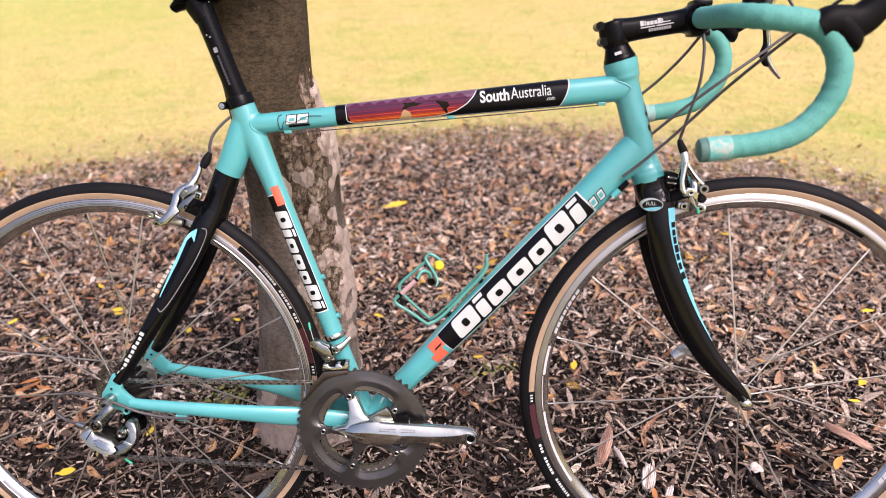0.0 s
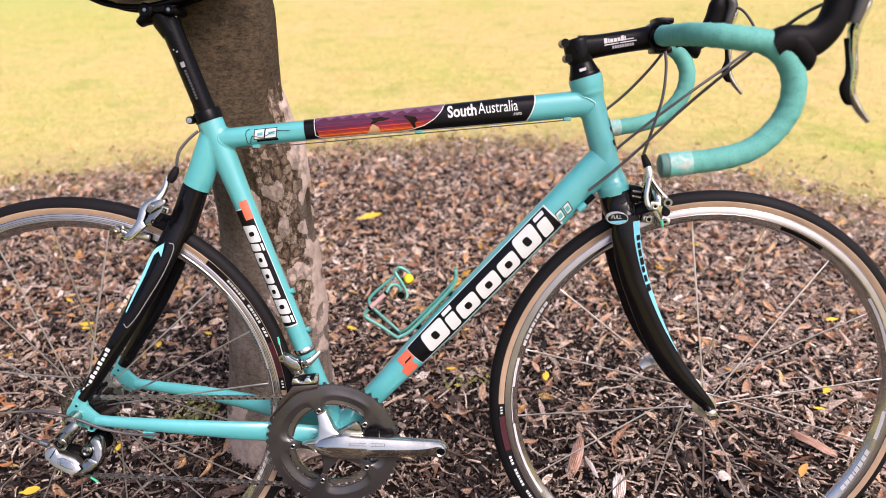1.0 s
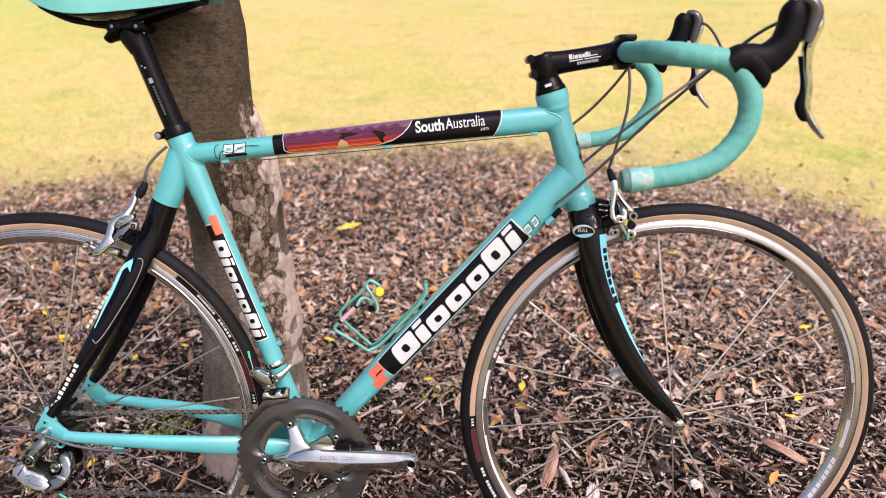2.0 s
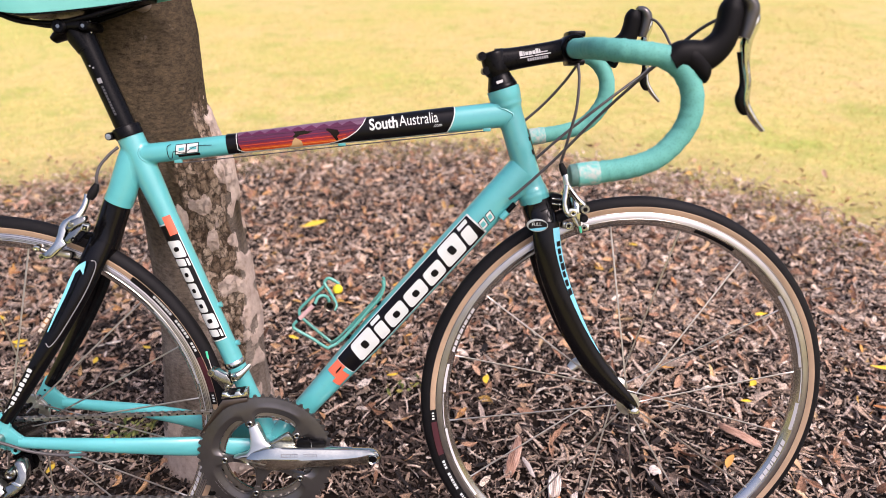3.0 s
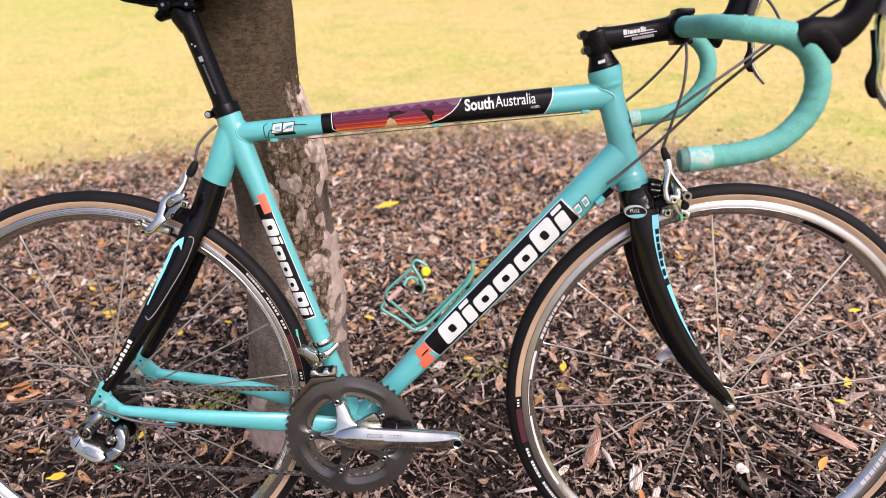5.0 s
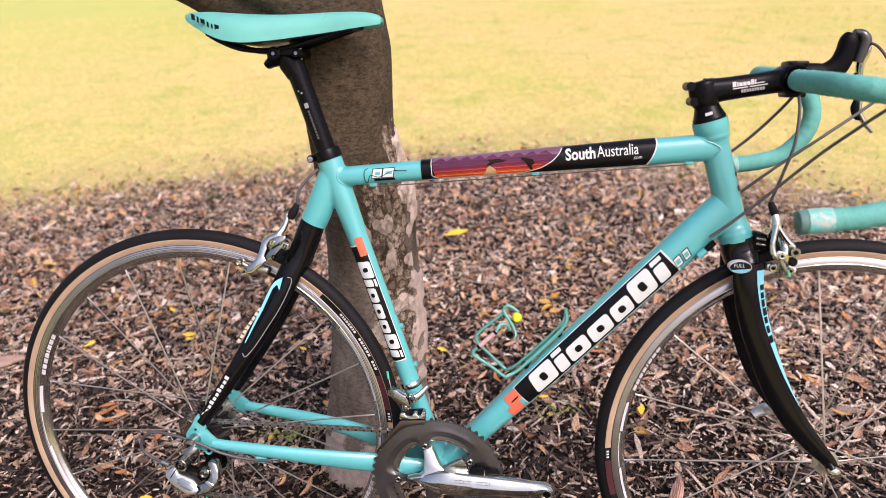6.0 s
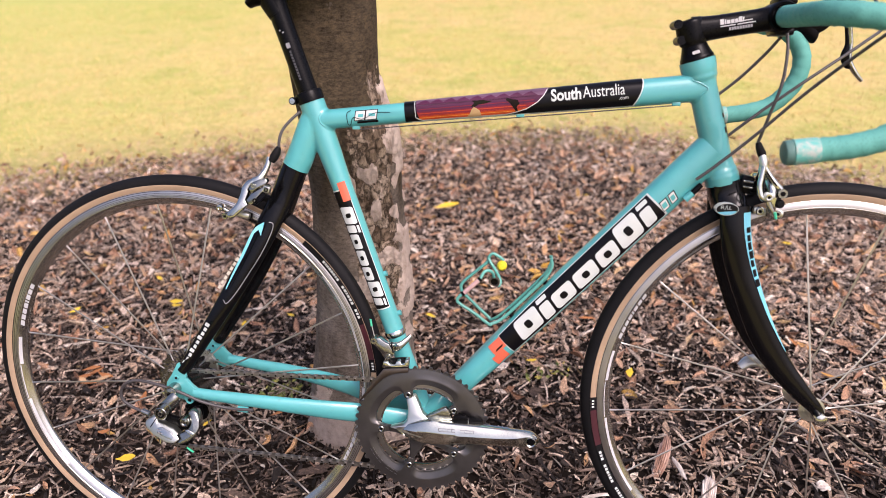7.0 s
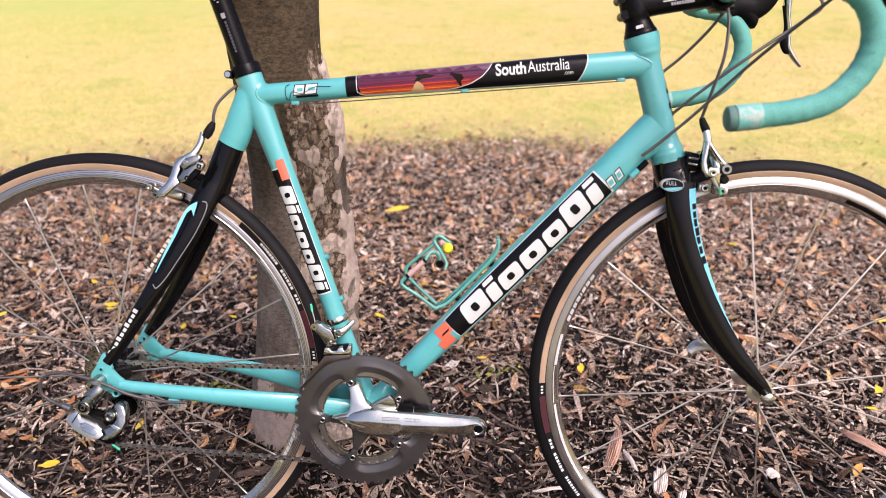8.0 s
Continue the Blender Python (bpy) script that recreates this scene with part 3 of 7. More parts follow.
def peel_of(x, z, a):
    """Rough and pale weights: a strip of cracked bark down its near side and pale flaking plates beside it."""
    def off(deg):
        return abs(((math.degrees(a) - deg + 180) % 360) - 180)

    n = noise.noise(Vector((2.0 * math.cos(a), 2.0 * math.sin(a), z * 17)))
    gate = max(0.0, min(1.0, (0.735 - z) * 14))
    rough = max(0.0, min(1.0, 0.5 + 1.5 * (1 - off(-54) / (27 - 14 * max(0, min(1, (0.42 - z) * 5)))) + 0.5 * n)) * gate
    flake = noise.noise(Vector((2.3 * math.cos(a) + 3, 2.3 * math.sin(a), z * 21 + 2)))
    pale = max(0.0, min(1.0, 0.13 + 0.42 * (1 - off(-18) / 42) + 1.6 * flake)) * max(0.0, min(1.0, (0.69 - z) * 16)) * max(0.0, min(1.0, (95 - off(-18)) / 20))
    plate = max(0.0, 1.6 - 2 * math.hypot(off(-84) / 16, (z - 0.575) / 0.05))
    foot = max(0.0, min(1.0, (0.13 - z) * 5 + 0.35 + 0.25 * n)) if z < 0.16 else 0.0
    # a flaking edge that climbs beside the smooth upper bark
    climb = max(0.0, min(1.0, 0.78 * (1 - off(-4) / 24) + 1.1 * flake + 0.25)) * max(0.0, min(1.0, (0.80 - z) * 12)) * (z > 0.6)
    rough = max(rough, max(0.0, min(1.0, 1.1 * (1 - off(-14) / 26) + 0.5 * n)) * max(0.0, min(1.0, (0.81 - z) * 10)) * (z > 0.6))
    return rough, max(pale, climb, min(1.0, plate) * gate, foot)


def build_tree():
    tree = tagged(new("tree"), "leaning tree with dark bark and pale flaking plates", "tree")
    tree.location = (0.21, 0.31, 0)
    rows = spline(TREE, 20)
    bm = bmesh.new()
    n = 144
    rings, peel = [], []
    for z, cx, cy, rx, ry in rows:
        ring = []
        for k in range(n):
            a = 2 * math.pi * k / n
            c, s = math.cos(a), math.sin(a)
            lump = 1 + 0.035 * noise.noise(Vector((c * 1.5, s * 1.5, z * 3))) + 0.018 * noise.noise(Vector((c * 6, s * 6, z * 14)))
            rough, pale = peel_of(cx + rx * c, z, a)
            crack = noise.noise(Vector((c * 11, s * 11, z * 22)))
            off = rough * (0.008 * crack - 0.003) + 0.004 * max(0, min(1, (pale - 0.4) * 6)) * (z > 0.1) + 0.0012 * noise.noise(Vector((c * 16, s * 16, z * 30)))
            ring.append(bm.verts.new((cx + (rx * lump + off) * c - 0.21, cy + (ry * lump + off) * s - 0.31, z)))
            # third channel: how far the bark colour is lightened, growing towards the foot
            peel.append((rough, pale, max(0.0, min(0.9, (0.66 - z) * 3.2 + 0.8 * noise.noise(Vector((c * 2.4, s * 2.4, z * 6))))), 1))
        rings.append(ring)
    for a, b in zip(rings, rings[1:]):
        for k in range(n):
            bm.faces.new((a[k], a[(k + 1) % n], b[(k + 1) % n], b[k]))
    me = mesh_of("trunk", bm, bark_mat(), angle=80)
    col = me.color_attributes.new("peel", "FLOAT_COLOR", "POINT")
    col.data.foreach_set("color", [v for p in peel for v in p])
    trunk = new("trunk", me)
    trunk.parent = tree
    # two limbs above the fork, and a cut stub
    for pts, radii, label in (
        ([(-0.06, 0.03, 0.93), (-0.13, 0.03, 0.955), (-0.23, 0.04, 0.995), (-0.36, 0.05, 1.08), (-0.45, 0.06, 1.4), (-0.55, 0.08, 1.9), (-0.62, 0.12, 2.6)], [0.07, 0.06, 0.055, 0.05, 0.045, 0.04, 0.028], "limb leaning back from the fork"),
        ([(-0.03, 0.02, 0.90), (-0.028, 0.02, 0.98), (-0.02, 0.02, 1.1), (0.06, 0.02, 1.45), (0.08, 0.04, 2.0), (0.10, 0.0, 2.8)], [0.065, 0.078, 0.070, 0.064, 0.055, 0.036], "upright limb above the fork")):
        rows = spline([(*p, r) for p, r in zip(pts, radii)], 6)
        part("limb", tube([p[:3] for p in rows], [p[3] for p in rows], 28), bark_mat(), tree, label)
    part("branch_stub", tube([(0.026, -0.035, 0.922), (0.029, -0.060, 0.919), (0.030, -0.066, 0.918), (0.031, -0.069, 0.917)], [(0.021, 0.016), (0.0175, 0.0125), (0.013, 0.009), (0.005, 0.004)], 20), worn("cut_wood", (0.20, 0.155, 0.12), 0.9, vary=0.2, bump=0.5), tree, "pale healed branch stub")


build_tree()

# ---- bicycle: x ahead, y to its left, z up ----
bike = tagged(new("bicycle"), "celeste green racing bicycle with drop bars leaning on a tree", "bicycle")
bike.matrix_world = LEAN
BB = (0.388, 0.0, 0.272)
HUB_R, HUB_F = (-0.0165, 0.0, 0.328), (0.9805, 0.0, 0.330)


# wheels
def spoke_mesh():
    """A bladed spoke one metre long on z, with nipple; scaled to its length."""
    return mesh_of("spoke", tube([(0, 0, 0), (0, 0, 0.05), (0, 0, 0.1), (0, 0, 0.93), (0, 0, 0.97), (0, 0, 1)],
                                 [(0.0010, 0.0010), (0.0010, 0.0010), (0.0007, 0.0015), (0.0007, 0.0015), (0.0013, 0.0013), (0.0013, 0.0013)], 6), SPOKE)


SPOKE_MESH = spoke_mesh()


def aimed(a, b):
    """The pose that lays a unit z onto the way from a to b."""
    a, b = Vector(a), Vector(b)
    d = b - a
    y = (Y - d * (Y.dot(d) / d.length_squared)).normalized()
    x = y.cross(d.normalized())
    m = Matrix((x, y, d)).transposed().to_4x4()
    return Matrix.Translation(a) @ m


def arc_skin(c, r0, y0, r1, y1, a0, a1, off=0.0006, k=None):
    """A skin over a cone of the wheel's near side between two angles."""
    bm = bmesh.new()
    k = k or max(3, int(abs(a1 - a0) / 2))
    grid = []
    for i in range(k + 1):
        a = radians(a0 + (a1 - a0) * i / k)
        grid.append([bm.verts.new((c[0] + r * math.cos(a), y - off, c[2] + r * math.sin(a))) for r, y in ((r0, y0), ((r0 + r1) / 2, (y0 + y1) / 2), (r1, y1))])
    for i in range(k):
        for j in (0, 1):
            bm.faces.new((grid[i][j], grid[i][j + 1], grid[i + 1][j + 1], grid[i + 1][j]))
    return bm


def arc_bars(c, r0, r1, y0, y1, a0, widths, gap, off=0.0008, slant=0.0):
    """A row of upright bars along an arc, in place of small print; widths in degrees, minus runs clockwise."""
    bm = bmesh.new()
    a = a0
    sign = 1 if sum(widths) > 0 else -1
    for i, w in enumerate(widths):
        quads = [(r0, y0, a), (r0, y0, a + w), (r1, y1, a + w + slant), (r1, y1, a + slant)]
        bm.faces.new([bm.verts.new((c[0] + r * math.cos(radians(q)), y - off, c[2] + r * math.sin(radians(q)))) for r, y, q in quads])
        a += w + sign * gap
    return bm


def build_wheel(name, c, spokes, first, flange, label, print_at, crossed, art, big=0.022):
    """art: where the rim's graphics begin, in degrees. Odd spokes run to the far flange, crossed by that many degrees."""
    hub = part(name, turned(c, [(0.0, -0.05), (0.009, -0.05), (0.011, -0.034), (big, -0.033), (big, -0.029), (0.012, -0.025), (0.010, 0.0), (0.012, 0.025), (big, 0.029), (big, 0.033), (0.011, 0.034), (0.009, 0.05), (0.0, 0.05)], 32), BRIGHT, bike, label)
    part("tyre", turned(c, [(0.3275 + 0.0138 * math.sin(radians(a)), 0.0124 * math.cos(radians(a))) for a in range(-16, 197, 12)], 180), RUBBER, hub, "black rubber tread")
    for side in (-1, 1):
        part("sidewall", turned(c, [(0.3163, side * 0.0100), (0.3190, side * 0.0112), (0.3212, side * 0.0120), (0.3235, side * 0.0126), (0.3254, side * 0.0129), (0.3262, side * 0.0124)], 180), TAN, hub, "tan tyre sidewall")
        part("brake_track", turned(c, [(0.3176, side * 0.0085), (0.3177, side * 0.0102), (0.3166, side * 0.0106), (0.3164, side * 0.0102), (0.3160, side * 0.0105), (0.3072, side * 0.0105), (0.3067, side * 0.0100), (0.3060, side * 0.0090)], 180), TRACK, hub, "bare machined brake track")
        part("rim_seam", turned(c, [(0.3166, side * 0.0100), (0.3166, side * 0.01075), (0.3159, side * 0.01075), (0.3159, side * 0.0100)], 180), INK, hub)
    part("rim", turned(c, [(0.3150, -0.008), (0.3070, -0.0094), (0.3060, -0.0102), (0.3052, -0.0101), (0.3000, -0.0069), (0.2960, -0.0042), (0.2945, -0.0020), (0.2941, 0.0), (0.2945, 0.0020), (0.2960, 0.0042), (0.3000, 0.0069), (0.3052, 0.0101), (0.3060, 0.0102), (0.3070, 0.0094), (0.3150, 0.008)], 180), RIMGREY, hub, "grey alloy rim with white graphics")
    for base in (art, art + 180):
        part("rim_graphic", arc_skin(c, 0.3050, -0.0100, 0.3012, -0.0076, base + 8, base + 34), PALEGREY, hub, "white stripe on the rim")
        part("rim_graphic", arc_skin(c, 0.3050, -0.0100, 0.3038, -0.0093, base - 4, base + 7.6), PALEGREY, hub)
        part("rim_graphic", arc_skin(c, 0.3050, -0.0100, 0.3004, -0.0071, base - 14, base - 4.4), PALEGREY, hub)
        part("rim_print", arc_bars(c, 0.2985, 0.3036, -0.0060, -0.0092, base - 18, [-1.8, -1.7, -1.7, -1.7, -0.6, -1.7, -1.7, -1.7], 0.4, slant=-0.4), PALEGREY, hub, "pale maker's print as bars")
        part("rim_sticker", arc_skin(c, 0.3036, -0.0092, 0.2985, -0.0060, base + 56, base + 70), INK, hub, "black sticker on the rim")
    # tyre labels: a small tag, a dark red stretch, then black with white print
    for a0, a1, mat, text in ((0, 4, RUBBER, "black label on the sidewall"), (4, 15, RED, "dark red label on the sidewall"), (15, 44, RUBBER, "")):
        part("tyre_label", arc_skin(c, 0.3166, -0.0107, 0.3262, -0.0131, print_at + a0, print_at + a1, off=0.0008), mat, hub, text)
    part("tyre_print", arc_bars(c, 0.3200, 0.3238, -0.0118, -0.0127, print_at + 0.8, [0.5, 0.5, 0.5], 0.4, off=0.0014), WHITE, hub, "white maker's print as bars")
    for at, widths in ((17, (0.8, 0.7, 0.8)), (21.5, (0.8, 0.8, 0.8, 0.4, 0.9, 0.8)), (29.5, (0.7, 0.4, 0.7, 0.6, 0.7, 0.5, 0.4, 0.7))):
        part("tyre_print", arc_bars(c, 0.3200, 0.3243, -0.0118, -0.0128, print_at + at, widths, 0.32, off=0.0014), WHITE, hub)
    if crossed:
        for r in (0.3132, 0.3104, 0.3085):
            part("track_line", turned(c, [(r, -0.0102), (r, -0.01075), (r - 0.0006, -0.01075), (r - 0.0006, -0.0102)], 180), RING, hub)
    for k in range(spokes):
        a = radians(first + 360 * k / spokes)
        side = 1 if k % 2 else -1
        b = a + (radians(crossed) * (1 if (k // 2) % 2 else -1) if side > 0 else 0)
        p = (c[0] + flange[0] * math.cos(b), side * flange[1], c[2] + flange[0] * math.sin(b))
        q = (c[0] + 0.2955 * math.cos(a), side * 0.002, c[2] + 0.2955 * math.sin(a))
        placed("spoke", SPOKE_MESH, hub, aimed(p, q))
    return hub


front = build_wheel("front_wheel", HUB_F, 16, 6.1, (0.0155, 0.030), "front wheel with tan sidewalls and bladed spokes", 181, 0, 0.0, 0.0190)
rear = build_wheel("rear_wheel", HUB_R, 20, 5.8, (0.026, 0.026), "rear wheel with tan sidewalls and cassette", 4, 62, 3.0)

# frame tubes
seat_tube = Tube((0.3885, 0, 0.27), (0.2175, 0, 0.786), [(0, 0.016, 0.0165), (0.2, 0.0152, 0.0150), (0.75, 0.0155, 0.0160), (0.92, 0.0175, 0.0195), (1, 0.0182, 0.0195)])
top_tube = Tube((0.232, 0, 0.7555), (0.79, 0, 0.8035), [(0, 0.0165, 0.0150), (0.3, 0.0165, 0.0152), (0.8, 0.0180, 0.0190), (1, 0.0190, 0.0195)], 2.5)
down_tube = Tube((0.390, 0, 0.273), (0.809, 0, 0.7165), [(0, 0.0205, 0.0170), (0.18, 0.0215, 0.0190), (0.42, 0.0215, 0.0245), (0.8, 0.0215, 0.0255), (1, 0.0205, 0.0260)], 2.4)
head_tube = Tube((0.828, 0, 0.668), (0.777, 0, 0.841), [(0, 0.0235, 0.0240), (0.07, 0.0240, 0.0245), (0.075, 0.0228, 0.0234), (0.11, 0.0225, 0.0230), (0.13, 0.0205, 0.0212), (0.2, 0.0188, 0.0196), (0.8, 0.0188, 0.0194), (0.84, 0.0200, 0.0206), (0.855, 0.0222, 0.0228), (0.9, 0.0222, 0.0228), (0.905, 0.0232, 0.0238), (0.95, 0.0240, 0.0246), (1, 0.0240, 0.0246)])
ob_seat = part("seat_tube", seat_tube.mesh(), CELESTE, bike)
ob_top = part("top_tube", top_tube.mesh(64), CELESTE, bike)
ob_down = part("down_tube", down_tube.mesh(32), CELESTE, bike)
ob_head = part("head_tube", head_tube.mesh(32), CELESTE, bike)
part("bottom_bracket_shell", turned(BB, [(0.0, -0.036), (0.0195, -0.036), (0.0215, -0.034), (0.0215, 0.034), (0.0195, 0.036), (0, 0.036)], 36), CELESTE, bike)


def weld(tube_, other, start, radius=0.0013):
    """A weld bead where a tube runs into another one; start: the end of the tube that meets it, 0 or 1."""
    ring = []
    way = -1 if start == 0 else 1
    for k in range(40):
        a = 2 * math.pi * k / 40
        s = tube_.length * 0.5
        while 0 < s < tube_.length:
            f = s / tube_.length
            ru, rv = (float(np.interp(f, tube_.rows[:, 0], tube_.rows[:, i])) for i in (1, 2))
            e = 2 / tube_.power
            c, q = math.cos(a), math.sin(a)
            p = tube_.a + tube_.d * s + Y * (math.copysign(abs(c) ** e, c) * ru) + tube_.n * (math.copysign(abs(q) ** e, q) * rv)
            d = p - other.a
            g = d.dot(other.d)
            ou, ov = (float(np.interp(g / other.length, other.rows[:, 0], other.rows[:, i])) for i in (1, 2))
            if (abs(d.dot(Y)) / ou) ** other.power + (abs(d.dot(other.n)) / ov) ** other.power < 1:
                break
            s += way * 0.001
        ring.append(tuple(p))
    bm = tube(ring, radius, 10, closed=True)
    for v in bm.verts:
        v.co += Vector((noise.noise(v.co * 260), noise.noise(v.co * 260 + Y), 0)) * 0.0003
    return bm


edge_v = -1 if head_tube.n.x < 0 else 1
for s0, s1, lo, hi in ((0.060, 0.112, 0.90, 0.985), (0.072, 0.080, 0.72, 0.985), (0.094, 0.100, 0.76, 0.985)):
    part("head_badge", head_tube.patch(s0, s1, edge_v * lo * 0.0194, edge_v * hi * 0.0194, 0.0006, 10, 3), INK, ob_head, "small dark badge on the head tube")
part("weld", weld(top_tube, seat_tube, 0), CELESTE, ob_top)
part("weld", weld(top_tube, head_tube, 1), CELESTE, ob_top)

# rear triangle
mono = spline([(0.2215, 0, 0.774, 0.0140, 0.0135), (0.2150, 0, 0.748, 0.0168, 0.0190), (0.199, 0, 0.705, 0.0178, 0.0212), (0.1885, 0, 0.6835, 0.0180, 0.0212)], 6)
part("stay_stub", tube([p[:3] for p in mono], [p[3:] for p in mono], 24), CELESTE, bike)
wish = spline([(0.192, 0, 0.692, 0.0160, 0.0185), (0.184, 0, 0.675, 0.0168, 0.0198), (0.170, 0, 0.642, 0.020, 0.0200), (0.158, 0, 0.615, 0.026, 0.0200), (0.150, 0, 0.600, 0.030, 0.0150)], 6)
part("seat_stay_yoke", tube([p[:3] for p in wish], [p[3:] for p in wish], 28, power=2.4), CARBON, bike, "glossy black carbon yoke")
for side in (-1, 1):
    rows = spline([(0.163, side * 0.016, 0.628, 0.011, 0.018), (0.145, side * 0.027, 0.590, 0.010, 0.0185), (0.115, side * 0.042, 0.533, 0.0085, 0.0170), (0.068, side * 0.058, 0.455, 0.0075, 0.0135), (0.012, side * 0.066, 0.372, 0.0075, 0.0105), (0.006, side * 0.067, 0.363, 0.0070, 0.0100)], 6)
    part("seat_stay", tube([p[:3] for p in rows], [p[3:] for p in rows], 20), CARBON, bike, "glossy black carbon stay")
    rows = spline([(0.372, side * 0.024, 0.274, 0.0095, 0.0175), (0.33, side * 0.030, 0.281, 0.0090, 0.0175), (0.285, side * 0.0355, 0.289, 0.0085, 0.0168), (0.24, side * 0.047, 0.2975, 0.0085, 0.0155), (0.15, side * 0.060, 0.311, 0.0080, 0.0120), (0.06, side * 0.066, 0.322, 0.0075, 0.0095), (0.022, side * 0.068, 0.327, 0.0070, 0.0090)], 6)
    part("chain_stay", tube([p[:3] for p in rows], [p[3:] for p in rows], 20), CELESTE, bike)
    y0 = side * 0.068
    plate = slab([(0.018, 0.372), (0.000, 0.378), (-0.012, 0.357), (-0.020, 0.346), (-0.024, 0.330), (-0.022, 0.316), (-0.008, 0.320), (0.000, 0.318), (0.012, 0.312), (0.026, 0.318), (0.034, 0.330), (0.020, 0.342), (0.012, 0.352)], y0 - 0.004, y0 + 0.004, 0.0015)
    drop = part("dropout", plate, CELESTE, bike)
    part("dropout_cap", turned((-0.003, y0 - 0.004, 0.3535), [(0, -0.0012), (0.0035, -0.0012), (0.0042, 0.0), (0.0042, 0.003)], 20), CELESTE, drop)
    part("cap_socket", turned((-0.003, y0 - 0.0056, 0.3535), [(0.0, 0.0), (0.0020, 0.0), (0.0022, 0.0016)], 16), INK, drop)
part("skewer", turned(HUB_R, [(0, -0.083), (0.004, -0.083), (0.0085, -0.081), (0.0095, -0.073), (0.0085, -0.072), (0.003, -0.072), (0.003, 0.072), (0.0085, 0.073), (0.0085, 0.084), (0, 0.084)], 24), ALLOY, rear, "bright quick release skewer")
part("skewer", turned((HUB_F[0], 0, HUB_F[2]), [(0, -0.068), (0.004, -0.068), (0.0085, -0.066), (0.009, -0.058), (0.003, -0.056), (0.003, 0.056), (0.009, 0.058), (0.009, 0.07), (0, 0.07)], 24), ALLOY, front, "bright quick release skewer")
lever = spline([(0.985, 0.066, 0.332, 0.007, 0.008), (0.974, 0.076, 0.345, 0.0045, 0.0100), (0.950, 0.082, 0.358, 0.0040, 0.0105), (0.925, 0.085, 0.356, 0.0040, 0.0100), (0.910, 0.083, 0.346, 0.0030, 0.0070)], 5)
part("skewer_lever", tube([p[:3] for p in lever], [p[3:] for p in lever], 12), BRIGHT, front, "curved quick release lever")

# smooth fillets where tubes meet: short lengths of the tubes run together and eased
def stub(tube_, s0, s1, n=28, grow=0.0):
    pts = [tube_.a + tube_.d * (s0 + (s1 - s0) * i / 10) for i in range(11)]
    radii = [tuple(float(np.interp((s0 + (s1 - s0) * i / 10) / tube_.length, tube_.rows[:, 0], tube_.rows[:, c])) + grow for c in (1, 2)) for i in range(11)]
    return tube([tuple(p) for p in pts], radii, n, power=tube_.power)


def fillet(parts, parent, rounds=22):
    bm = parts[0]
    for other in parts[1:]:
        join(bm, other)
    ob = part("fillet", bm, CELESTE, parent)
    mesh_ = ob.modifiers.new("union", "REMESH")
    mesh_.mode, mesh_.voxel_size, mesh_.use_smooth_shade = "VOXEL", 0.0016, True
    ease = ob.modifiers.new("ease", "SMOOTH")
    ease.factor, ease.iterations = 0.5, rounds
    return ob


fillet([stub(seat_tube, 0.42, 0.535), stub(top_tube, 0.0, 0.075, 40), tube([p[:3] for p in mono], [p[3:] for p in mono], 24)], ob_seat, 50)
fillet([stub(head_tube, 0.012, 0.165), stub(top_tube, 0.48, 0.555, 40), stub(down_tube, 0.50, 0.605)], ob_head, 60)

# fork
crown = spline([(0.829, 0, 0.672, 0.0225, 0.0235), (0.833, 0, 0.655, 0.024, 0.0245), (0.838, 0, 0.640, 0.033, 0.0235), (0.842, 0, 0.624, 0.040, 0.0205), (0.844, 0, 0.615, 0.041, 0.014)], 5)
ob_crown = part("fork_crown", tube([p[:3] for p in crown], [p[3:] for p in crown], 32, power=2.6), CARBON, bike, "glossy black carbon crown")
blades = []
for side in (-1, 1):
    rows = spline([(0.8385, side * 0.034, 0.640, 0.010, 0.0205), (0.842, side * 0.036, 0.600, 0.0115, 0.0212), (0.852, side * 0.039, 0.555, 0.011, 0.0208), (0.8695, side * 0.043, 0.505, 0.0105, 0.0198), (0.890, side * 0.046, 0.457, 0.010, 0.0196), (0.9170, side * 0.049, 0.410, 0.009, 0.0178), (0.9480, side * 0.051, 0.372, 0.008, 0.0144), (0.9745, side * 0.052, 0.344, 0.0065, 0.0100), (0.983, side * 0.052, 0.331, 0.005, 0.0085)], 6)
    blades.append(part("fork_blade", tube([p[:3] for p in rows], [p[3:] for p in rows], 24), CARBON, bike, "curved glossy black carbon blade"))
    if side < 0:
        LINE = [q for q in spline(rows, 4) if 0.42 < q[2] < 0.632]

        def on_blade(q, v, off=0.0006):
            """On the near blade at a point of its line, at the share v of its half width towards the front."""
            i = LINE.index(q)
            a, b = LINE[max(i - 1, 0)], LINE[min(i + 1, len(LINE) - 1)]
            d = Vector((b[0] - a[0], 0, b[2] - a[2])).normalized()
            return Vector(q[:3]) + Vector((-d.z, 0, d.x)) * (q[4] * v * 1.01) - Y * (q[3] * math.sqrt(1 - v * v) + off)

        strip = bmesh.new()
        quads = [[strip.verts.new(on_blade(q, v)) for v in np.linspace(0.42 + 0.5 * (i / len(LINE)) ** 1.6, 0.95, 6)] for i, q in enumerate(LINE)]
        for a, b in zip(quads, quads[1:]):
            for j in range(5):
                strip.faces.new((a[j], a[j + 1], b[j + 1], b[j]))
        part("fork_stripe", strip, SKYBLUE, blades[0], "light blue stripe down the blade")

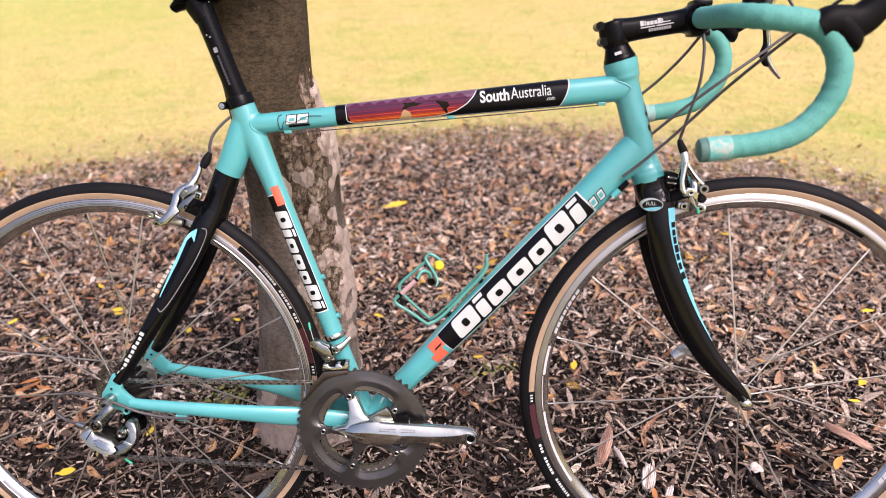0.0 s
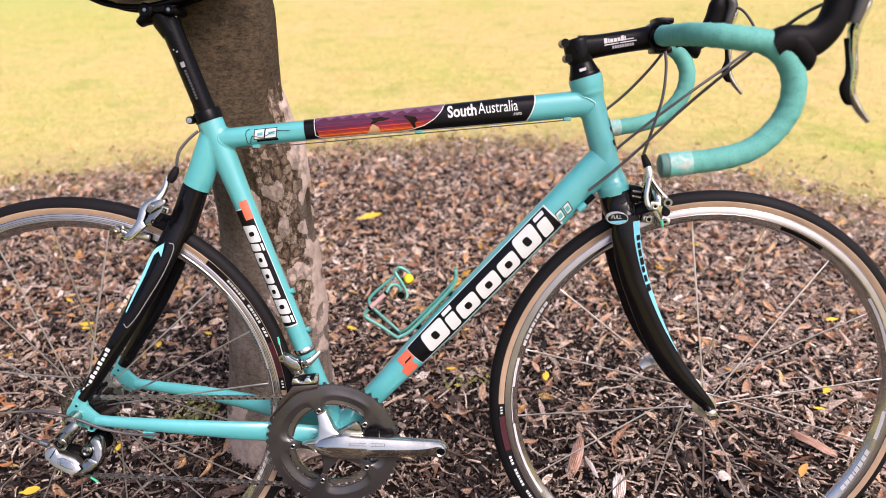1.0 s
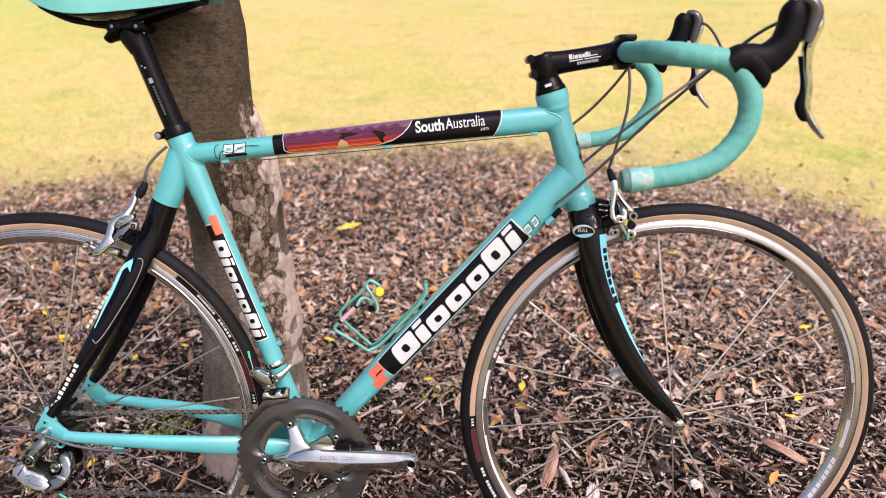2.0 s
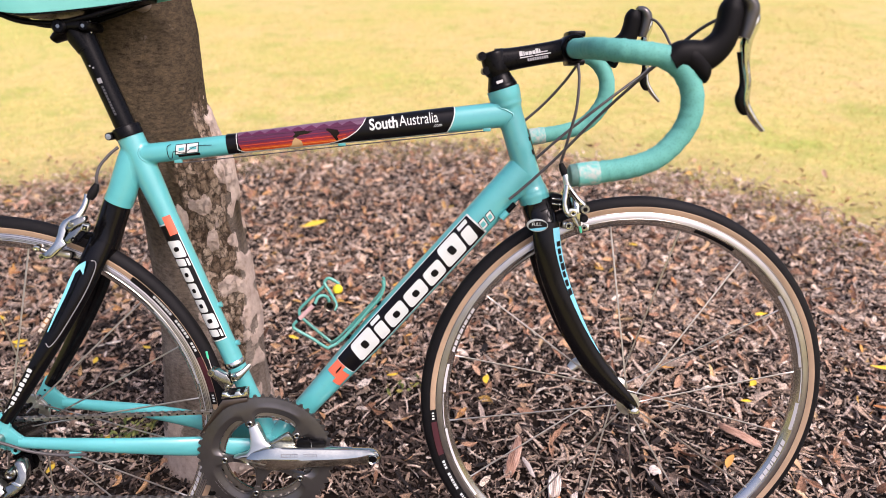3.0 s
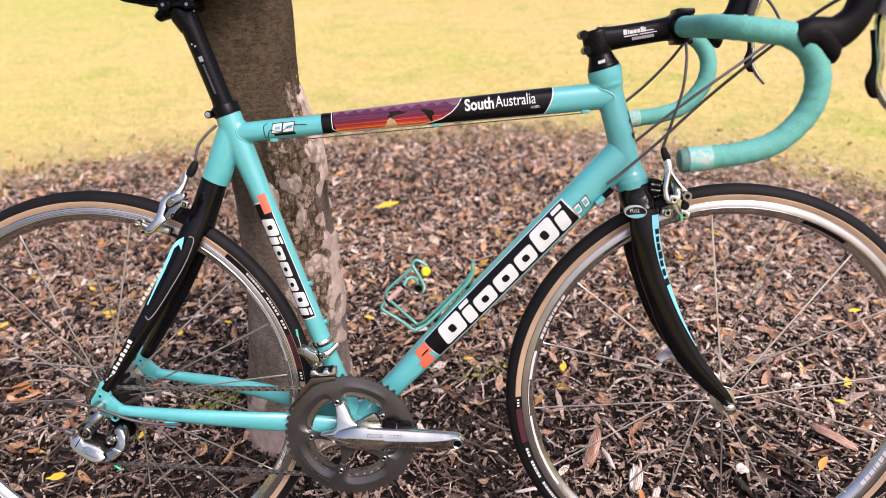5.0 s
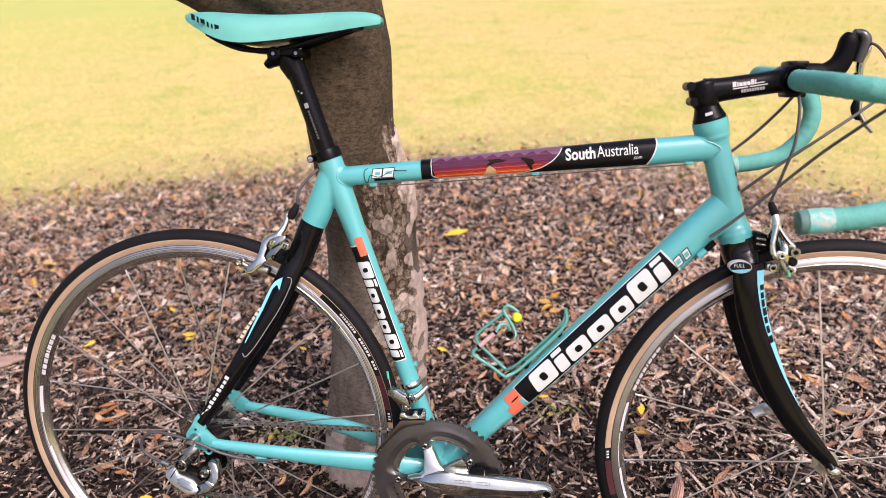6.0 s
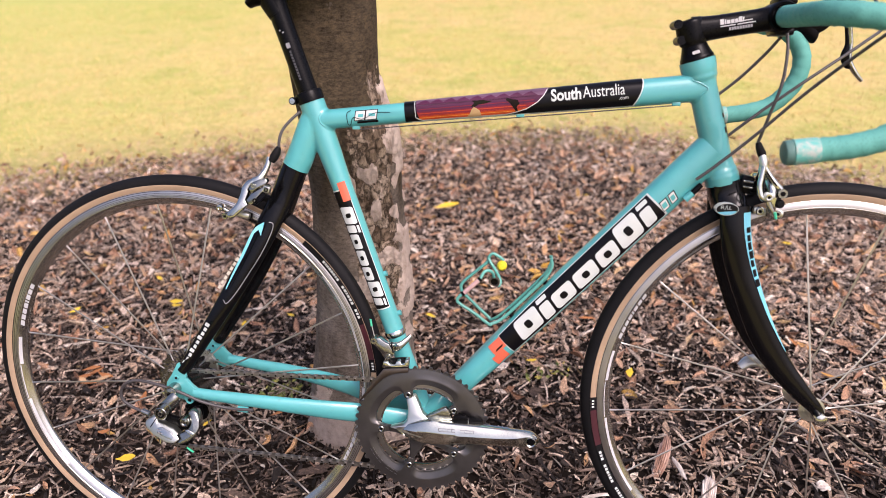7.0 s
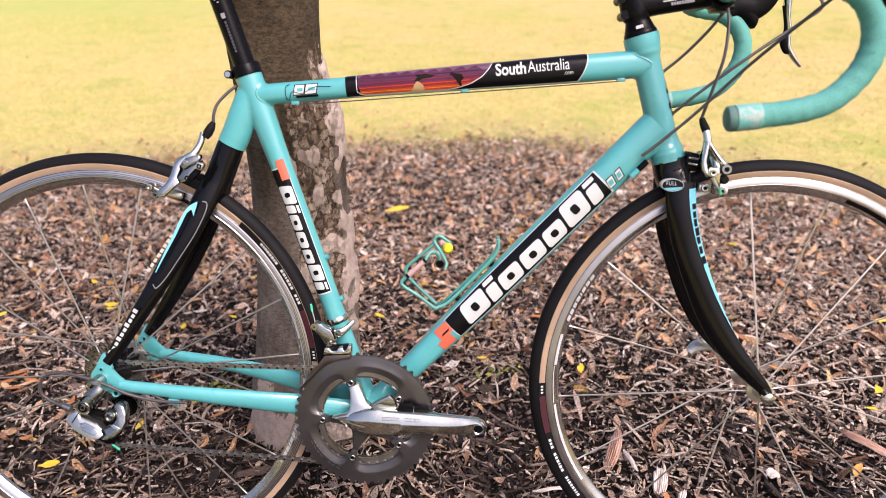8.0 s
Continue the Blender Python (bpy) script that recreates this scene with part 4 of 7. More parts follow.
# headset, spacer, stem
axis = (Vector((0.777, 0, 0.841)) - Vector((0.828, 0, 0.668))).normalized()
top_of_head = Vector((0.777, 0, 0.841))
rows = [(0.0, 0.0228), (0.004, 0.0230), (0.006, 0.0215), (0.016, 0.0180), (0.020, 0.0170), (0.0205, 0.0165), (0.030, 0.0165)]
headset = part("headset_cover", tube([tuple(top_of_head + axis * s) for s, r in rows], [r for s, r in rows], 32), BLACK, bike, "black headset cover and spacer")
rows = spline([(*(top_of_head + axis * 0.022), 0.0178, 0.0178), (*(top_of_head + axis * 0.030), 0.0190, 0.0200), (*(top_of_head + axis * 0.048), 0.0190, 0.0195), (*(top_of_head + axis * 0.054), 0.0180, 0.0178), (*(top_of_head + axis * 0.0565), 0.0150, 0.0150)], 5)
bars = slab([(0.7655, 0.8470), (0.7750, 0.8500), (0.7738, 0.8540), (0.7643, 0.8510)], -0.0225, -0.0221)
part("label", bars, PALEGREY, headset, "small pale label as a bar")
stem = part("stem", tube([p[:3] for p in rows], [p[3:] for p in rows], 28), BLACK, bike, "black stem with pale print")
BAR = Vector((0.8805, 0, 0.8965))
ext = spline([(0.768, 0, 0.880, 0.0165, 0.0190), (0.79, 0, 0.8832, 0.0165, 0.0165), (0.82, 0, 0.8876, 0.0160, 0.0158), (0.85, 0, 0.892, 0.0165, 0.0158), (0.866, 0, 0.8945, 0.021, 0.0165), (0.876, 0, 0.896, 0.0215, 0.016)], 5)
part("stem_extension", tube([p[:3] for p in ext], [p[3:] for p in ext], 24, power=2.5), BLACK, stem)
part("bar_clamp", turned(tuple(BAR), [(0.0155, -0.0215), (0.0185, -0.0225), (0.0205, -0.0195), (0.0205, 0.0195), (0.0185, 0.0225), (0.0155, 0.0215)], 36), BLACK, stem)
for dz in (0.016, -0.016):
    part("clamp_lug", block((0.026, 0.036, 0.009), 0.003, Matrix.Translation((BAR.x + 0.004, 0, BAR.z + dz * 1.25))), BLACK, stem)
for s in (0.033, 0.055):
    p = top_of_head + axis * s + Vector((-0.0165, 0, -0.006))
    part("steerer_bolt", rod(p + Vector((0, -0.014, 0)), p + Vector((0, 0.014, 0)), 0.0062, 16), BLACK, stem)

# handlebar: rolled a little, its left side riding higher
BAR_ROLL = Matrix.Translation(BAR) @ pose(0, 0, 0, 2.8, 0, -1.3) @ Matrix.Translation(-BAR)
handlebar = part("handlebar", rod(BAR_ROLL @ (BAR + Vector((0, -0.034, 0))), BAR_ROLL @ (BAR + Vector((0, 0.034, 0))), 0.0140, 28), BLACK, bike, "black drop handlebar wrapped in green tape")
PLUG = worn("scuffed_plug", (0.10, 0.22, 0.19), 0.6, vary=0.4, dirty=0.5)
scuff = Mat("scuffed_tape", (0.115, 0.44, 0.385), 0.65)
scuff.colour(scuff.ramp(scuff.noise(70, 6, 0.7), [(0.44, (0.115, 0.42, 0.365)), (0.60, (0.42, 0.44, 0.40))]))
SCUFF = scuff.m
GRIP = [(0.8805, 0.031, 0.8965), (0.8805, 0.07, 0.8965), (0.881, 0.12, 0.8965), (0.885, 0.158, 0.8958), (0.900, 0.186, 0.8935), (0.925, 0.199, 0.8900), (0.950, 0.202, 0.8855), (0.973, 0.203, 0.8710), (0.988, 0.203, 0.845), (0.989, 0.203, 0.815), (0.977, 0.203, 0.788), (0.950, 0.203, 0.762), (0.914, 0.202, 0.7500), (0.880, 0.201, 0.7450), (0.848, 0.200, 0.7415)]
for side in (-1, 1):
    rows = spline(GRIP, 10)
    pts = [BAR_ROLL @ Vector((x, side * y, z)) for x, y, z in rows]
    bm = bmesh.new()
    # wound tape: each turn laps the last by a fraction of a millimetre
    run, radii, last = 0.0, [], pts[0]
    fine = []
    for a, b in zip(pts, pts[1:]):
        k = max(1, int((b - a).length / 0.0022))
        fine += [a.lerp(b, j / k) for j in range(k)]
    fine.append(pts[-1])
    for p in fine:
        run += (p - last).length
        last = p
        radii.append(run)
    runs, wide = radii, 24
    bm = tube([tuple(p) for p in fine], 0.0142, wide, ref=(0.2, 0.3, 1))
    bm.verts.ensure_lookup_table()
    for i, p in enumerate(fine):
        for k in range(wide):
            v = bm.verts[i * wide + k]
            turn = (runs[i] / 0.0165 + side * k / wide) % 1.0
            v.co = p + (v.co - p) * (1 - 0.022 + 0.060 * turn ** 3 + 0.03 * noise.noise(v.co * 50))
    part("bar_tape", bm, TAPE, handlebar, "celeste green wound bar tape")
    e = pts[-1]
    d = (pts[-1] - pts[-2]).normalized()
    part("bar_plug", tube([tuple(e - d * 0.002), tuple(e + d * 0.002), tuple(e + d * 0.006), tuple(e + d * 0.008)], [0.0148, 0.0150, 0.0142, 0.0110], 20), PLUG, handlebar, "scuffed grey end plug")
    part("finishing_tape", tube([tuple(e - d * 0.030), tuple(e - d * 0.026), tuple(e - d * 0.003)], [0.0148, 0.0153, 0.0153], 20), SCUFF, handlebar, "tape end scuffed down to white")

    def at(x, y, z):
        return tuple(BAR_ROLL @ Vector((x, side * y, z + (0.003 if side < 0 else 0.012))))

    rows = spline([(0.958, 0.2025, 0.876, 0.0165, 0.0155), (0.970, 0.2025, 0.8830, 0.0170, 0.0175), (0.9835, 0.202, 0.8825, 0.0165, 0.0190), (0.9975, 0.202, 0.8815, 0.0155, 0.0195), (1.0105, 0.2015, 0.888, 0.0150, 0.0182), (1.022, 0.201, 0.901, 0.0150, 0.0162), (1.0275, 0.2, 0.9195, 0.0150, 0.0145), (1.030, 0.199, 0.936, 0.0145, 0.0140), (1.034, 0.199, 0.9455, 0.0110, 0.0100)], 6)
    hood = part("brake_hood", tube([at(*p[:3]) for p in rows], [p[3:] for p in rows], 24, power=2.3), HOOD, bike, "black rubber brake lever hood")
    rows = spline([(0.966, 0.203, 0.888, 0.012, 0.010), (0.980, 0.203, 0.882, 0.0165, 0.0170), (0.992, 0.203, 0.872, 0.0162, 0.0165), (0.998, 0.203, 0.862, 0.0152, 0.0125), (1.001, 0.203, 0.855, 0.0120, 0.0075), (1.0025, 0.203, 0.850, 0.006, 0.002)], 6)
    part("hood_skirt", tube([at(*p[:3]) for p in rows], [p[3:] for p in rows], 20), HOOD, hood)
    rows = spline([(1.056, 0.199, 0.936, 0.010, 0.006), (1.0575, 0.199, 0.920, 0.011, 0.0080), (1.0525, 0.199, 0.899, 0.009, 0.0070), (1.0535, 0.198, 0.874, 0.0075, 0.0050), (1.0588, 0.198, 0.848, 0.0065, 0.0046), (1.0603, 0.197, 0.824, 0.006, 0.0044), (1.071, 0.197, 0.805, 0.006, 0.0038), (1.085, 0.197, 0.7893, 0.0045, 0.0025)], 6)
    cap = spline([(1.036, 0.199, 0.949, 0.008, 0.005), (1.047, 0.199, 0.945, 0.0135, 0.0085), (1.0530, 0.199, 0.934, 0.0135, 0.0105), (1.0510, 0.199, 0.917, 0.0125, 0.0100), (1.0470, 0.199, 0.902, 0.0110, 0.0085)], 6)
    part("lever_cap", tube([at(*p[:3]) for p in cap], [p[3:] for p in cap], 18), RING, hood, "dark grey lever cap")
    part("brake_lever", tube([at(*p[:3]) for p in rows], [p[3:] for p in rows], 16), ALLOY, hood, "bright alloy brake lever")
    rows = spline([(1.0470, 0.196, 0.886, 0.004, 0.004), (1.0520, 0.196, 0.861, 0.003, 0.0034), (1.0550, 0.196, 0.845, 0.0035, 0.0050), (1.0545, 0.196, 0.830, 0.005, 0.0085), (1.0585, 0.196, 0.816, 0.004, 0.0065), (1.0640, 0.196, 0.811, 0.003, 0.003)], 6)
    part("shift_paddle", tube([at(*p[:3]) for p in rows], [p[3:] for p in rows], 14), BLACK, hood, "black shift paddle")

# seat post, clamp and saddle
post_d = (Vector((0.2175, 0, 0.786)) - Vector((0.3885, 0, 0.27))).normalized()
foot = Vector((0.2175, 0, 0.786))
seat_post = part("seat_post", tube([tuple(foot - post_d * 0.05), tuple(foot + post_d * 0.10), tuple(foot + post_d * 0.135), tuple(foot + post_d * 0.150)], [0.0150, 0.0150, 0.0155, 0.0160], 28), BLACK, bike, "black seat post with grey print")
rows = [(-0.004, 0.0195), (-0.003, 0.0205), (0.010, 0.0205), (0.012, 0.0195), (0.0125, 0.016)]
clamp = part("seat_clamp", tube([tuple(foot + post_d * s) for s, r in rows], [r for s, r in rows], 32), BLACK, bike, "black seat clamp collar")
b = foot + post_d * 0.002 + Vector((-0.024, 0, -0.004))
part("clamp_bolt", rod(b + Vector((0, -0.013, 0)), b + Vector((0, 0.012, 0)), 0.0058, 16), BLACK, clamp)
part("bolt_head", rod(b + Vector((0, -0.0150, 0)), b + Vector((0, -0.0125, 0)), 0.0042, 14), ALLOY, clamp, "bright bolt head")
hd = foot + post_d * 0.152
rows = spline([(hd.x + 0.006, 0, hd.z - 0.022, 0.016, 0.016), (hd.x - 0.004, 0, hd.z - 0.004, 0.017, 0.018), (hd.x - 0.014, 0, hd.z + 0.004, 0.018, 0.014), (hd.x - 0.030, 0, hd.z - 0.002, 0.016, 0.009), (hd.x - 0.040, 0, hd.z - 0.008, 0.012, 0.006)], 6)
part("post_head", tube([p[:3] for p in rows], [p[3:] for p in rows], 20), BLACK, seat_post)
part("rail_clamp", block((0.042, 0.050, 0.010), 0.003, Matrix.Translation((hd.x, 0, hd.z + 0.010))), BLACK, seat_post)
for dx, q in ((-0.020, 0.010), (0.014, 0.007)):
    part("clamp_cheek", turned((hd.x + dx, -0.026, hd.z + 0.008), [(0.0035, 0.0), (0.004, -0.0022), (q * 0.75, -0.0022), (q, 0.0), (q, 0.05)], 22), BLACK, seat_post)
    part("cheek_bolt", rod((hd.x + dx, -0.0285, hd.z + 0.008), (hd.x + dx, -0.024, hd.z + 0.008), 0.0026, 14), SATIN, seat_post)
for dx in (-0.034, 0.012):
    part("clamp_screw", rod((hd.x + dx, -0.004, hd.z - 0.008), (hd.x + dx, -0.004, hd.z + 0.016), 0.0042, 12), ALLOY, seat_post, "bright clamp screw")


def build_saddle():
    bm = bmesh.new()
    # x, half width, top, edge (lower rim) heights: tail to nose
    rows = spline([(0.036, 0.028, 0.9985, 0.992), (0.048, 0.045, 1.000, 0.984), (0.075, 0.062, 1.000, 0.970), (0.105, 0.068, 0.998, 0.958), (0.135, 0.066, 0.996, 0.954), (0.170, 0.052, 0.995, 0.957), (0.21, 0.035, 0.996, 0.963), (0.25, 0.025, 0.998, 0.969), (0.29, 0.021, 0.998, 0.975), (0.312, 0.018, 0.995, 0.978), (0.322, 0.011, 0.990, 0.980)], 6)
    n, rings = 14, []
    for x, w, top, low in rows:
        ring = []
        for k in range(n + 1):
            a = math.pi * k / n
            c, s = math.cos(a), math.sin(a)
            ring.append(bm.verts.new((x, w * math.copysign(abs(c) ** 0.55, c), low + (top - low) * abs(s) ** 0.75)))
        under = [bm.verts.new((x, ring[k].co.y * 0.86, low + 0.004)) for k in (n, 0)]
        rings.append(ring + under)
    m = n + 3
    for a, b in zip(rings, rings[1:]):
        for k in range(m):
            bm.faces.new((a[k], a[(k + 1) % m], b[(k + 1) % m], b[k]))
    bm.faces.new(rings[0][::-1])
    bm.faces.new(rings[-1])
    return bm


saddle = part("saddle", build_saddle(), SADDLE, bike, "celeste green narrow racing saddle")
for side in (-1, 1):
    rows = spline([(0.066, side * 0.024, 0.970), (0.086, side * 0.025, 0.959), (0.116, side * 0.024, 0.948), (0.160, side * 0.022, 0.945), (0.205, side * 0.020, 0.953), (0.25, side * 0.016, 0.966), (0.29, side * 0.012, 0.979)], 6)
    part("saddle_rail", tube(rows, 0.0041, 12), BLACK, saddle, "black saddle rail")
rows = spline([(0.050, 0.040, 0.982), (0.070, 0.055, 0.9715), (0.10, 0.062, 0.9575), (0.135, 0.060, 0.9525), (0.17, 0.047, 0.9555), (0.21, 0.031, 0.9615), (0.29, 0.017, 0.9735)], 6)
shell = bmesh.new()
for a, b in zip(rows, rows[1:]):
    vs = [shell.verts.new(v) for v in ((a[0], -a[1], a[2]), (a[0], a[1], a[2]), (b[0], b[1], b[2]), (b[0], -b[1], b[2]))]
    shell.faces.new(vs)
bmesh.ops.remove_doubles(shell, verts=shell.verts, dist=1e-5)
bmesh.ops.solidify(shell, geom=list(shell.faces), thickness=0.006)
part("saddle_shell", shell, BLACK, saddle, "black plastic shell under the saddle")
saddle.location = (-0.0155, 0, -0.002)


# ---- decals ----
def laid(tube_, s0, s1, v0, v1, off=0.0008, lean=0.0, k=6, m=4):
    """A block laid on a tube, its far end sheared by lean metres along the tube."""
    bm = bmesh.new()
    grid = [[bm.verts.new(tube_.on(s0 + (s1 - s0) * i / k + lean * j / m, v0 + (v1 - v0) * j / m, off)) for j in range(m + 1)] for i in range(k + 1)]
    for i in range(k):
        for j in range(m):
            bm.faces.new((grid[i][j], grid[i][j + 1], grid[i + 1][j + 1], grid[i + 1][j]))
    return bm


# widths and heights of a bold word mark drawn as blocks: (advance, width, height share, dotted)
MARK = [(1.25, 1.15, 1.0, 0), (0.62, 0.5, 0.74, 1), (1.12, 1.0, 0.74, 0), (1.17, 1.05, 0.74, 0), (1.04, 0.92, 0.74, 0), (1.17, 1.05, 1.0, 0), (0.6, 0.5, 0.74, 1)]


def rounded(a, b, lo, hi, sh, r, n=4):
    """The outline of a sheared block with round corners, as (s, v) points."""
    sign = 1 if b > a else -1
    out = []
    for cs, cv, start in ((b - sign * r, hi - r, 0), (a + sign * r, hi - r, 90), (a + sign * r, lo + r, 180), (b - sign * r, lo + r, 270)):
        for i in range(n + 1):
            q = radians(start + 90 * i / n)
            v = cv + r * math.sin(q)
            out.append((cs + sign * r * math.cos(q) + sh * (v - lo) / (hi - lo), v))
    return out


def mark_on(tube_, s0, s1, low, high, parent, off=0.0009):
    """The word mark as plain round-cornered blocks along a tube; low and high: shares of the half height at the feet and heads of the blocks."""
    unit = (s1 - s0) / sum(m[0] for m in MARK)
    s = s0
    for adv, width, tall, dot in MARK:
        a, b = s, s + unit * width
        f = (a if s1 > s0 else b) / tube_.length
        rv = float(np.interp(f, tube_.rows[:, 0], tube_.rows[:, 2]))
        lo, hi = low * rv, high * rv
        h = hi - lo
        top = lo + h * tall
        sh = abs(unit) * 0.16 * (1 if s1 > s0 else -1)
        r = 0.17 * min(abs(b - a), h)
        block_ = part("mark_block", tube_.shape(rounded(a, b, lo, top, sh * tall, r if not dot else 0.12 * h), off), WHITE, parent, "white block of a word mark")
        if dot:
            part("mark_dot", tube_.shape(rounded(a + sh * 0.9, b + sh * 0.9, lo + h * 0.83, hi, sh * 0.2, 0.04 * h), off), WHITE, parent)
        else:
            mid = a + (b - a) * 0.5 + sh * tall * 0.5
            part("mark_slot", tube_.shape(rounded(mid - unit * 0.15, mid + unit * 0.15, lo + (top - lo) * 0.30, lo + (top - lo) * 0.70, 0.0, abs(unit) * 0.10), off + 0.0005), INK, block_)
        s += unit * adv


def rv_of(tube_, s):
    return float(np.interp(s / tube_.length, tube_.rows[:, 0], tube_.rows[:, 2]))


# down tube panel
part("panel", down_tube.patch(0.190, 0.500, lambda s: -0.74 * rv_of(down_tube, s), lambda s: 0.80 * rv_of(down_tube, s), 0.0005), INK, ob_down, "black panel")
part("panel_edge", down_tube.patch(0.1885, 0.503, lambda s: -0.78 * rv_of(down_tube, s), lambda s: 0.84 * rv_of(down_tube, s), 0.0003), WHITE, ob_down, "thin white outline")
part("panel_tail", laid(down_tube, 0.165, 0.1895, 0.0, 0.0165, 0.0009, 0.0), ORANGE, ob_down, "orange block before the panel")
part("panel_tail", laid(down_tube, 0.157, 0.182, -0.0145, 0.0, 0.0009, 0.0), ORANGE, ob_down)
part("tail_figure", laid(down_tube, 0.170, 0.184, 0.0035, 0.0060, 0.0012, 0.003), INK, ob_down, "small dark figure on the orange")
mark_on(down_tube, 0.213, 0.492, -0.60, 0.72, ob_down)
for i, (a, w) in enumerate(((0.500, 0.013), (0.516, 0.012))):
    part("model_mark", laid(down_tube, a, a + w, -0.014, 0.001, 0.0009, 0.004), INK, ob_down, "small black-edged model mark")
    part("model_mark", laid(down_tube, a + 0.0012, a + w - 0.0012, -0.0128, -0.0002, 0.0012, 0.0034), WHITE, ob_down)
    part("model_mark", laid(down_tube, a + 0.0032, a + w - 0.0020, -0.0100, -0.0032, 0.0015, 0.0016), CELESTE, ob_down)

# seat tube panel
st = lambda z: (z - 0.27) / 0.949  # noqa: E731
part("panel", seat_tube.patch(st(0.463), st(0.650), -0.0138, 0.0088, 0.0005), INK, ob_seat, "black panel")
part("panel_edge", seat_tube.patch(st(0.461), st(0.652), -0.0145, 0.0097, 0.0003), WHITE, ob_seat, "thin white outline")
part("panel_tail", laid(seat_tube, st(0.633), st(0.662), -0.002, 0.0095, 0.0010, 0.0), ORANGE, ob_seat, "orange block over the panel")
mark_on(seat_tube, st(0.627), st(0.468), -0.74, 0.46, ob_seat)

# top tube panel: a painted sunset between white outlines, then lettering on black
tt = lambda x: (x - 0.232) * 1.0037  # noqa: E731


def fr(lo):
    return lambda s: lo * rv_of(top_tube, s)


def sunset_end(v):
    """Where the sunset stops, at a height share v: a slack S-curve."""
    return tt(float(np.interp(v, (-0.84, -0.70, -0.45, 0.0, 0.5, 1.0), (0.500, 0.521, 0.540, 0.556, 0.566, 0.572))))


def banded(lo, hi, mat, label, off=0.0009, start=0.381):
    bm = bmesh.new()
    k, m = 20, 4
    rows = []
    for j in range(m + 1):
        v = lo + (hi - lo) * j / m
        e = sunset_end(v)
        s0 = tt(start) + 0.006 * max(0, -v)
        rows.append([bm.verts.new(top_tube.on(s0 + (e - s0) * i / k, v * rv_of(top_tube, s0 + (e - s0) * i / k), off)) for i in range(k + 1)])
    for a, b in zip(rows, rows[1:]):
        for i in range(k):
            bm.faces.new((a[i], a[i + 1], b[i + 1], b[i]))
    return part("sunset_band", bm, mat, ob_top, label)


part("panel", top_tube.patch(tt(0.363), tt(0.690), fr(-0.84), fr(0.97), 0.0005, 36), INK, ob_top, "black panel with a sunset picture")
part("panel_crest", top_tube.over(tt(0.363), tt(0.7035), 42, 165, 0.0009), INK, ob_top)
end = bmesh.new()
grid = []
for j in range(9):
    v = -0.84 + 1.825 * j / 8
    s1 = tt(0.689) + 0.015 * (1 - ((1 - (v + 0.84) / 1.825) ** 2))
    grid.append([end.verts.new(top_tube.on(tt(0.689) + (s1 - tt(0.689)) * i / 2, v * rv_of(top_tube, tt(0.69)), 0.0005)) for i in range(3)])
for a, b in zip(grid, grid[1:]):
    for i in range(2):
        end.faces.new((a[i], a[i + 1], b[i + 1], b[i]))
part("panel_end", end, INK, ob_top)
line = bmesh.new()
prev = None
for j in range(13):
    v = -0.84 + 1.82 * j / 12
    s1 = tt(0.689) + 0.015 * (1 - ((1 - (v + 0.84) / 1.825) ** 2))
    cur = [line.verts.new(top_tube.on(s1 + d, v * rv_of(top_tube, s1), 0.0009)) for d in (-0.0003, 0.0014)]
    if prev:
        line.faces.new((prev[0], prev[1], cur[1], cur[0]))
    prev = cur
part("panel_line", line, WHITE, ob_top, "white outline")
part("panel_line", top_tube.patch(tt(0.372), tt(0.692), fr(-0.90), fr(-0.84), 0.0007, 36, 2), WHITE, ob_top)
MAUVE, PLUM, CRIMSON, FLAME, SAND = (worn(n, c, 0.35, coat=0.05, vary=0.2, dirty=0.05, spec=0.25) for n, c in (("mauve", (0.15, 0.08, 0.125)), ("plum", (0.075, 0.014, 0.045)), ("crimson", (0.20, 0.018, 0.030)), ("flame", (0.52, 0.075, 0.015)), ("sand", (0.42, 0.28, 0.13))))
banded(-0.76, -0.34, FLAME, "orange band of the sunset")
banded(-0.34, 0.02, CRIMSON, "crimson band of the sunset")
banded(0.02, 0.52, PLUM, "plum band of the sunset")
banded(0.52, 0.97, MAUVE, "mauve sky of the sunset")
part("sunset_crest", top_tube.over(tt(0.381), sunset_end(0.97), 50, 160, 0.0014), MAUVE, ob_top)
for s in np.linspace(0.392, 0.545, 9):
    w = 0.011
    part("hill", top_tube.shape([(tt(s) - 1.2 * w, 0.50 * 0.017), (tt(s) + 1.2 * w, 0.50 * 0.017), (tt(s) + 0.3 * w, 0.84 * 0.017), (tt(s) - 0.3 * w, 0.74 * 0.017)], 0.0020), PLUM, ob_top)
part("band_line", top_tube.patch(tt(0.383), tt(0.552), fr(0.16), fr(0.22), 0.0012, 24, 1), CRIMSON, ob_top)
part("band_line", top_tube.patch(tt(0.383), tt(0.545), fr(-0.04), fr(0.0), 0.0012, 24, 1), PLUM, ob_top)
part("band_line", top_tube.patch(tt(0.383), tt(0.535), fr(-0.40), fr(-0.35), 0.0012, 24, 1), CRIMSON, ob_top)
part("band_line", top_tube.patch(tt(0.383), tt(0.540), fr(-0.20), fr(-0.15), 0.0012, 24, 1), FLAME, ob_top)
part("band_line", top_tube.patch(tt(0.383), tt(0.530), fr(-0.58), fr(-0.53), 0.0012, 24, 1), worn("amber", (0.75, 0.25, 0.04), 0.3), ob_top)
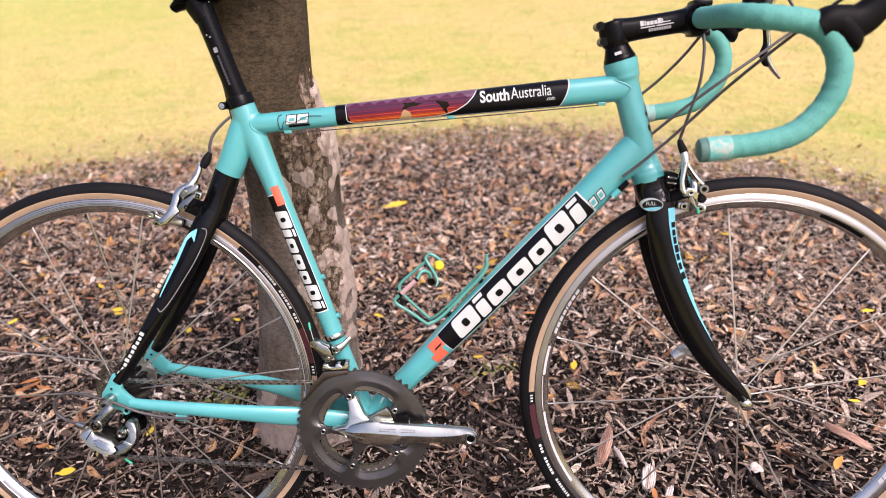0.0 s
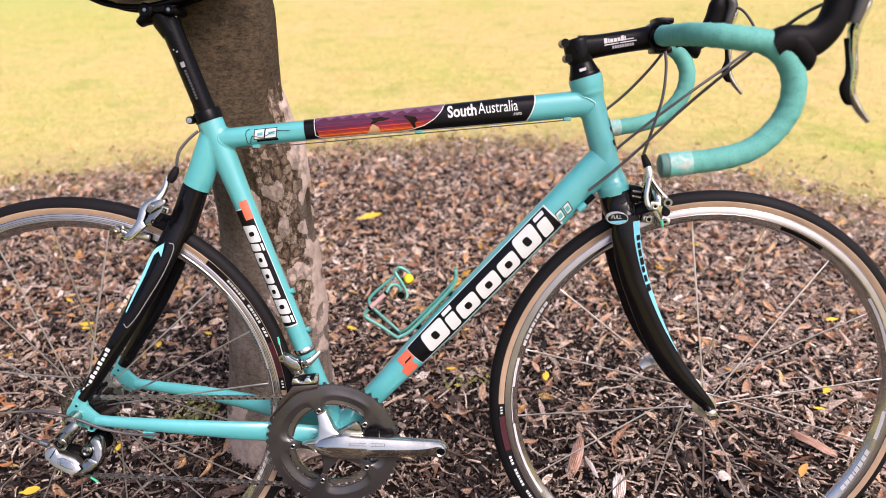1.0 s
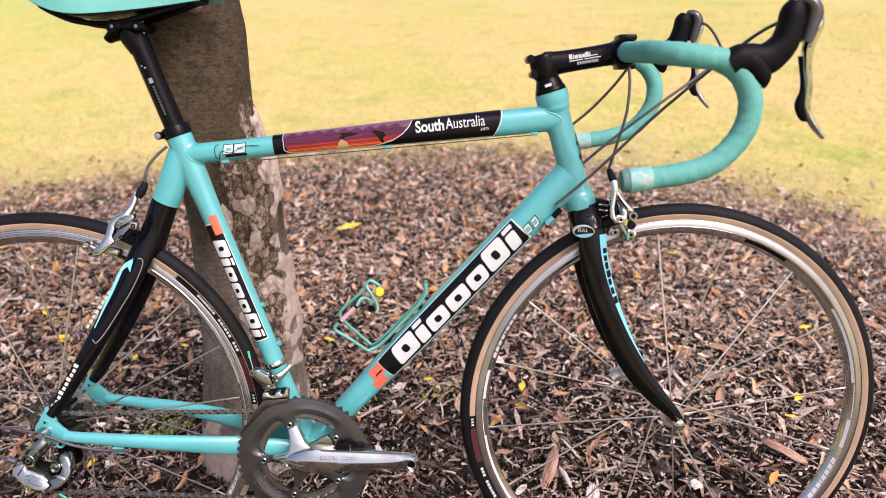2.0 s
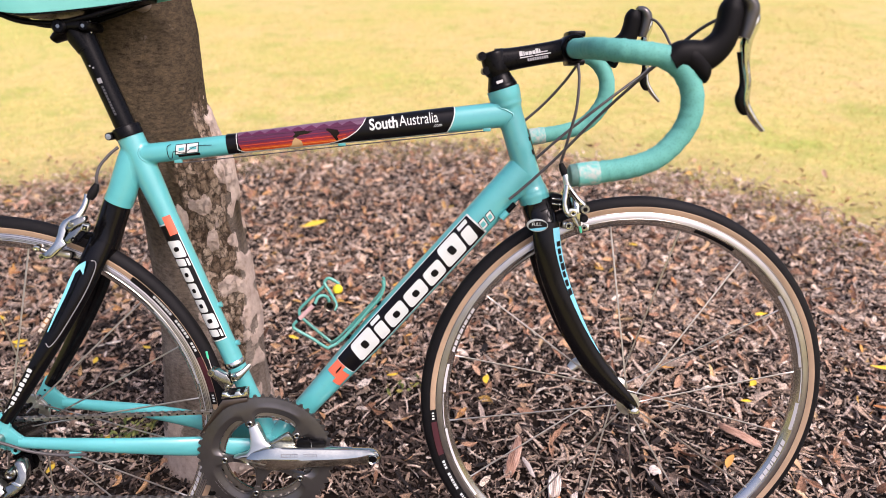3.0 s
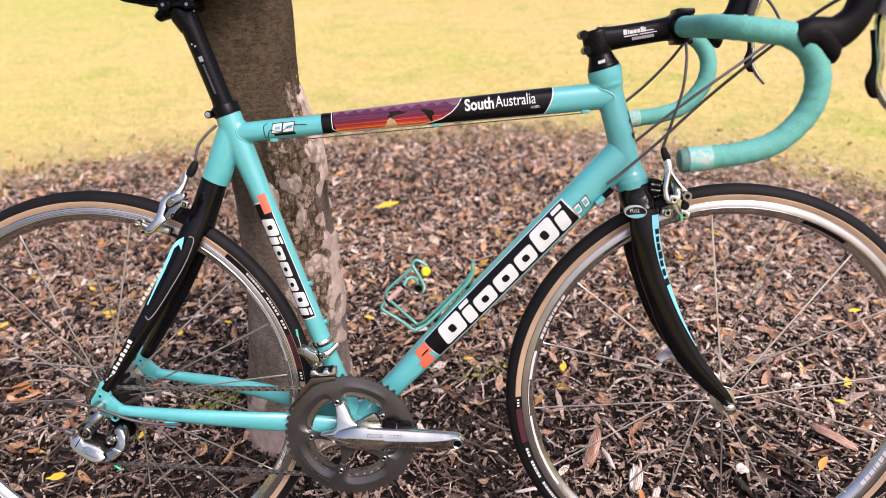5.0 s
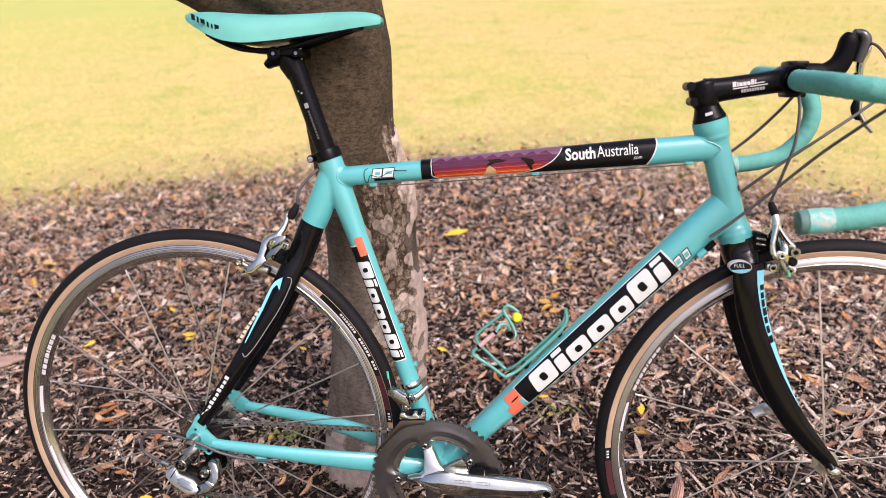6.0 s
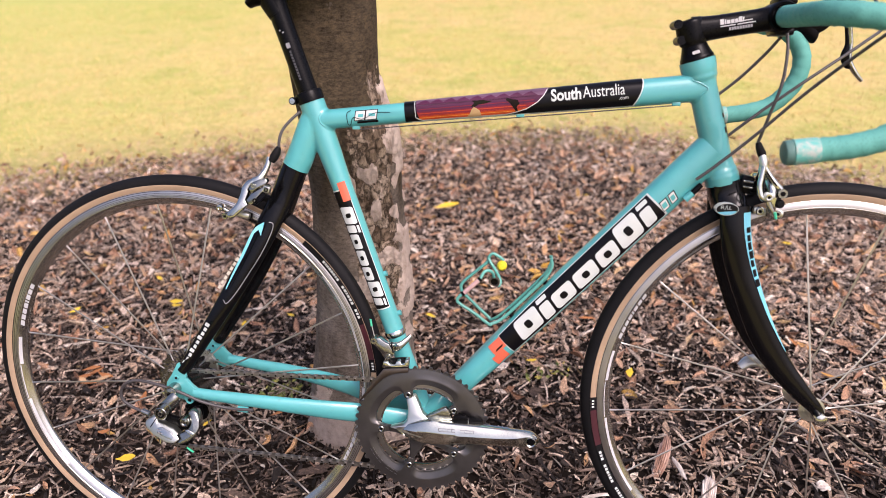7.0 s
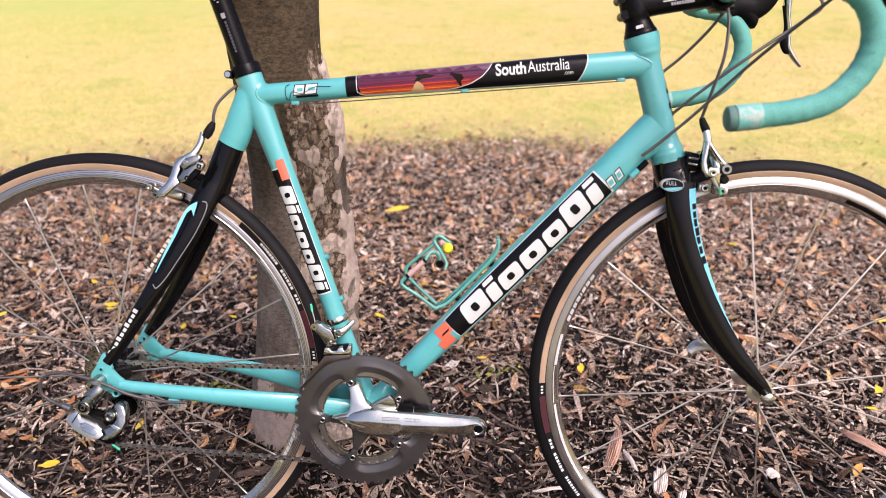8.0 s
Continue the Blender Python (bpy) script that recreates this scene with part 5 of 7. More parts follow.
part("rock", top_tube.shape([(tt(0.452), -0.0122), (tt(0.475), -0.0125), (tt(0.4735), -0.0050), (tt(0.469), -0.0015), (tt(0.465), 0.0005), (tt(0.461), -0.0030), (tt(0.458), -0.0090)], 0.0014), SAND, ob_top, "sandy rock in the sunset")
part("dark_shape", top_tube.shape([(tt(0.461), 0.0015), (tt(0.466), 0.0005), (tt(0.472), 0.0030), (tt(0.484), 0.0040), (tt(0.492), 0.0065), (tt(0.484), 0.0072), (tt(0.478), 0.0100), (tt(0.472), 0.0085), (tt(0.463), 0.0090), (tt(0.466), 0.0055)], 0.0014), worn("olive_shape", (0.010, 0.009, 0.004), 0.5, spec=0.1), ob_top, "dark shape in the sunset")
part("dark_shape", top_tube.shape([(tt(0.5245), -0.0095), (tt(0.528), -0.0095), (tt(0.5265), -0.0040), (tt(0.531), 0.0000), (tt(0.5285), 0.0050), (tt(0.521), 0.0065), (tt(0.513), 0.0085), (tt(0.5115), 0.0060), (tt(0.517), 0.0020), (tt(0.521), -0.0040)], 0.0014), worn("umber_shape", (0.010, 0.006, 0.004), 0.5, spec=0.1), ob_top)
ring = bmesh.new()
prev = None
outline = [(tt(0.379), v) for v in np.linspace(0.97, -0.45, 10)] + [(tt(0.379) + 0.0035, -0.62), (tt(0.379) + 0.010, -0.76), (tt(0.40), -0.77)] + [(s, -0.77) for s in np.linspace(tt(0.41), tt(0.505), 14)] + [(sunset_end(v) + 0.0005, v) for v in np.linspace(-0.76, 0.97, 18)]
for i, (s, v) in enumerate(outline):
    a, b = outline[max(i - 1, 0)], outline[min(i + 1, len(outline) - 1)]
    rv = rv_of(top_tube, s)
    d = Vector((b[0] - a[0], (b[1] - a[1]) * rv)).normalized() * 0.00055
    cur = [ring.verts.new(top_tube.on(s + q * -d.y, v * rv + q * d.x, 0.0013)) for q in (-1, 1)]
    if prev:
        ring.faces.new((prev[0], prev[1], cur[1], cur[0]))
    prev = cur
part("panel_line", ring, WHITE, ob_top)
for text, size, s0, v0, bold, squeeze in (("South", 0.0215, 0.5755, -0.0005, 0.00055, 0.86), ("Australia", 0.0215, 0.6205, 0.0003, 0.0, 0.76), (".com", 0.0075, 0.6700, -0.0062, 0.0, 0.9)):
    part("lettering", words(text, size, lambda u, v: top_tube.on(tt(s0) + u, v0 + v, 0.0011), bold=bold, squeeze=squeeze), WHITE, ob_top, "white lettering", False)
# model mark behind the panel
for a, w in ((0.288, 0.014), (0.304, 0.016)):
    part("model_mark", laid(top_tube, tt(a) - 0.0012, tt(a) + w + 0.0012, -0.0052, 0.0092, 0.0007, 0.003), INK, ob_top, "black-edged white model mark")
    part("model_mark", laid(top_tube, tt(a), tt(a) + w, -0.004, 0.008, 0.0011, 0.003), WHITE, ob_top)
    part("model_mark", laid(top_tube, tt(a) + 0.005, tt(a) + w - 0.001, 0.000, 0.004, 0.0014, 0.001), CELESTE, ob_top)
part("model_bar", laid(top_tube, tt(0.291), tt(0.323), -0.0085, -0.0055, 0.0011), INK, ob_top)
scrawl = spline([(0.283, 0.010, 0), (0.277, 0.006, 0), (0.277, -0.008, 0), (0.281, -0.009, 0), (0.286, 0.0, 0), (0.300, -0.003, 0), (0.320, 0.004, 0), (0.342, 0.003, 0)], 6)
part("scrawl", tube([tuple(top_tube.on(tt(x), v, 0.0012)) for x, v, _ in scrawl], 0.0005, 6), INK, ob_top, "black pen scrawl")


# flat print on the near side of round parts
def bars_at(origin, along, up, rows, mat, parent, label, name="print"):
    """Rows of small bars: (start, length, low, high) counted along and up from origin."""
    bm = bmesh.new()
    o, a, u = Vector(origin), Vector(along).normalized(), Vector(up).normalized()
    for s, l, lo, hi in rows:
        bm.faces.new([bm.verts.new(o + a * p + u * q) for p, q in ((s, lo), (s + l, lo), (s + l, hi), (s, hi))])
    return part(name, bm, mat, parent, label)


DIM = worn("dim_print", (0.06, 0.06, 0.065), 0.5, vary=0.1)
bars_at((0.800, -0.0164, 0.8862), (0.99, 0, 0.145), (-0.145, 0, 0.99), [(0, 0.0048, 0, 0.007), (0.0058, 0.002, 0, 0.006), (0.0086, 0.0045, 0, 0.005), (0.0139, 0.0045, 0, 0.005), (0.0192, 0.004, 0, 0.005), (0.024, 0.0045, 0, 0.007), (0.0292, 0.002, 0, 0.006), (0.0, 0.02, -0.003, -0.0016), (0.022, 0.020, 0.0005, 0.0018), (0.022, 0.024, -0.003, -0.0016)], PALEGREY, stem, "pale print as bars")
bars_at((0.812, -0.0164, 0.8790), (0.99, 0, 0.145), (-0.145, 0, 0.99), [(0.0035 * i, 0.0028, 0, 0.004) for i in range(9)], GREY, stem, "dim print as bars")
for k, (d0, rows) in enumerate(((0.030, [(0.0045 * i, 0.0034, -0.0016, 0.0016) for i in range(10)]), (0.078, [(0, 0.0075, -0.003, 0.003)]), (0.100, [(0, 0.0022, -0.002, 0.001), (0.004, 0.0022, -0.005, -0.003)]))):
    p = foot + post_d * d0
    bars_at((p.x, -0.0157, p.z), post_d, (0.949, 0, 0.3146), rows, DIM if k == 0 else GREY, seat_post, "grey print as bars")
# saddle print
for i, (x, w, h) in enumerate(((0.064, 0.005, 0.008), (0.072, 0.0025, 0.008), (0.077, 0.006, 0.006), (0.086, 0.0025, 0.007), (0.092, 0.002, 0.006), (0.097, 0.006, 0.008))):
    z = 0.989 - 0.45 * (x - 0.066)
    part("saddle_print", slab([(x, z - h / 2), (x + w, z - h / 2 - 0.002), (x + w, z + h / 2 - 0.002), (x, z + h / 2)], -0.0665 + 0.0 * i, -0.0655), INK, saddle, "black print as bars")
# fork badge and print
def oval(rx, rz, y0, y1):
    return slab([(0.824 + rx * math.cos(a), 0.6375 + rz * math.sin(a)) for a in np.linspace(0, 2 * math.pi, 33)[:-1]], y0, y1)


part("crown_badge", oval(0.0155, 0.0088, -0.0475, -0.036), WHITE, ob_crown, "black oval badge with a white rim")
part("badge_field", oval(0.0146, 0.0079, -0.0478, -0.0474), INK, ob_crown)
part("badge_band", slab([(0.8115, 0.6333), (0.8370, 0.6355), (0.8350, 0.6325), (0.8290, 0.6302), (0.8200, 0.6300), (0.8140, 0.6315)], -0.0481, -0.0477), SKYBLUE, ob_crown, "light blue band of the badge")
part("badge_letters", words("FULL", 0.0078, lambda u, v: Vector((0.8145 + u, -0.0481, 0.6375 + v)), squeeze=0.9), WHITE, ob_crown, "white lettering", False)
for i in range(7):
    cut = bmesh.new()
    f = 0.12 + 0.062 * i
    seg = LINE[int(f * len(LINE)) : int((f + 0.05) * len(LINE)) + 1]
    rows_ = [[cut.verts.new(on_blade(q, v, 0.0010)) for v in (0.60, 0.7, 0.78, 0.84 if i % 3 else 0.90)] for q in seg]
    for p, q in zip(rows_, rows_[1:]):
        for j in range(3):
            cut.faces.new((p[j], p[j + 1], q[j + 1], q[j]))
    part("fork_print", cut, INK, blades[0], "black print as bars")
# seat stay swoosh and print
# upper edge x, z, lower edge x, z, depth: a thin blade with a hooked head
sw = [(0.1474, 0.6038, 0.1456, 0.5969, -0.0405), (0.1383, 0.5993, 0.141, 0.5826, -0.0425), (0.1344, 0.5963, 0.1389, 0.5927, -0.044), (0.1296, 0.59, 0.1325, 0.5873, -0.0465), (0.1238, 0.5781, 0.1265, 0.5737, -0.0505), (0.1144, 0.5577, 0.1173, 0.5541, -0.055), (0.1024, 0.5331, 0.1045, 0.5304, -0.0605), (0.0885, 0.504, 0.0891, 0.5021, -0.0655)]
stays = [o for o in bike.children if o.name.startswith("seat_stay") and "yoke" not in o.name]
near_stay = stays[0]
band = bmesh.new()
prev = None
for x0, z0, x1, z1, y in sw:
    cur = [band.verts.new((x1, y, z1)), band.verts.new((x0, y, z0))]
    if prev:
        band.faces.new((prev[0], prev[1], cur[1], cur[0]))
    prev = cur
part("stay_swoosh", band, SKYBLUE, near_stay, "light blue swoosh")
edge = spline([(0.155, -0.0415, 0.604), (0.160, -0.0385, 0.601), (0.1575, -0.0395, 0.588), (0.142, -0.0460, 0.556), (0.120, -0.0525, 0.522), (0.100, -0.0580, 0.493), (0.086, -0.0615, 0.478), (0.082, -0.0630, 0.484)], 5)
part("stay_line", tube(edge, 0.0007, 6), GREY, near_stay, "thin grey outline")
bars_at((0.060, -0.0735, 0.448), (-0.555, 0.02, -0.83), (-0.83, 0, 0.555), [(0.0088 * i, 0.0062, -0.0025, 0.0025 if i % 3 else 0.0045) for i in range(10)], WHITE, near_stay, "white print as bars")
bars_at((0.117, -0.0545, 0.555), (-0.555, -0.18, -0.83), (-0.83, 0, 0.555), [(0.0085 * i, 0.0062, 0.002, 0.0065) for i in range(8)], worn("cream_print", (0.5, 0.46, 0.36), 0.4), near_stay, "cream print as bars")

# ---- drivetrain ----
ETCHED = worn("etched_print", (0.36, 0.36, 0.36), 0.4, metal=0.9)
RING_Y, SMALL_Y = -0.0475, -0.0395


def toothed(c, y0, y1, teeth, r_root, r_tip, r_in, n_in=None):
    """A toothed plate with a round hole."""
    bm = bmesh.new()
    outer = []
    for k in range(teeth):
        for da, r in ((-0.36, r_root), (-0.13, r_tip), (0.13, r_tip), (0.36, r_root)):
            a = 2 * math.pi * (k + da) / teeth
            outer.append((r * math.cos(a), r * math.sin(a)))
    n = len(outer)
    rows = []
    for y in (y0, y1):
        rows.append([bm.verts.new((c[0] + x, y, c[2] + z)) for x, z in outer])
        rows.append([bm.verts.new((c[0] + r_in * x / math.hypot(x, z), y, c[2] + r_in * z / math.hypot(x, z))) for x, z in outer])
    for a, b in ((0, 1), (2, 0), (1, 3), (3, 2)):
        for k in range(n):
            bm.faces.new((rows[a][k], rows[a][(k + 1) % n], rows[b][(k + 1) % n], rows[b][k]))
    return bm


crank = part("crankset", turned((BB[0], 0, BB[2]), [(0.0, -0.066), (0.012, -0.066), (0.0135, -0.064), (0.0125, -0.05), (0.0115, 0.02), (0.0115, 0.055), (0, 0.055)], 28), ALLOY, bike, "polished crankset with dark grey chainrings")
part("outer_chainring", toothed(BB, RING_Y - 0.0018, RING_Y + 0.0018, 53, 0.1035, 0.1085, 0.0870), RING, crank, "dark grey toothed outer chainring")
# moulded bowl-shaped web with five round-cornered windows
ARMS = [radians(108 + 72 * k) for k in range(5)]
web = bmesh.new()
HALF, MID = radians(31.5), 0.0525
steps = 240
cols_ = []
for k in range(steps):
    a = 2 * math.pi * k / steps
    near = min(((a - b - radians(36) + math.pi) % (2 * math.pi) - math.pi for b in ARMS), key=abs)
    f = min(1.0, abs(near) / HALF)
    hi = MID + 0.0240 * (1 - f**7) ** 0.5
    lo = MID - 0.0255 * (1 - f**1.7) ** 0.6
    dip = 0.0045 * (1 - f**6)
    outer = [(0.1040, 0.0017), (0.1036, -0.0018), (0.0985, -0.0030), (0.0900, -0.0042), (max(0.0840, hi + 0.0125), -0.0048), (hi + 0.0095, -0.0044), (hi + 0.0030, -0.0044 + dip), (hi + 0.0006, -0.0040 + dip), (hi, -0.0030 + dip), (hi, 0.0035)]
    inner = [(lo, 0.0035), (lo, -0.0030 + 0.5 * dip), (lo - 0.0012, -0.0046 + 0.4 * dip), (lo - 0.005, -0.0055), (0.014, -0.0065)]
    c, q = math.cos(a), math.sin(a)
    cols_.append(([web.verts.new((BB[0] + r * c, RING_Y + y, BB[2] + r * q)) for r, y in outer + inner], f >= 1.0))
for k in range(steps):
    (p, solid), (q, solid2) = cols_[k], cols_[(k + 1) % steps]
    for i in range(len(p) - 1):
        if i == 9 and not (solid and solid2):
            continue
        web.faces.new((p[i], p[i + 1], q[i + 1], q[i]))
bmesh.ops.remove_doubles(web, verts=web.verts, dist=2e-5)
part("chainring_web", web, RING, crank, "dark grey moulded chainring web")
part("inner_chainring", toothed(BB, SMALL_Y - 0.0015, SMALL_Y + 0.0015, 39, 0.0755, 0.0800, 0.0670), STEEL, crank, "worn steel inner chainring")
etch = bmesh.new()
for i, r0, r1 in [(i, q, q + 0.0008) for i in range(8) for q in (0.0850, 0.0897)]:
    if i != 4:
        vs = [(r, radians(203 + 5.2 * i + w)) for r, w in ((r0, 0.4), (r0, 4.2), (r1, 4.1), (r1, 0.5))]
        etch.faces.new([etch.verts.new((BB[0] + r * math.cos(q), RING_Y - 0.0055, BB[2] + r * math.sin(q))) for r, q in vs])
part("web_print", etch, ETCHED, crank, "pale maker's print as bars")
part("inner_edge", turned(BB, [(0.0655, SMALL_Y - 0.0012), (0.0658, SMALL_Y - 0.0022), (0.0682, SMALL_Y - 0.0024), (0.0688, SMALL_Y - 0.0014), (0.0682, SMALL_Y + 0.001), (0.0655, SMALL_Y + 0.001)], 72, closed_profile=True), ALLOY, crank, "bright inner edge of the small chainring")
for a in ARMS:
    b = Vector((BB[0] + 0.0645 * math.cos(a), 0, BB[2] + 0.0645 * math.sin(a)))
    part("chainring_bolt", turned((b.x, RING_Y - 0.0068, b.z), [(0.0021, 0.002), (0.0023, 0.0), (0.0030, -0.0004), (0.0042, -0.0006), (0.0051, 0.0002), (0.0054, 0.003), (0.0054, 0.014)], 20), SATIN, crank, "bright chainring bolt")
    part("bolt_socket", turned((b.x, RING_Y - 0.0058, b.z), [(0.0, 0.0), (0.0024, 0.0), (0.0024, 0.003)], 6), BLACK, crank)
    part("bolt_seat", turned((b.x, RING_Y - 0.0048, b.z), [(0.0054, -0.0006), (0.0072, -0.0004), (0.0076, 0.0012)], 20), RING, crank)
# the crank's own spider: two polished lugs that run out of the arm
part("spider", tilted(slab([(0.3646, 0.3270), (0.3700, 0.3305), (0.3790, 0.3315), (0.3856, 0.3192), (0.3925, 0.3050), (0.4020, 0.2975), (0.4240, 0.2935), (0.4454, 0.2904), (0.4449, 0.2746), (0.3870, 0.2690), (0.3620, 0.2756), (0.3480, 0.2805), (0.3389, 0.2820), (0.3480, 0.2845), (0.3610, 0.2868), (0.3668, 0.2940), (0.3680, 0.3050), (0.3672, 0.3160)], -0.0665, -0.0520, 0.0030), 0.285, 0.3), BRIGHT, crank, "polished spider of the crank")
part("spider_lug", slab([(0.3950, 0.3005), (0.4050, 0.3055), (0.4279, 0.3185), (0.4330, 0.3120), (0.4389, 0.2990), (0.4325, 0.2945), (0.4011, 0.2946)], -0.0605, -0.0510, 0.0018), SATIN, crank, "satin lug of the spider")
# solid black slab filling the dark patch between arm and chainring
part("crank_wedge", slab([(0.4389, 0.2960), (0.4410, 0.3030), (0.4463, 0.3060), (0.4598, 0.3071), (0.4620, 0.3040), (0.4650, 0.3022), (0.4740, 0.3040), (0.4829, 0.3024), (0.4881, 0.2966), (0.4791, 0.2906), (0.4414, 0.2902)], -0.0625, -0.0520, 0.0018), BLACK, crank, "black wedge behind the crank arm")
part("wedge_groove", slab([(0.4632, 0.3015), (0.4644, 0.3015), (0.4644, 0.2935), (0.4632, 0.2935)], -0.0630, -0.0620), SATIN, crank)
ce = Vector((0.5605, -0.0745, 0.2785))
# x, upper edge, ridge, lower edge, back, near
rows = spline([(0.3500, 0.2840, 0.2800, 0.2740, 0.056, 0.0625), (0.3600, 0.2868, 0.2810, 0.2655, 0.055, 0.0675), (0.3760, 0.2920, 0.2815, 0.2570, 0.055, 0.0725), (0.4000, 0.2985, 0.2812, 0.2545, 0.056, 0.0755), (0.4300, 0.2970, 0.2800, 0.2555, 0.058, 0.0770), (0.4606, 0.2958, 0.2798, 0.2575, 0.060, 0.0780), (0.5137, 0.2937, 0.2808, 0.2608, 0.063, 0.0800), (0.5400, 0.2930, 0.2835, 0.2612, 0.066, 0.0815), (0.5580, 0.2915, 0.2870, 0.2625, 0.067, 0.0815), (0.5680, 0.2870, 0.2840, 0.2668, 0.068, 0.0805), (0.5735, 0.2800, 0.2790, 0.2740, 0.070, 0.078)], 6)
bm = bmesh.new()
prev = None
for x, up, ridge, low, back, near in rows:
    # a sharp ridge: the upper facet faces the sky, the lower one the ground
    t, d = up - ridge, ridge - low
    prof = [(back, up - 0.15 * t), (back + 0.002, up), (near - 0.0075, up), (near - 0.0050, up - 0.12 * t), (near - 0.0006, ridge + 0.12 * t), (near, ridge), (near - 0.0006, ridge - 0.06 * d), (near - 0.0085, low + 0.30 * d), (near - 0.0115, low + 0.08 * d), (back + 0.002, low), (back, low + 0.1 * d)]
    prof = [(max(y, back), z) for y, z in prof]
    cur = [bm.verts.new((x, -y, z)) for y, z in prof]
    if prev:
        for i in range(len(prof)):
            j = (i + 1) % len(prof)
            bm.faces.new((prev[i], prev[j], cur[j], cur[i]))
    else:
        bm.faces.new(cur)
    prev = cur
bm.faces.new(prev[::-1])
part("crank_arm", bm, CRANK, crank, "polished silver crank arm")
part("pedal_eye", turned(tuple(ce), [(0.0046, 0.004), (0.0050, -0.0074), (0.0072, -0.0092), (0.0080, -0.0082), (0.0080, -0.004)], 24), ALLOY, crank, "threaded pedal eye")
part("pedal_hole", turned(tuple(ce - Y * 0.0088), [(0, 0), (0.0047, 0), (0.0048, 0.002)], 20), BLACK, crank)
bars_at((0.418, -0.0757, 0.2853), (1, -0.030, -0.012), (0, 0.22, 1), [(0.0068 * i, 0.0056, lo, lo + 0.0009) for i in range(8) if i != 4 for lo in (0.0, 0.0042)] + [(0.0068 * i, 0.0008, 0, 0.005) for i in range(9) if i not in (4, 5)], ETCHED, crank, "grey print as thin bars")

# cassette
for k in range(10):
    r = 0.0243 + 0.0023 * k
    teeth = 12 + int(1.2 * k)
    y = -0.0445 + 0.0037 * k
    part("sprocket", toothed(HUB_R, y - 0.0009, y + 0.0009, teeth, r - 0.0012, r + 0.0042, r - 0.010), COG, rear, "worn dark steel sprocket")
part("freehub", turned(HUB_R, [(0.0, -0.05), (0.015, -0.05), (0.0165, -0.047), (0.0165, -0.0085), (0.0, -0.0085)], 24), BLACK, rear)

for y0, q in ((-0.0045, 0.0335), (0.0300, 0.0350)):
    part("hub_flange", turned((HUB_R[0], y0, HUB_R[2]), [(0.012, -0.0040), (q - 0.008, -0.0030), (q - 0.001, -0.0022), (q, -0.0008), (q, 0.0022), (q - 0.001, 0.0034), (q - 0.009, 0.0040), (0.012, 0.0050)], 40), BRIGHT, rear, "bright hub flange behind the cassette")
    for k in range(10):
        a = radians(18 + 36 * k)
        part("spoke_seat", block((0.0095, 0.0068, 0.0060), 0.0014, Matrix.Translation((HUB_R[0] + (q - 0.0015) * math.cos(a), y0 + 0.0004, HUB_R[2] + (q - 0.0015) * math.sin(a))) @ Matrix.Rotation(-a, 4, "Y")), ALLOY, rear)

# chain
CY = -0.0415


def link_mesh(outer):
    bm = bmesh.new()
    w = 0.0027 if outer else 0.0019
    out = []
    for i in range(20):
        a = 2 * math.pi * i / 20
        x = 0.0041 * math.cos(a) + (0.00635 if math.cos(a) > 0 else -0.00635)
        z = 0.0045 * math.sin(a) * (1 if abs(math.cos(a)) > 0.35 else 0.5)
        out.append((x, z))
    for side in (-1, 1):
        join(bm, slab(out, side * w, side * (w + 0.0010)))
    for x in (-0.00635, 0.00635):
        if not outer:
            join(bm, rod((x, -0.0018, 0), (x, 0.0018, 0), 0.0038, 12))
    for x in (-0.00635, 0.00635):
        join(bm, rod((x, -0.0044, 0), (x, 0.0044, 0), 0.0024, 10))
    plates = len(bm.faces)
    for x in (-0.00635, 0.00635):
        join(bm, rod((x, -0.0047, 0), (x, 0.0047, 0), 0.0013, 8))
    bm.faces.ensure_lookup_table()
    for f in bm.faces[plates:]:
        f.material_index = 1
    me = mesh_of("link", bm, STEEL)
    me.materials.append(BLACK)
    return me


PUL_U, PUL_L = (0.014, 0.283), (-0.022, 0.236)


def chain_way():
    """The chain's run in the (x, z) plane: over the inner chainring, the sprocket and the two pulleys."""
    out = []
    for a in np.linspace(-88, 88, 30):
        out.append((BB[0] + 0.079 * math.cos(radians(a)), BB[2] + 0.079 * math.sin(radians(a))))
    for a in np.linspace(91, 285, 26):
        out.append((HUB_R[0] + 0.0252 * math.cos(radians(a)), HUB_R[2] + 0.0252 * math.sin(radians(a))))
    for a in np.linspace(100, -80, 12):
        out.append((PUL_U[0] + 0.0215 * math.cos(radians(a)), PUL_U[1] + 0.0215 * math.sin(radians(a))))
    for a in np.linspace(110, 270, 12):
        out.append((PUL_L[0] + 0.0215 * math.cos(radians(a)), PUL_L[1] + 0.0215 * math.sin(radians(a))))
    return out


way = chain_way()
way.append(way[0])
chain = None
dense = []
for (x0, z0), (x1, z1) in zip(way, way[1:]):
    k = max(1, int(math.hypot(x1 - x0, z1 - z0) / 0.0005))
    dense += [(x0 + (x1 - x0) * i / k, z0 + (z1 - z0) * i / k) for i in range(k)]
pins, last = [dense[0]], dense[0]
for p in dense:
    if math.hypot(p[0] - last[0], p[1] - last[1]) >= 0.0127:
        pins.append(p)
        last = p
LINKS = [link_mesh(False), link_mesh(True)]
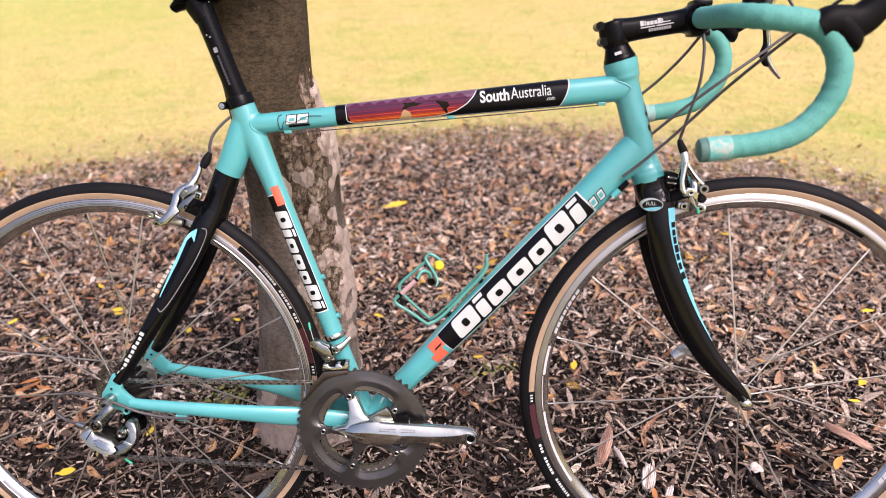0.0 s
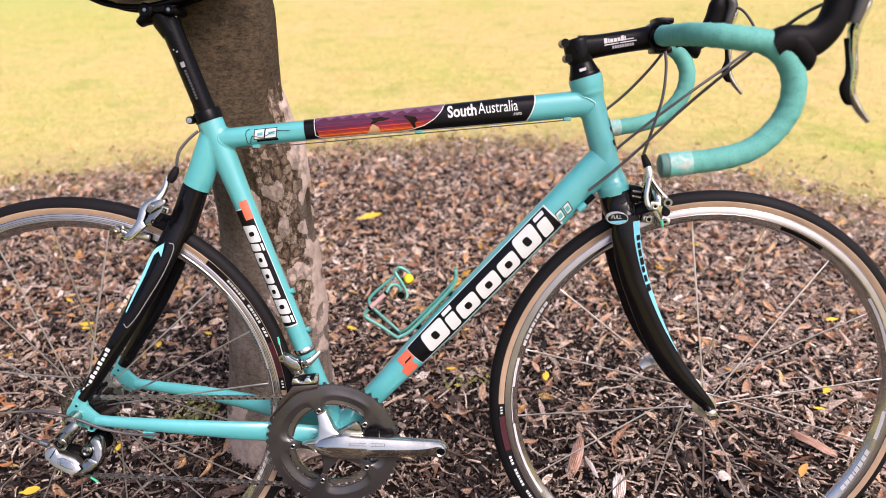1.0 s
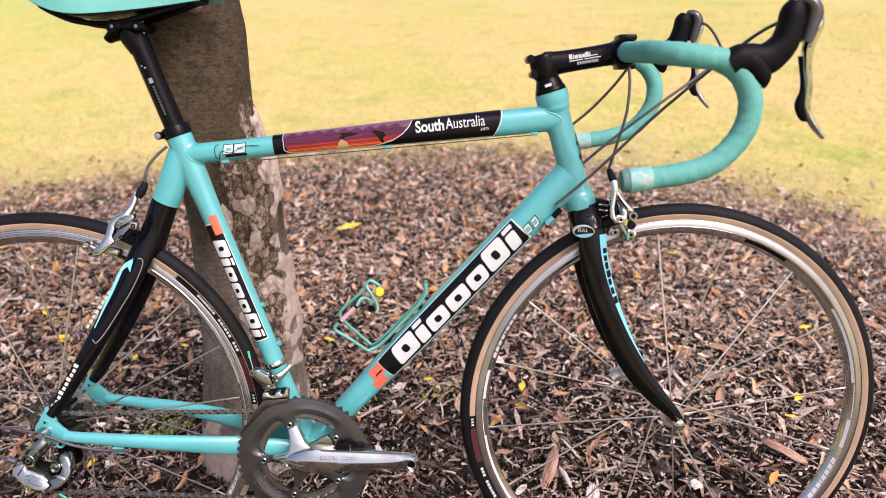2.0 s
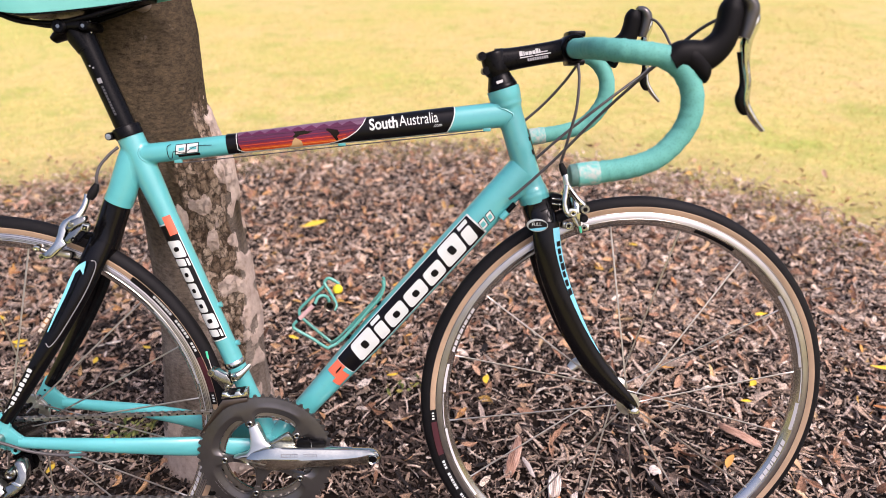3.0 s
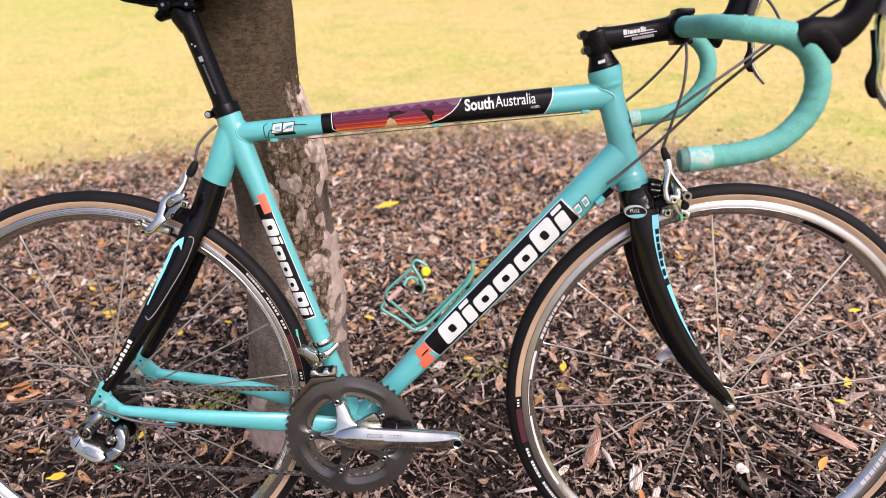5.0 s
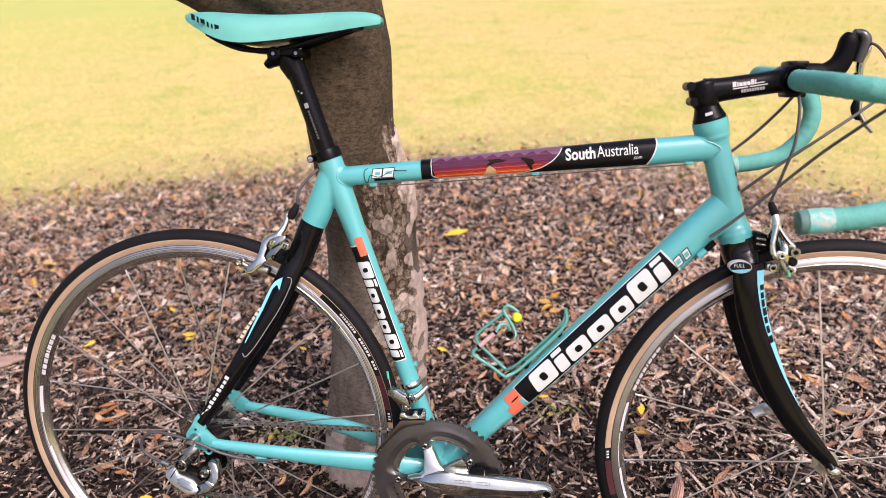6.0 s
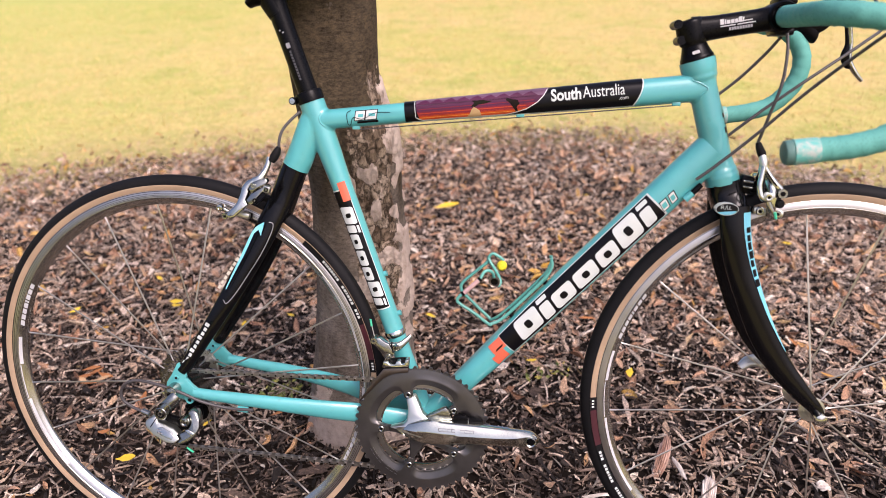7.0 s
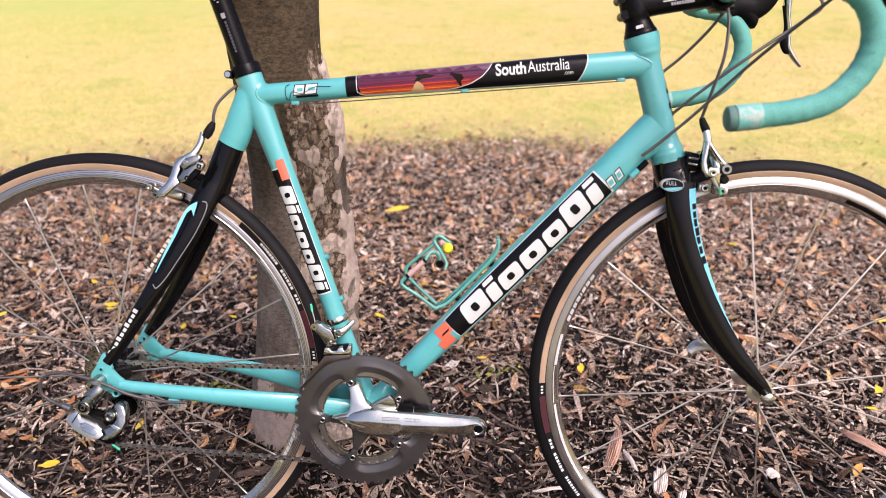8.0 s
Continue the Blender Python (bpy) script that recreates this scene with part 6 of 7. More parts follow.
for i, (a, b) in enumerate(zip(pins, pins[1:])):
    m = Matrix.Translation(((a[0] + b[0]) / 2, CY, (a[1] + b[1]) / 2)) @ Matrix.Rotation(-math.atan2(b[1] - a[1], b[0] - a[0]), 4, "Y")
    if chain is None:
        chain = placed("chain", LINKS[0], bike, m, "grimy steel chain")
        inv = m.inverted()
    else:
        placed("link", LINKS[i % 2], chain, inv @ m)

# rear derailleur
rd = part("rear_derailleur", rod((-0.006, -0.070, 0.336), (-0.006, -0.090, 0.336), 0.0100, 24), SATIN, bike, "polished alloy rear derailleur")
part("mount_bolt", turned((-0.006, -0.090, 0.336), [(0, -0.001), (0.0028, -0.001), (0.003, -0.003), (0.0072, -0.002), (0.0085, 0.002)], 20), SATIN, rd)
part("bolt_socket", turned((-0.008, -0.0935, 0.3335), [(0, 0), (0.0026, 0), (0.0027, 0.002)], 6), BLACK, rd)
rows = spline([(0.004, -0.086, 0.332, 0.0090, 0.0100), (-0.002, -0.089, 0.325, 0.0105, 0.0112), (-0.010, -0.091, 0.316, 0.0108, 0.0114), (-0.0185, -0.093, 0.306, 0.0105, 0.0110)], 5)
part("barrel_body", tube([p[:3] for p in rows], [p[3:] for p in rows], 20), SATIN, rd, "satin spring barrel")
part("barrel_band", turned((-0.0125, -0.0920, 0.3130), [(0.0108, -0.010), (0.0112, -0.009), (0.0112, 0.009), (0.0108, 0.010)], 24), SATIN, rd)
part("barrel_end", turned((-0.0189, -0.102, 0.3050), [(0.0068, 0.001), (0.0072, -0.0010), (0.0095, -0.0012), (0.0106, 0.0), (0.0110, 0.003), (0.0110, 0.018)], 28), SATIN, rd, "round dark silver spring barrel")
part("barrel_recess", rod((-0.0189, -0.1018, 0.3050), (-0.0189, -0.1000, 0.3050), 0.0072, 20), BLACK, rd)
part("barrel_pin", turned((-0.0189, -0.1030, 0.3050), [(0.0022, 0.001), (0.0024, -0.0004), (0.0040, -0.0004), (0.0044, 0.003)], 18), ALLOY, rd)
part("hanger_ring", turned((0.017, -0.0745, 0.317), [(0.0030, 0.004), (0.0034, -0.0010), (0.0058, -0.0016), (0.0066, 0.0), (0.0066, 0.005)], 22), CELESTE, bike, "celeste eyelet of the dropout")
part("ring_core", rod((0.017, -0.0742, 0.317), (0.017, -0.0700, 0.317), 0.0032, 16), BLACK, rd)
part("back_plate", slab([(-0.040, 0.300), (-0.028, 0.300), (0.004, 0.290), (0.026, 0.284), (0.022, 0.272), (-0.012, 0.280)], -0.088, -0.080, 0.002), BLACK, rd, "black inner link")
part("link_plate", tilted(slab([(-0.0505, 0.2867), (-0.0412, 0.2940), (-0.0320, 0.2950), (-0.0287, 0.2865), (-0.0174, 0.2836), (-0.0019, 0.2778), (0.0064, 0.2716), (0.0105, 0.2645), (0.0018, 0.2577), (-0.0117, 0.2586), (-0.0357, 0.2691), (-0.0494, 0.2800)], -0.1010, -0.086, 0.0030), 0.276, 0.5), BRIGHT, rd, "polished parallelogram plate")
part("plate_seam", tilted(slab([(-0.0405, 0.2800), (-0.0320, 0.2935), (-0.0308, 0.2930), (-0.0393, 0.2790)], -0.1014, -0.1000), 0.276, 0.5), BLACK, rd)
part("plate_relief", tilted(slab([(-0.0290, 0.2790), (-0.0200, 0.2805), (-0.0060, 0.2745), (0.0020, 0.2690), (-0.0020, 0.2635), (-0.0130, 0.2660), (-0.0270, 0.2720)], -0.1020, -0.1000, 0.0006), 0.276, 0.5), ALLOY, rd, "raised polished field with faint print")
part("lower_knuckle", tilted(slab([(0.0075, 0.2711), (0.0120, 0.2735), (0.0201, 0.2765), (0.0250, 0.2825), (0.0262, 0.2890), (0.0240, 0.2975), (0.0193, 0.3045), (0.0270, 0.3084), (0.0355, 0.3047), (0.0404, 0.2940), (0.0410, 0.2823), (0.0362, 0.2714), (0.0263, 0.2614), (0.0147, 0.2563), (0.0040, 0.2571), (0.0112, 0.2642)], -0.1005, -0.084, 0.0032), 0.28, 0.35), SATIN, rd, "rounded silver knuckle")
part("knuckle_boss", turned((0.0175, -0.0985, 0.2900), [(0.0, -0.0010), (0.0026, -0.0010), (0.0030, 0.0002), (0.0052, -0.0012), (0.0074, -0.0006), (0.0080, 0.002), (0.0080, 0.012)], 24), SATIN, rd, "dark silver pulley boss")
part("knuckle_rib", tilted(slab([(0.0185, 0.2785), (0.0300, 0.2700), (0.0345, 0.2745), (0.0240, 0.2800)], -0.1018, -0.1000, 0.0008), 0.28, 0.35), ALLOY, rd)
part("knuckle_groove", tilted(slab([(0.0055, 0.2705), (0.0112, 0.2642), (0.0120, 0.2650), (0.0068, 0.2715)], -0.1012, -0.0990), 0.28, 0.35), BLACK, rd)
for k, (px, pz, l) in enumerate(((-0.0285, 0.2765, 0.020), (-0.0255, 0.2722, 0.016))):
    bars_at((px, -0.1024 + 0.5 * (pz - 0.276), pz), (0.93, 0, -0.36), (0.36, 0, 0.93), [(0.0042 * i, 0.0032, 0, 0.0026) for i in range(int(l / 0.0042))], GREY, rd, "faint etched maker's print as bars")
part("fix_bolt", rod((0.009, -0.094, 0.288), (0.009, -0.086, 0.288), 0.0060, 16), BLACK, rd)
cage = slab([(PUL_U[0] - 0.010, PUL_U[1] + 0.012), (PUL_U[0] + 0.010, PUL_U[1] + 0.012), (PUL_U[0] + 0.011, PUL_U[1] - 0.008), (PUL_L[0] + 0.010, PUL_L[1] - 0.008), (PUL_L[0] - 0.006, PUL_L[1] - 0.010), (PUL_L[0] - 0.012, PUL_L[1] + 0.004)], CY - 0.009, CY - 0.0065, 0.0008)
part("pulley_cage", cage, BLACK, rd, "black pulley cage")
for p in (PUL_U, PUL_L):
    part("pulley", toothed((p[0], 0, p[1]), CY - 0.002, CY + 0.002, 11, 0.0195, 0.0235, 0.004), BLACK, rd, "black jockey wheel")
    part("pulley_bolt", rod((p[0], CY - 0.012, p[1]), (p[0], CY + 0.006, p[1]), 0.005, 16), ALLOY, rd)
part("adjust_screw", rod((-0.026, -0.093, 0.264), (-0.028, -0.095, 0.249), 0.0026, 12), ALLOY, rd)
part("adjust_screw", rod((-0.034, -0.090, 0.268), (-0.036, -0.092, 0.255), 0.0026, 12), SATIN, rd)
part("barrel_adjuster", rod((-0.046, -0.088, 0.296), (-0.058, -0.087, 0.300), 0.0048, 14), SATIN, rd, "knurled cable adjuster")
part("cable_tip", rod((0.010, -0.085, 0.238), (0.022, -0.088, 0.232), 0.0016, 8), worn("green_tip", (0.05, 0.55, 0.30), 0.4), rd, "green cable end cap")

# front derailleur
fd_ = part("front_derailleur", tube([tuple(seat_tube.a + seat_tube.d * s) for s in (0.150, 0.1525, 0.1575, 0.160)], [0.0158, 0.0172, 0.0172, 0.0158], 28), ALLOY, bike, "bright alloy front derailleur on a band clamp")
part("derailleur_body", slab([(0.309, 0.416), (0.313, 0.423), (0.323, 0.422), (0.330, 0.416), (0.337, 0.413), (0.342, 0.404), (0.346, 0.396), (0.338, 0.386), (0.328, 0.389), (0.320, 0.402), (0.314, 0.408)], -0.042, -0.028, 0.0028), SATIN, fd_, "bright derailleur body")
rows = spline([(0.336, -0.034, 0.406, 0.005, 0.0070), (0.347, -0.032, 0.405, 0.005, 0.0072), (0.357, -0.027, 0.410, 0.004, 0.0050), (0.368, -0.018, 0.419, 0.002, 0.0032)], 5)
part("clamp_link", tube([p[:3] for p in rows], [p[3:] for p in rows], 14, power=3), SATIN, fd_, "bright link to the clamp")
part("body_groove", slab([(0.3395, 0.4150), (0.3415, 0.4150), (0.3445, 0.3990), (0.3425, 0.3985)], -0.0425, -0.036), BLACK, fd_)
for x, z, q in ((0.3135, 0.418, 0.0050), (0.347, 0.4075, 0.0036), (0.3365, 0.392, 0.0036)):
    part("pivot", turned((x, -0.0440, z), [(0.0018, 0.001), (0.0020, -0.0008), (q, -0.0008), (q + 0.0006, 0.001), (q + 0.0006, 0.016)], 16), SATIN, fd_)
part("cage_yoke", slab([(0.327, 0.376), (0.329, 0.387), (0.336, 0.386), (0.339, 0.382), (0.347, 0.382), (0.350, 0.388), (0.356, 0.388), (0.358, 0.383), (0.362, 0.384), (0.364, 0.391), (0.369, 0.391), (0.369, 0.376), (0.350, 0.372)], -0.050, -0.036, 0.0012), ALLOY, fd_, "bright cage yoke")
part("yoke_back", slab([(0.330, 0.386), (0.366, 0.390), (0.366, 0.380), (0.332, 0.378)], -0.038, -0.034), BLACK, fd_)
part("cage_plate", slab([(0.289, 0.3205), (0.2915, 0.3195), (0.306, 0.3360), (0.320, 0.3515), (0.334, 0.3640), (0.350, 0.3695), (0.3685, 0.3720), (0.3685, 0.3785), (0.350, 0.3775), (0.330, 0.3760), (0.316, 0.3580), (0.302, 0.3385)], -0.0545, -0.0525, 0.0006), worn("dull_plate", (0.15, 0.125, 0.11), 0.36, metal=1.0), fd_, "dull bronze-grey cage plate")
part("inner_cage_plate", slab([(0.364, 0.378), (0.366, 0.366), (0.336, 0.352), (0.318, 0.340), (0.308, 0.336), (0.318, 0.352), (0.332, 0.364)], -0.034, -0.0325, 0.0004), worn("dull_plate", (0.13, 0.115, 0.10), 0.45, metal=0.9), fd_)
part("cable", rod((0.3135, -0.036, 0.420), (0.3085, -0.034, 0.441), 0.0007, 6), SPOKE, fd_)
part("cable_tip", rod((0.3085, -0.034, 0.439), (0.3068, -0.033, 0.450), 0.0017, 8), worn("green_tip", (0.05, 0.55, 0.30), 0.4), fd_, "green cable end cap")


# ---- brakes ----
def arch(x0, x1, pts, w=0.006, t=0.0055):
    """A caliper arm: points (y, z), leaning from x0 to x1."""
    rows = spline([(x0 + (x1 - x0) * i / (len(pts) - 1), y, z, *(q or [w, t])) for i, (y, z, *q) in enumerate(pts)], 6)
    return tube([p[:3] for p in rows], [p[3:5] for p in rows], 14, ref=(1, 0, 0))


fb = part("front_brake", rod((0.850, 0, 0.663), (0.898, 0, 0.660), 0.0075, 20), BLACK, bike, "polished alloy front brake caliper")
part("caliper_arm", arch(0.880, 0.889, [(0.006, 0.663, 0.0075, 0.008), (-0.020, 0.676, 0.0075, 0.0085), (-0.036, 0.662, 0.0070, 0.0080), (-0.036, 0.640, 0.0065, 0.0065), (-0.027, 0.627, 0.0060, 0.0055)]), ALLOY, fb, "polished caliper arm")
part("caliper_arm", arch(0.872, 0.886, [(-0.030, 0.700, 0.0060, 0.0050), (-0.024, 0.684, 0.0080, 0.0070), (0.000, 0.672, 0.0075, 0.008), (0.026, 0.672, 0.0075, 0.008), (0.037, 0.652, 0.0065, 0.0065), (0.028, 0.627, 0.0060, 0.0055)]), ALLOY, fb, "polished caliper arm")
def swept(rows, k=4, n=14):
    """A rounded bar through rows of (x, y, z, half width across, half width in plane)."""
    rows = spline(rows, k)
    return tube([p[:3] for p in rows], [p[3:] for p in rows], n, power=2.6)


part("cable_adjuster", swept([(0.8671, -0.0340, 0.7134, 0.0044, 0.0044), (0.8686, -0.0360, 0.7055, 0.0052, 0.0052), (0.8694, -0.0380, 0.6977, 0.0046, 0.0046), (0.8695, -0.0390, 0.6929, 0.0036, 0.0036)], 4, 14), BRIGHT, fb, "knurled cable adjuster")
part("cable_arm", swept([(0.8688, -0.0400, 0.6979, 0.0040, 0.0034), (0.8670, -0.0415, 0.6843, 0.0042, 0.0036), (0.8651, -0.0430, 0.6707, 0.0044, 0.0038), (0.8674, -0.0440, 0.6577, 0.0046, 0.0044), (0.8731, -0.0450, 0.6521, 0.0046, 0.0044)], 4, 14), ALLOY, fb, "slim arm to the cable anchor")
part("caliper_strut", swept([(0.8711, -0.0380, 0.6960, 0.0040, 0.0036), (0.8775, -0.0380, 0.6854, 0.0044, 0.0042), (0.8856, -0.0380, 0.6747, 0.0046, 0.0048), (0.8938, -0.0370, 0.6655, 0.0050, 0.0056), (0.8970, -0.0360, 0.6595, 0.0050, 0.0050)], 4, 14), ALLOY, fb, "slim strut of the caliper")
part("strut_groove", swept([(0.8726, -0.0425, 0.6909, 0.0006, 0.0010), (0.8813, -0.0430, 0.6788, 0.0006, 0.0012), (0.8883, -0.0432, 0.6706, 0.0006, 0.0010)], 4, 8), BLACK, fb)
part("strut_face", swept([(0.8702, -0.0426, 0.6850, 0.0010, 0.0018), (0.8694, -0.0440, 0.6720, 0.0010, 0.0022), (0.8708, -0.0452, 0.6610, 0.0010, 0.0018)], 4, 8), BLACK, fb)
part("pivot_nut", rod((0.8965, -0.0465, 0.6602), (0.8965, -0.030, 0.6602), 0.0066, 20), SATIN, fb, "round pivot nut")
part("nut_recess", rod((0.8965, -0.0470, 0.6602), (0.8965, -0.0460, 0.6602), 0.0034, 16), BLACK, fb)
for k in range(3):
    part("nut_groove", turned((0.8965, -0.0440 + 0.0035 * k, 0.6602), [(0.0050, 0.0), (0.0069, 0.0004), (0.0069, 0.0010), (0.0050, 0.0014)], 20), BLACK, fb)
part("anchor_plate", block((0.0125, 0.006, 0.0125), 0.0018, pose(0.8767, -0.0475, 0.6559, 0, 12, 0)), BRIGHT, fb, "square anchor plate")
part("anchor_bolt", turned((0.8767, -0.0515, 0.6559), [(0.0020, 0.0012), (0.0022, -0.0006), (0.0040, -0.0008), (0.0046, 0.0004), (0.0046, 0.004)], 18), ALLOY, fb, "round anchor bolt")
part("bolt_socket", rod((0.8767, -0.0512, 0.6559), (0.8767, -0.0500, 0.6559), 0.0022, 6), BLACK, fb)
part("cable_pinch", swept([(0.8767, -0.0470, 0.6491, 0.0016, 0.0036), (0.8813, -0.0470, 0.6417, 0.0014, 0.0032), (0.8859, -0.0470, 0.6342, 0.0012, 0.0020), (0.8888, -0.0470, 0.6284, 0.0010, 0.0012)], 4, 14), SATIN, fb)
part("spring_cap", turned((0.8961, -0.043, 0.6453), [(0.0, -0.001), (0.0040, -0.001), (0.0062, 0.001), (0.0066, 0.006), (0.0050, 0.011)], 18), RUBBER, fb, "black rubber spring cap")
for side in (-1, 1):
    part("pad_holder", block((0.043, 0.008, 0.0105), 0.003, pose(0.8884, side * 0.0200, 0.6295, 0, 9, 0)), BRIGHT, fb, "polished pad holder")
    part("brake_pad", block((0.045, 0.005, 0.009), 0.0015, pose(0.8884, side * 0.0142, 0.6295 - 0.0005, 0, 9, 0)), RUBBER, fb, "black brake pad")
    for dx, r in ((-0.0120, 0.0062), (0.0125, 0.0052)):
        x, z = 0.8884 + dx, 0.6295 - 0.16 * dx
        part("pad_bolt", turned((x, side * 0.0250, z), [(r * 0.45, -side * 0.0012), (r * 0.5, side * 0.0006), (r * 0.8, side * 0.0006), (r, -side * 0.0006), (r, -side * 0.006)], 18), ALLOY, fb, "round pad bolt")
        part("bolt_socket", rod((x, side * 0.0240, z), (x, side * 0.0246, z), r * 0.46, 6), BLACK, fb)
part("crown_nut", block((0.018, 0.022, 0.026), 0.003, pose(0.857, -0.006, 0.668, 0, 12, 0)), BLACK, fb)
for dz in (0.0, -0.008):
    part("nut_ring", tube([(0.8515, -0.0165, 0.6735 + dz), (0.8645, -0.0165, 0.6715 + dz)], 0.0022, 10), SATIN, fb)
part("cable_boot", swept([(0.8612, -0.0310, 0.7293, 0.0034, 0.0034), (0.8630, -0.0320, 0.7229, 0.0048, 0.0048), (0.8664, -0.0330, 0.7149, 0.0056, 0.0056), (0.8681, -0.0340, 0.7102, 0.0050, 0.0050)], 4, 14), RUBBER, fb, "black rubber cable boot")
part("cable_tip", rod((0.8877, -0.0490, 0.6346), (0.8900, -0.0490, 0.6255), 0.0019, 8), worn("green_tip", (0.05, 0.55, 0.30), 0.4), fb, "green cable end cap")

rb = part("rear_brake", rod((0.160, 0, 0.628), (0.100, 0, 0.640), 0.0075, 20), BLACK, bike, "polished alloy rear brake caliper")
part("caliper_arm", tilted(slab([(0.1431, 0.6720), (0.1318, 0.6704), (0.1227, 0.6662), (0.1167, 0.6586), (0.1136, 0.6466), (0.1077, 0.6329), (0.0999, 0.6251), (0.0930, 0.6190), (0.0940, 0.6120), (0.0989, 0.6094), (0.1054, 0.6129), (0.1141, 0.6207), (0.1275, 0.6319), (0.1222, 0.6380), (0.1270, 0.6500), (0.1266, 0.6543), (0.1317, 0.6619)], -0.047, -0.034, 0.0032), 0.642, 0.22), ALLOY, rb, "polished caliper arm")
part("body_plate", tilted(slab([(0.1293, 0.6553), (0.1356, 0.6663), (0.1463, 0.6704), (0.1567, 0.6720), (0.1587, 0.6670), (0.1548, 0.6619), (0.1431, 0.6569), (0.1348, 0.6510)], -0.0510, -0.040, 0.0016), 0.652, 0.25), SATIN, rb, "dark steel upper plate of the caliper")
part("body_plate", tilted(slab([(0.1257, 0.6391), (0.1329, 0.6493), (0.1429, 0.6552), (0.1538, 0.6611), (0.1568, 0.6568), (0.1492, 0.6501), (0.1416, 0.6424), (0.1381, 0.6347), (0.1301, 0.6322)], -0.0510, -0.040, 0.0016), 0.642, 0.25), SATIN, rb, "steel lower plate of the caliper")
# black slab puts the shade of the gap between the plates into colour
part("gap_shade", tilted(slab([(0.1343, 0.6505), (0.1562, 0.6623), (0.1606, 0.6554), (0.1525, 0.6435), (0.1410, 0.6324), (0.1359, 0.6333), (0.1422, 0.6436), (0.1518, 0.6538)], -0.0480, -0.038), 0.645, 0.25), BLACK, rb)
part("arm_bridge", arch(0.120, 0.124, [(0.006, 0.640, 0.008, 0.008), (-0.014, 0.656, 0.010, 0.009), (-0.034, 0.652, 0.010, 0.009)]), ALLOY, rb)
part("caliper_arm", arch(0.124, 0.090, [(-0.026, 0.656, 0.005, 0.004), (-0.014, 0.656, 0.008, 0.007), (0.004, 0.648, 0.008, 0.008), (0.028, 0.648, 0.008, 0.008), (0.037, 0.630, 0.007, 0.0065), (0.027, 0.606, 0.006, 0.0055)]), ALLOY, rb, "polished caliper arm")
part("cable_arm", swept([(0.1578, -0.0300, 0.7024, 0.0036, 0.0036), (0.1556, -0.0320, 0.6908, 0.0040, 0.0042), (0.1509, -0.0360, 0.6795, 0.0044, 0.0046), (0.1452, -0.0410, 0.6710, 0.0048, 0.0052), (0.1365, -0.0420, 0.6661, 0.0050, 0.0060)], 4, 14), ALLOY, rb, "slim polished arm to the cable anchor")
part("arm_screw", turned((0.1376, -0.0500, 0.6610), [(0.0014, 0.001), (0.0016, -0.0012), (0.0034, -0.0012), (0.0038, 0.001), (0.0038, 0.006)], 16), ALLOY, rb, "bright screw")
part("pivot_screw", turned((0.1394, -0.0520, 0.6385), [(0.0016, 0.001), (0.0018, -0.0008), (0.0036, -0.0008), (0.0042, 0.001), (0.0042, 0.008)], 16), BLACK, rb, "black pivot screw")
part("anchor_bolt", block((0.0105, 0.009, 0.0105), 0.0015, pose(0.1574, -0.0460, 0.6555, 0, 18, 0)), BRIGHT, rb, "square anchor bolt")
part("bolt_inset", block((0.0060, 0.001, 0.0066), 0.0, pose(0.1574, -0.0508, 0.6555, 0, 18, 0)), BLACK, rb)
part("bolt_core", block((0.0026, 0.0012, 0.0034), 0.0, pose(0.1574, -0.0511, 0.6555, 0, 18, 0)), ALLOY, rb)
for side in (-1, 1):
    part("pad_holder", block((0.040, 0.008, 0.0105), 0.003, pose(0.0982, side * 0.0205, 0.6126, 0, 14, 0)), BRIGHT, rb, "polished pad holder")
    part("brake_pad", block((0.042, 0.005, 0.009), 0.0015, pose(0.0982, side * 0.0148, 0.6126, 0, 14, 0)), RUBBER, rb, "black brake pad")
    part("pad_bolt", turned((0.0896, side * 0.0500, 0.6139), [(0.0022, -side * 0.0012), (0.0024, side * 0.0006), (0.0042, side * 0.0006), (0.0050, -side * 0.0008), (0.0050, -side * 0.026)], 18), ALLOY, rb, "round pad bolt")
    part("pad_nub", turned((0.0739, side * 0.031, 0.6228), [(0.0, side * 0.0002), (0.0022, side * 0.0002), (0.0026, side * 0.0016), (0.0044, side * 0.0012), (0.0058, -side * 0.0010), (0.0060, -side * 0.006), (0.0046, -side * 0.012)], 20), ALLOY, rb, "round polished knob")
    part("nub_bar", rod((0.0739, side * 0.026, 0.6228), (0.0896, side * 0.026, 0.6139), 0.0038, 12), ALLOY, rb)
part("cable_boot", tube([(0.1735, -0.028, 0.7170), (0.1700, -0.029, 0.7100), (0.1655, -0.030, 0.7020), (0.1610, -0.031, 0.6955)], [0.0034, 0.0060, 0.0068, 0.0052], 14), RUBBER, rb, "black rubber cable boot")


# ---- cables ----
def cable(pts, r=0.0022, mat=CABLE, label="dark grey cable housing"):
    return part("cable_housing", tube(spline(pts, 8), r, 10, ref=(0.3, 0.9, 0.2)), mat, bike, label)


cable([(0.884, -0.028, 0.874), (0.885, -0.034, 0.850), (0.880, -0.042, 0.810), (0.870, -0.038, 0.768), (0.8605, -0.031, 0.728)])
cable([(0.895, 0.020, 0.874), (0.877, 0.030, 0.848), (0.846, 0.034, 0.815), (0.811, 0.030, 0.787), (0.785, 0.024, 0.768)])
cable([(1.040, -0.186, 0.928), (1.010, -0.165, 0.912), (0.985, -0.13, 0.885), (0.950, -0.09, 0.845), (0.905, -0.055, 0.795), (0.850, -0.035, 0.735), (0.805, -0.030, 0.694), (0.783, -0.028, 0.676)])
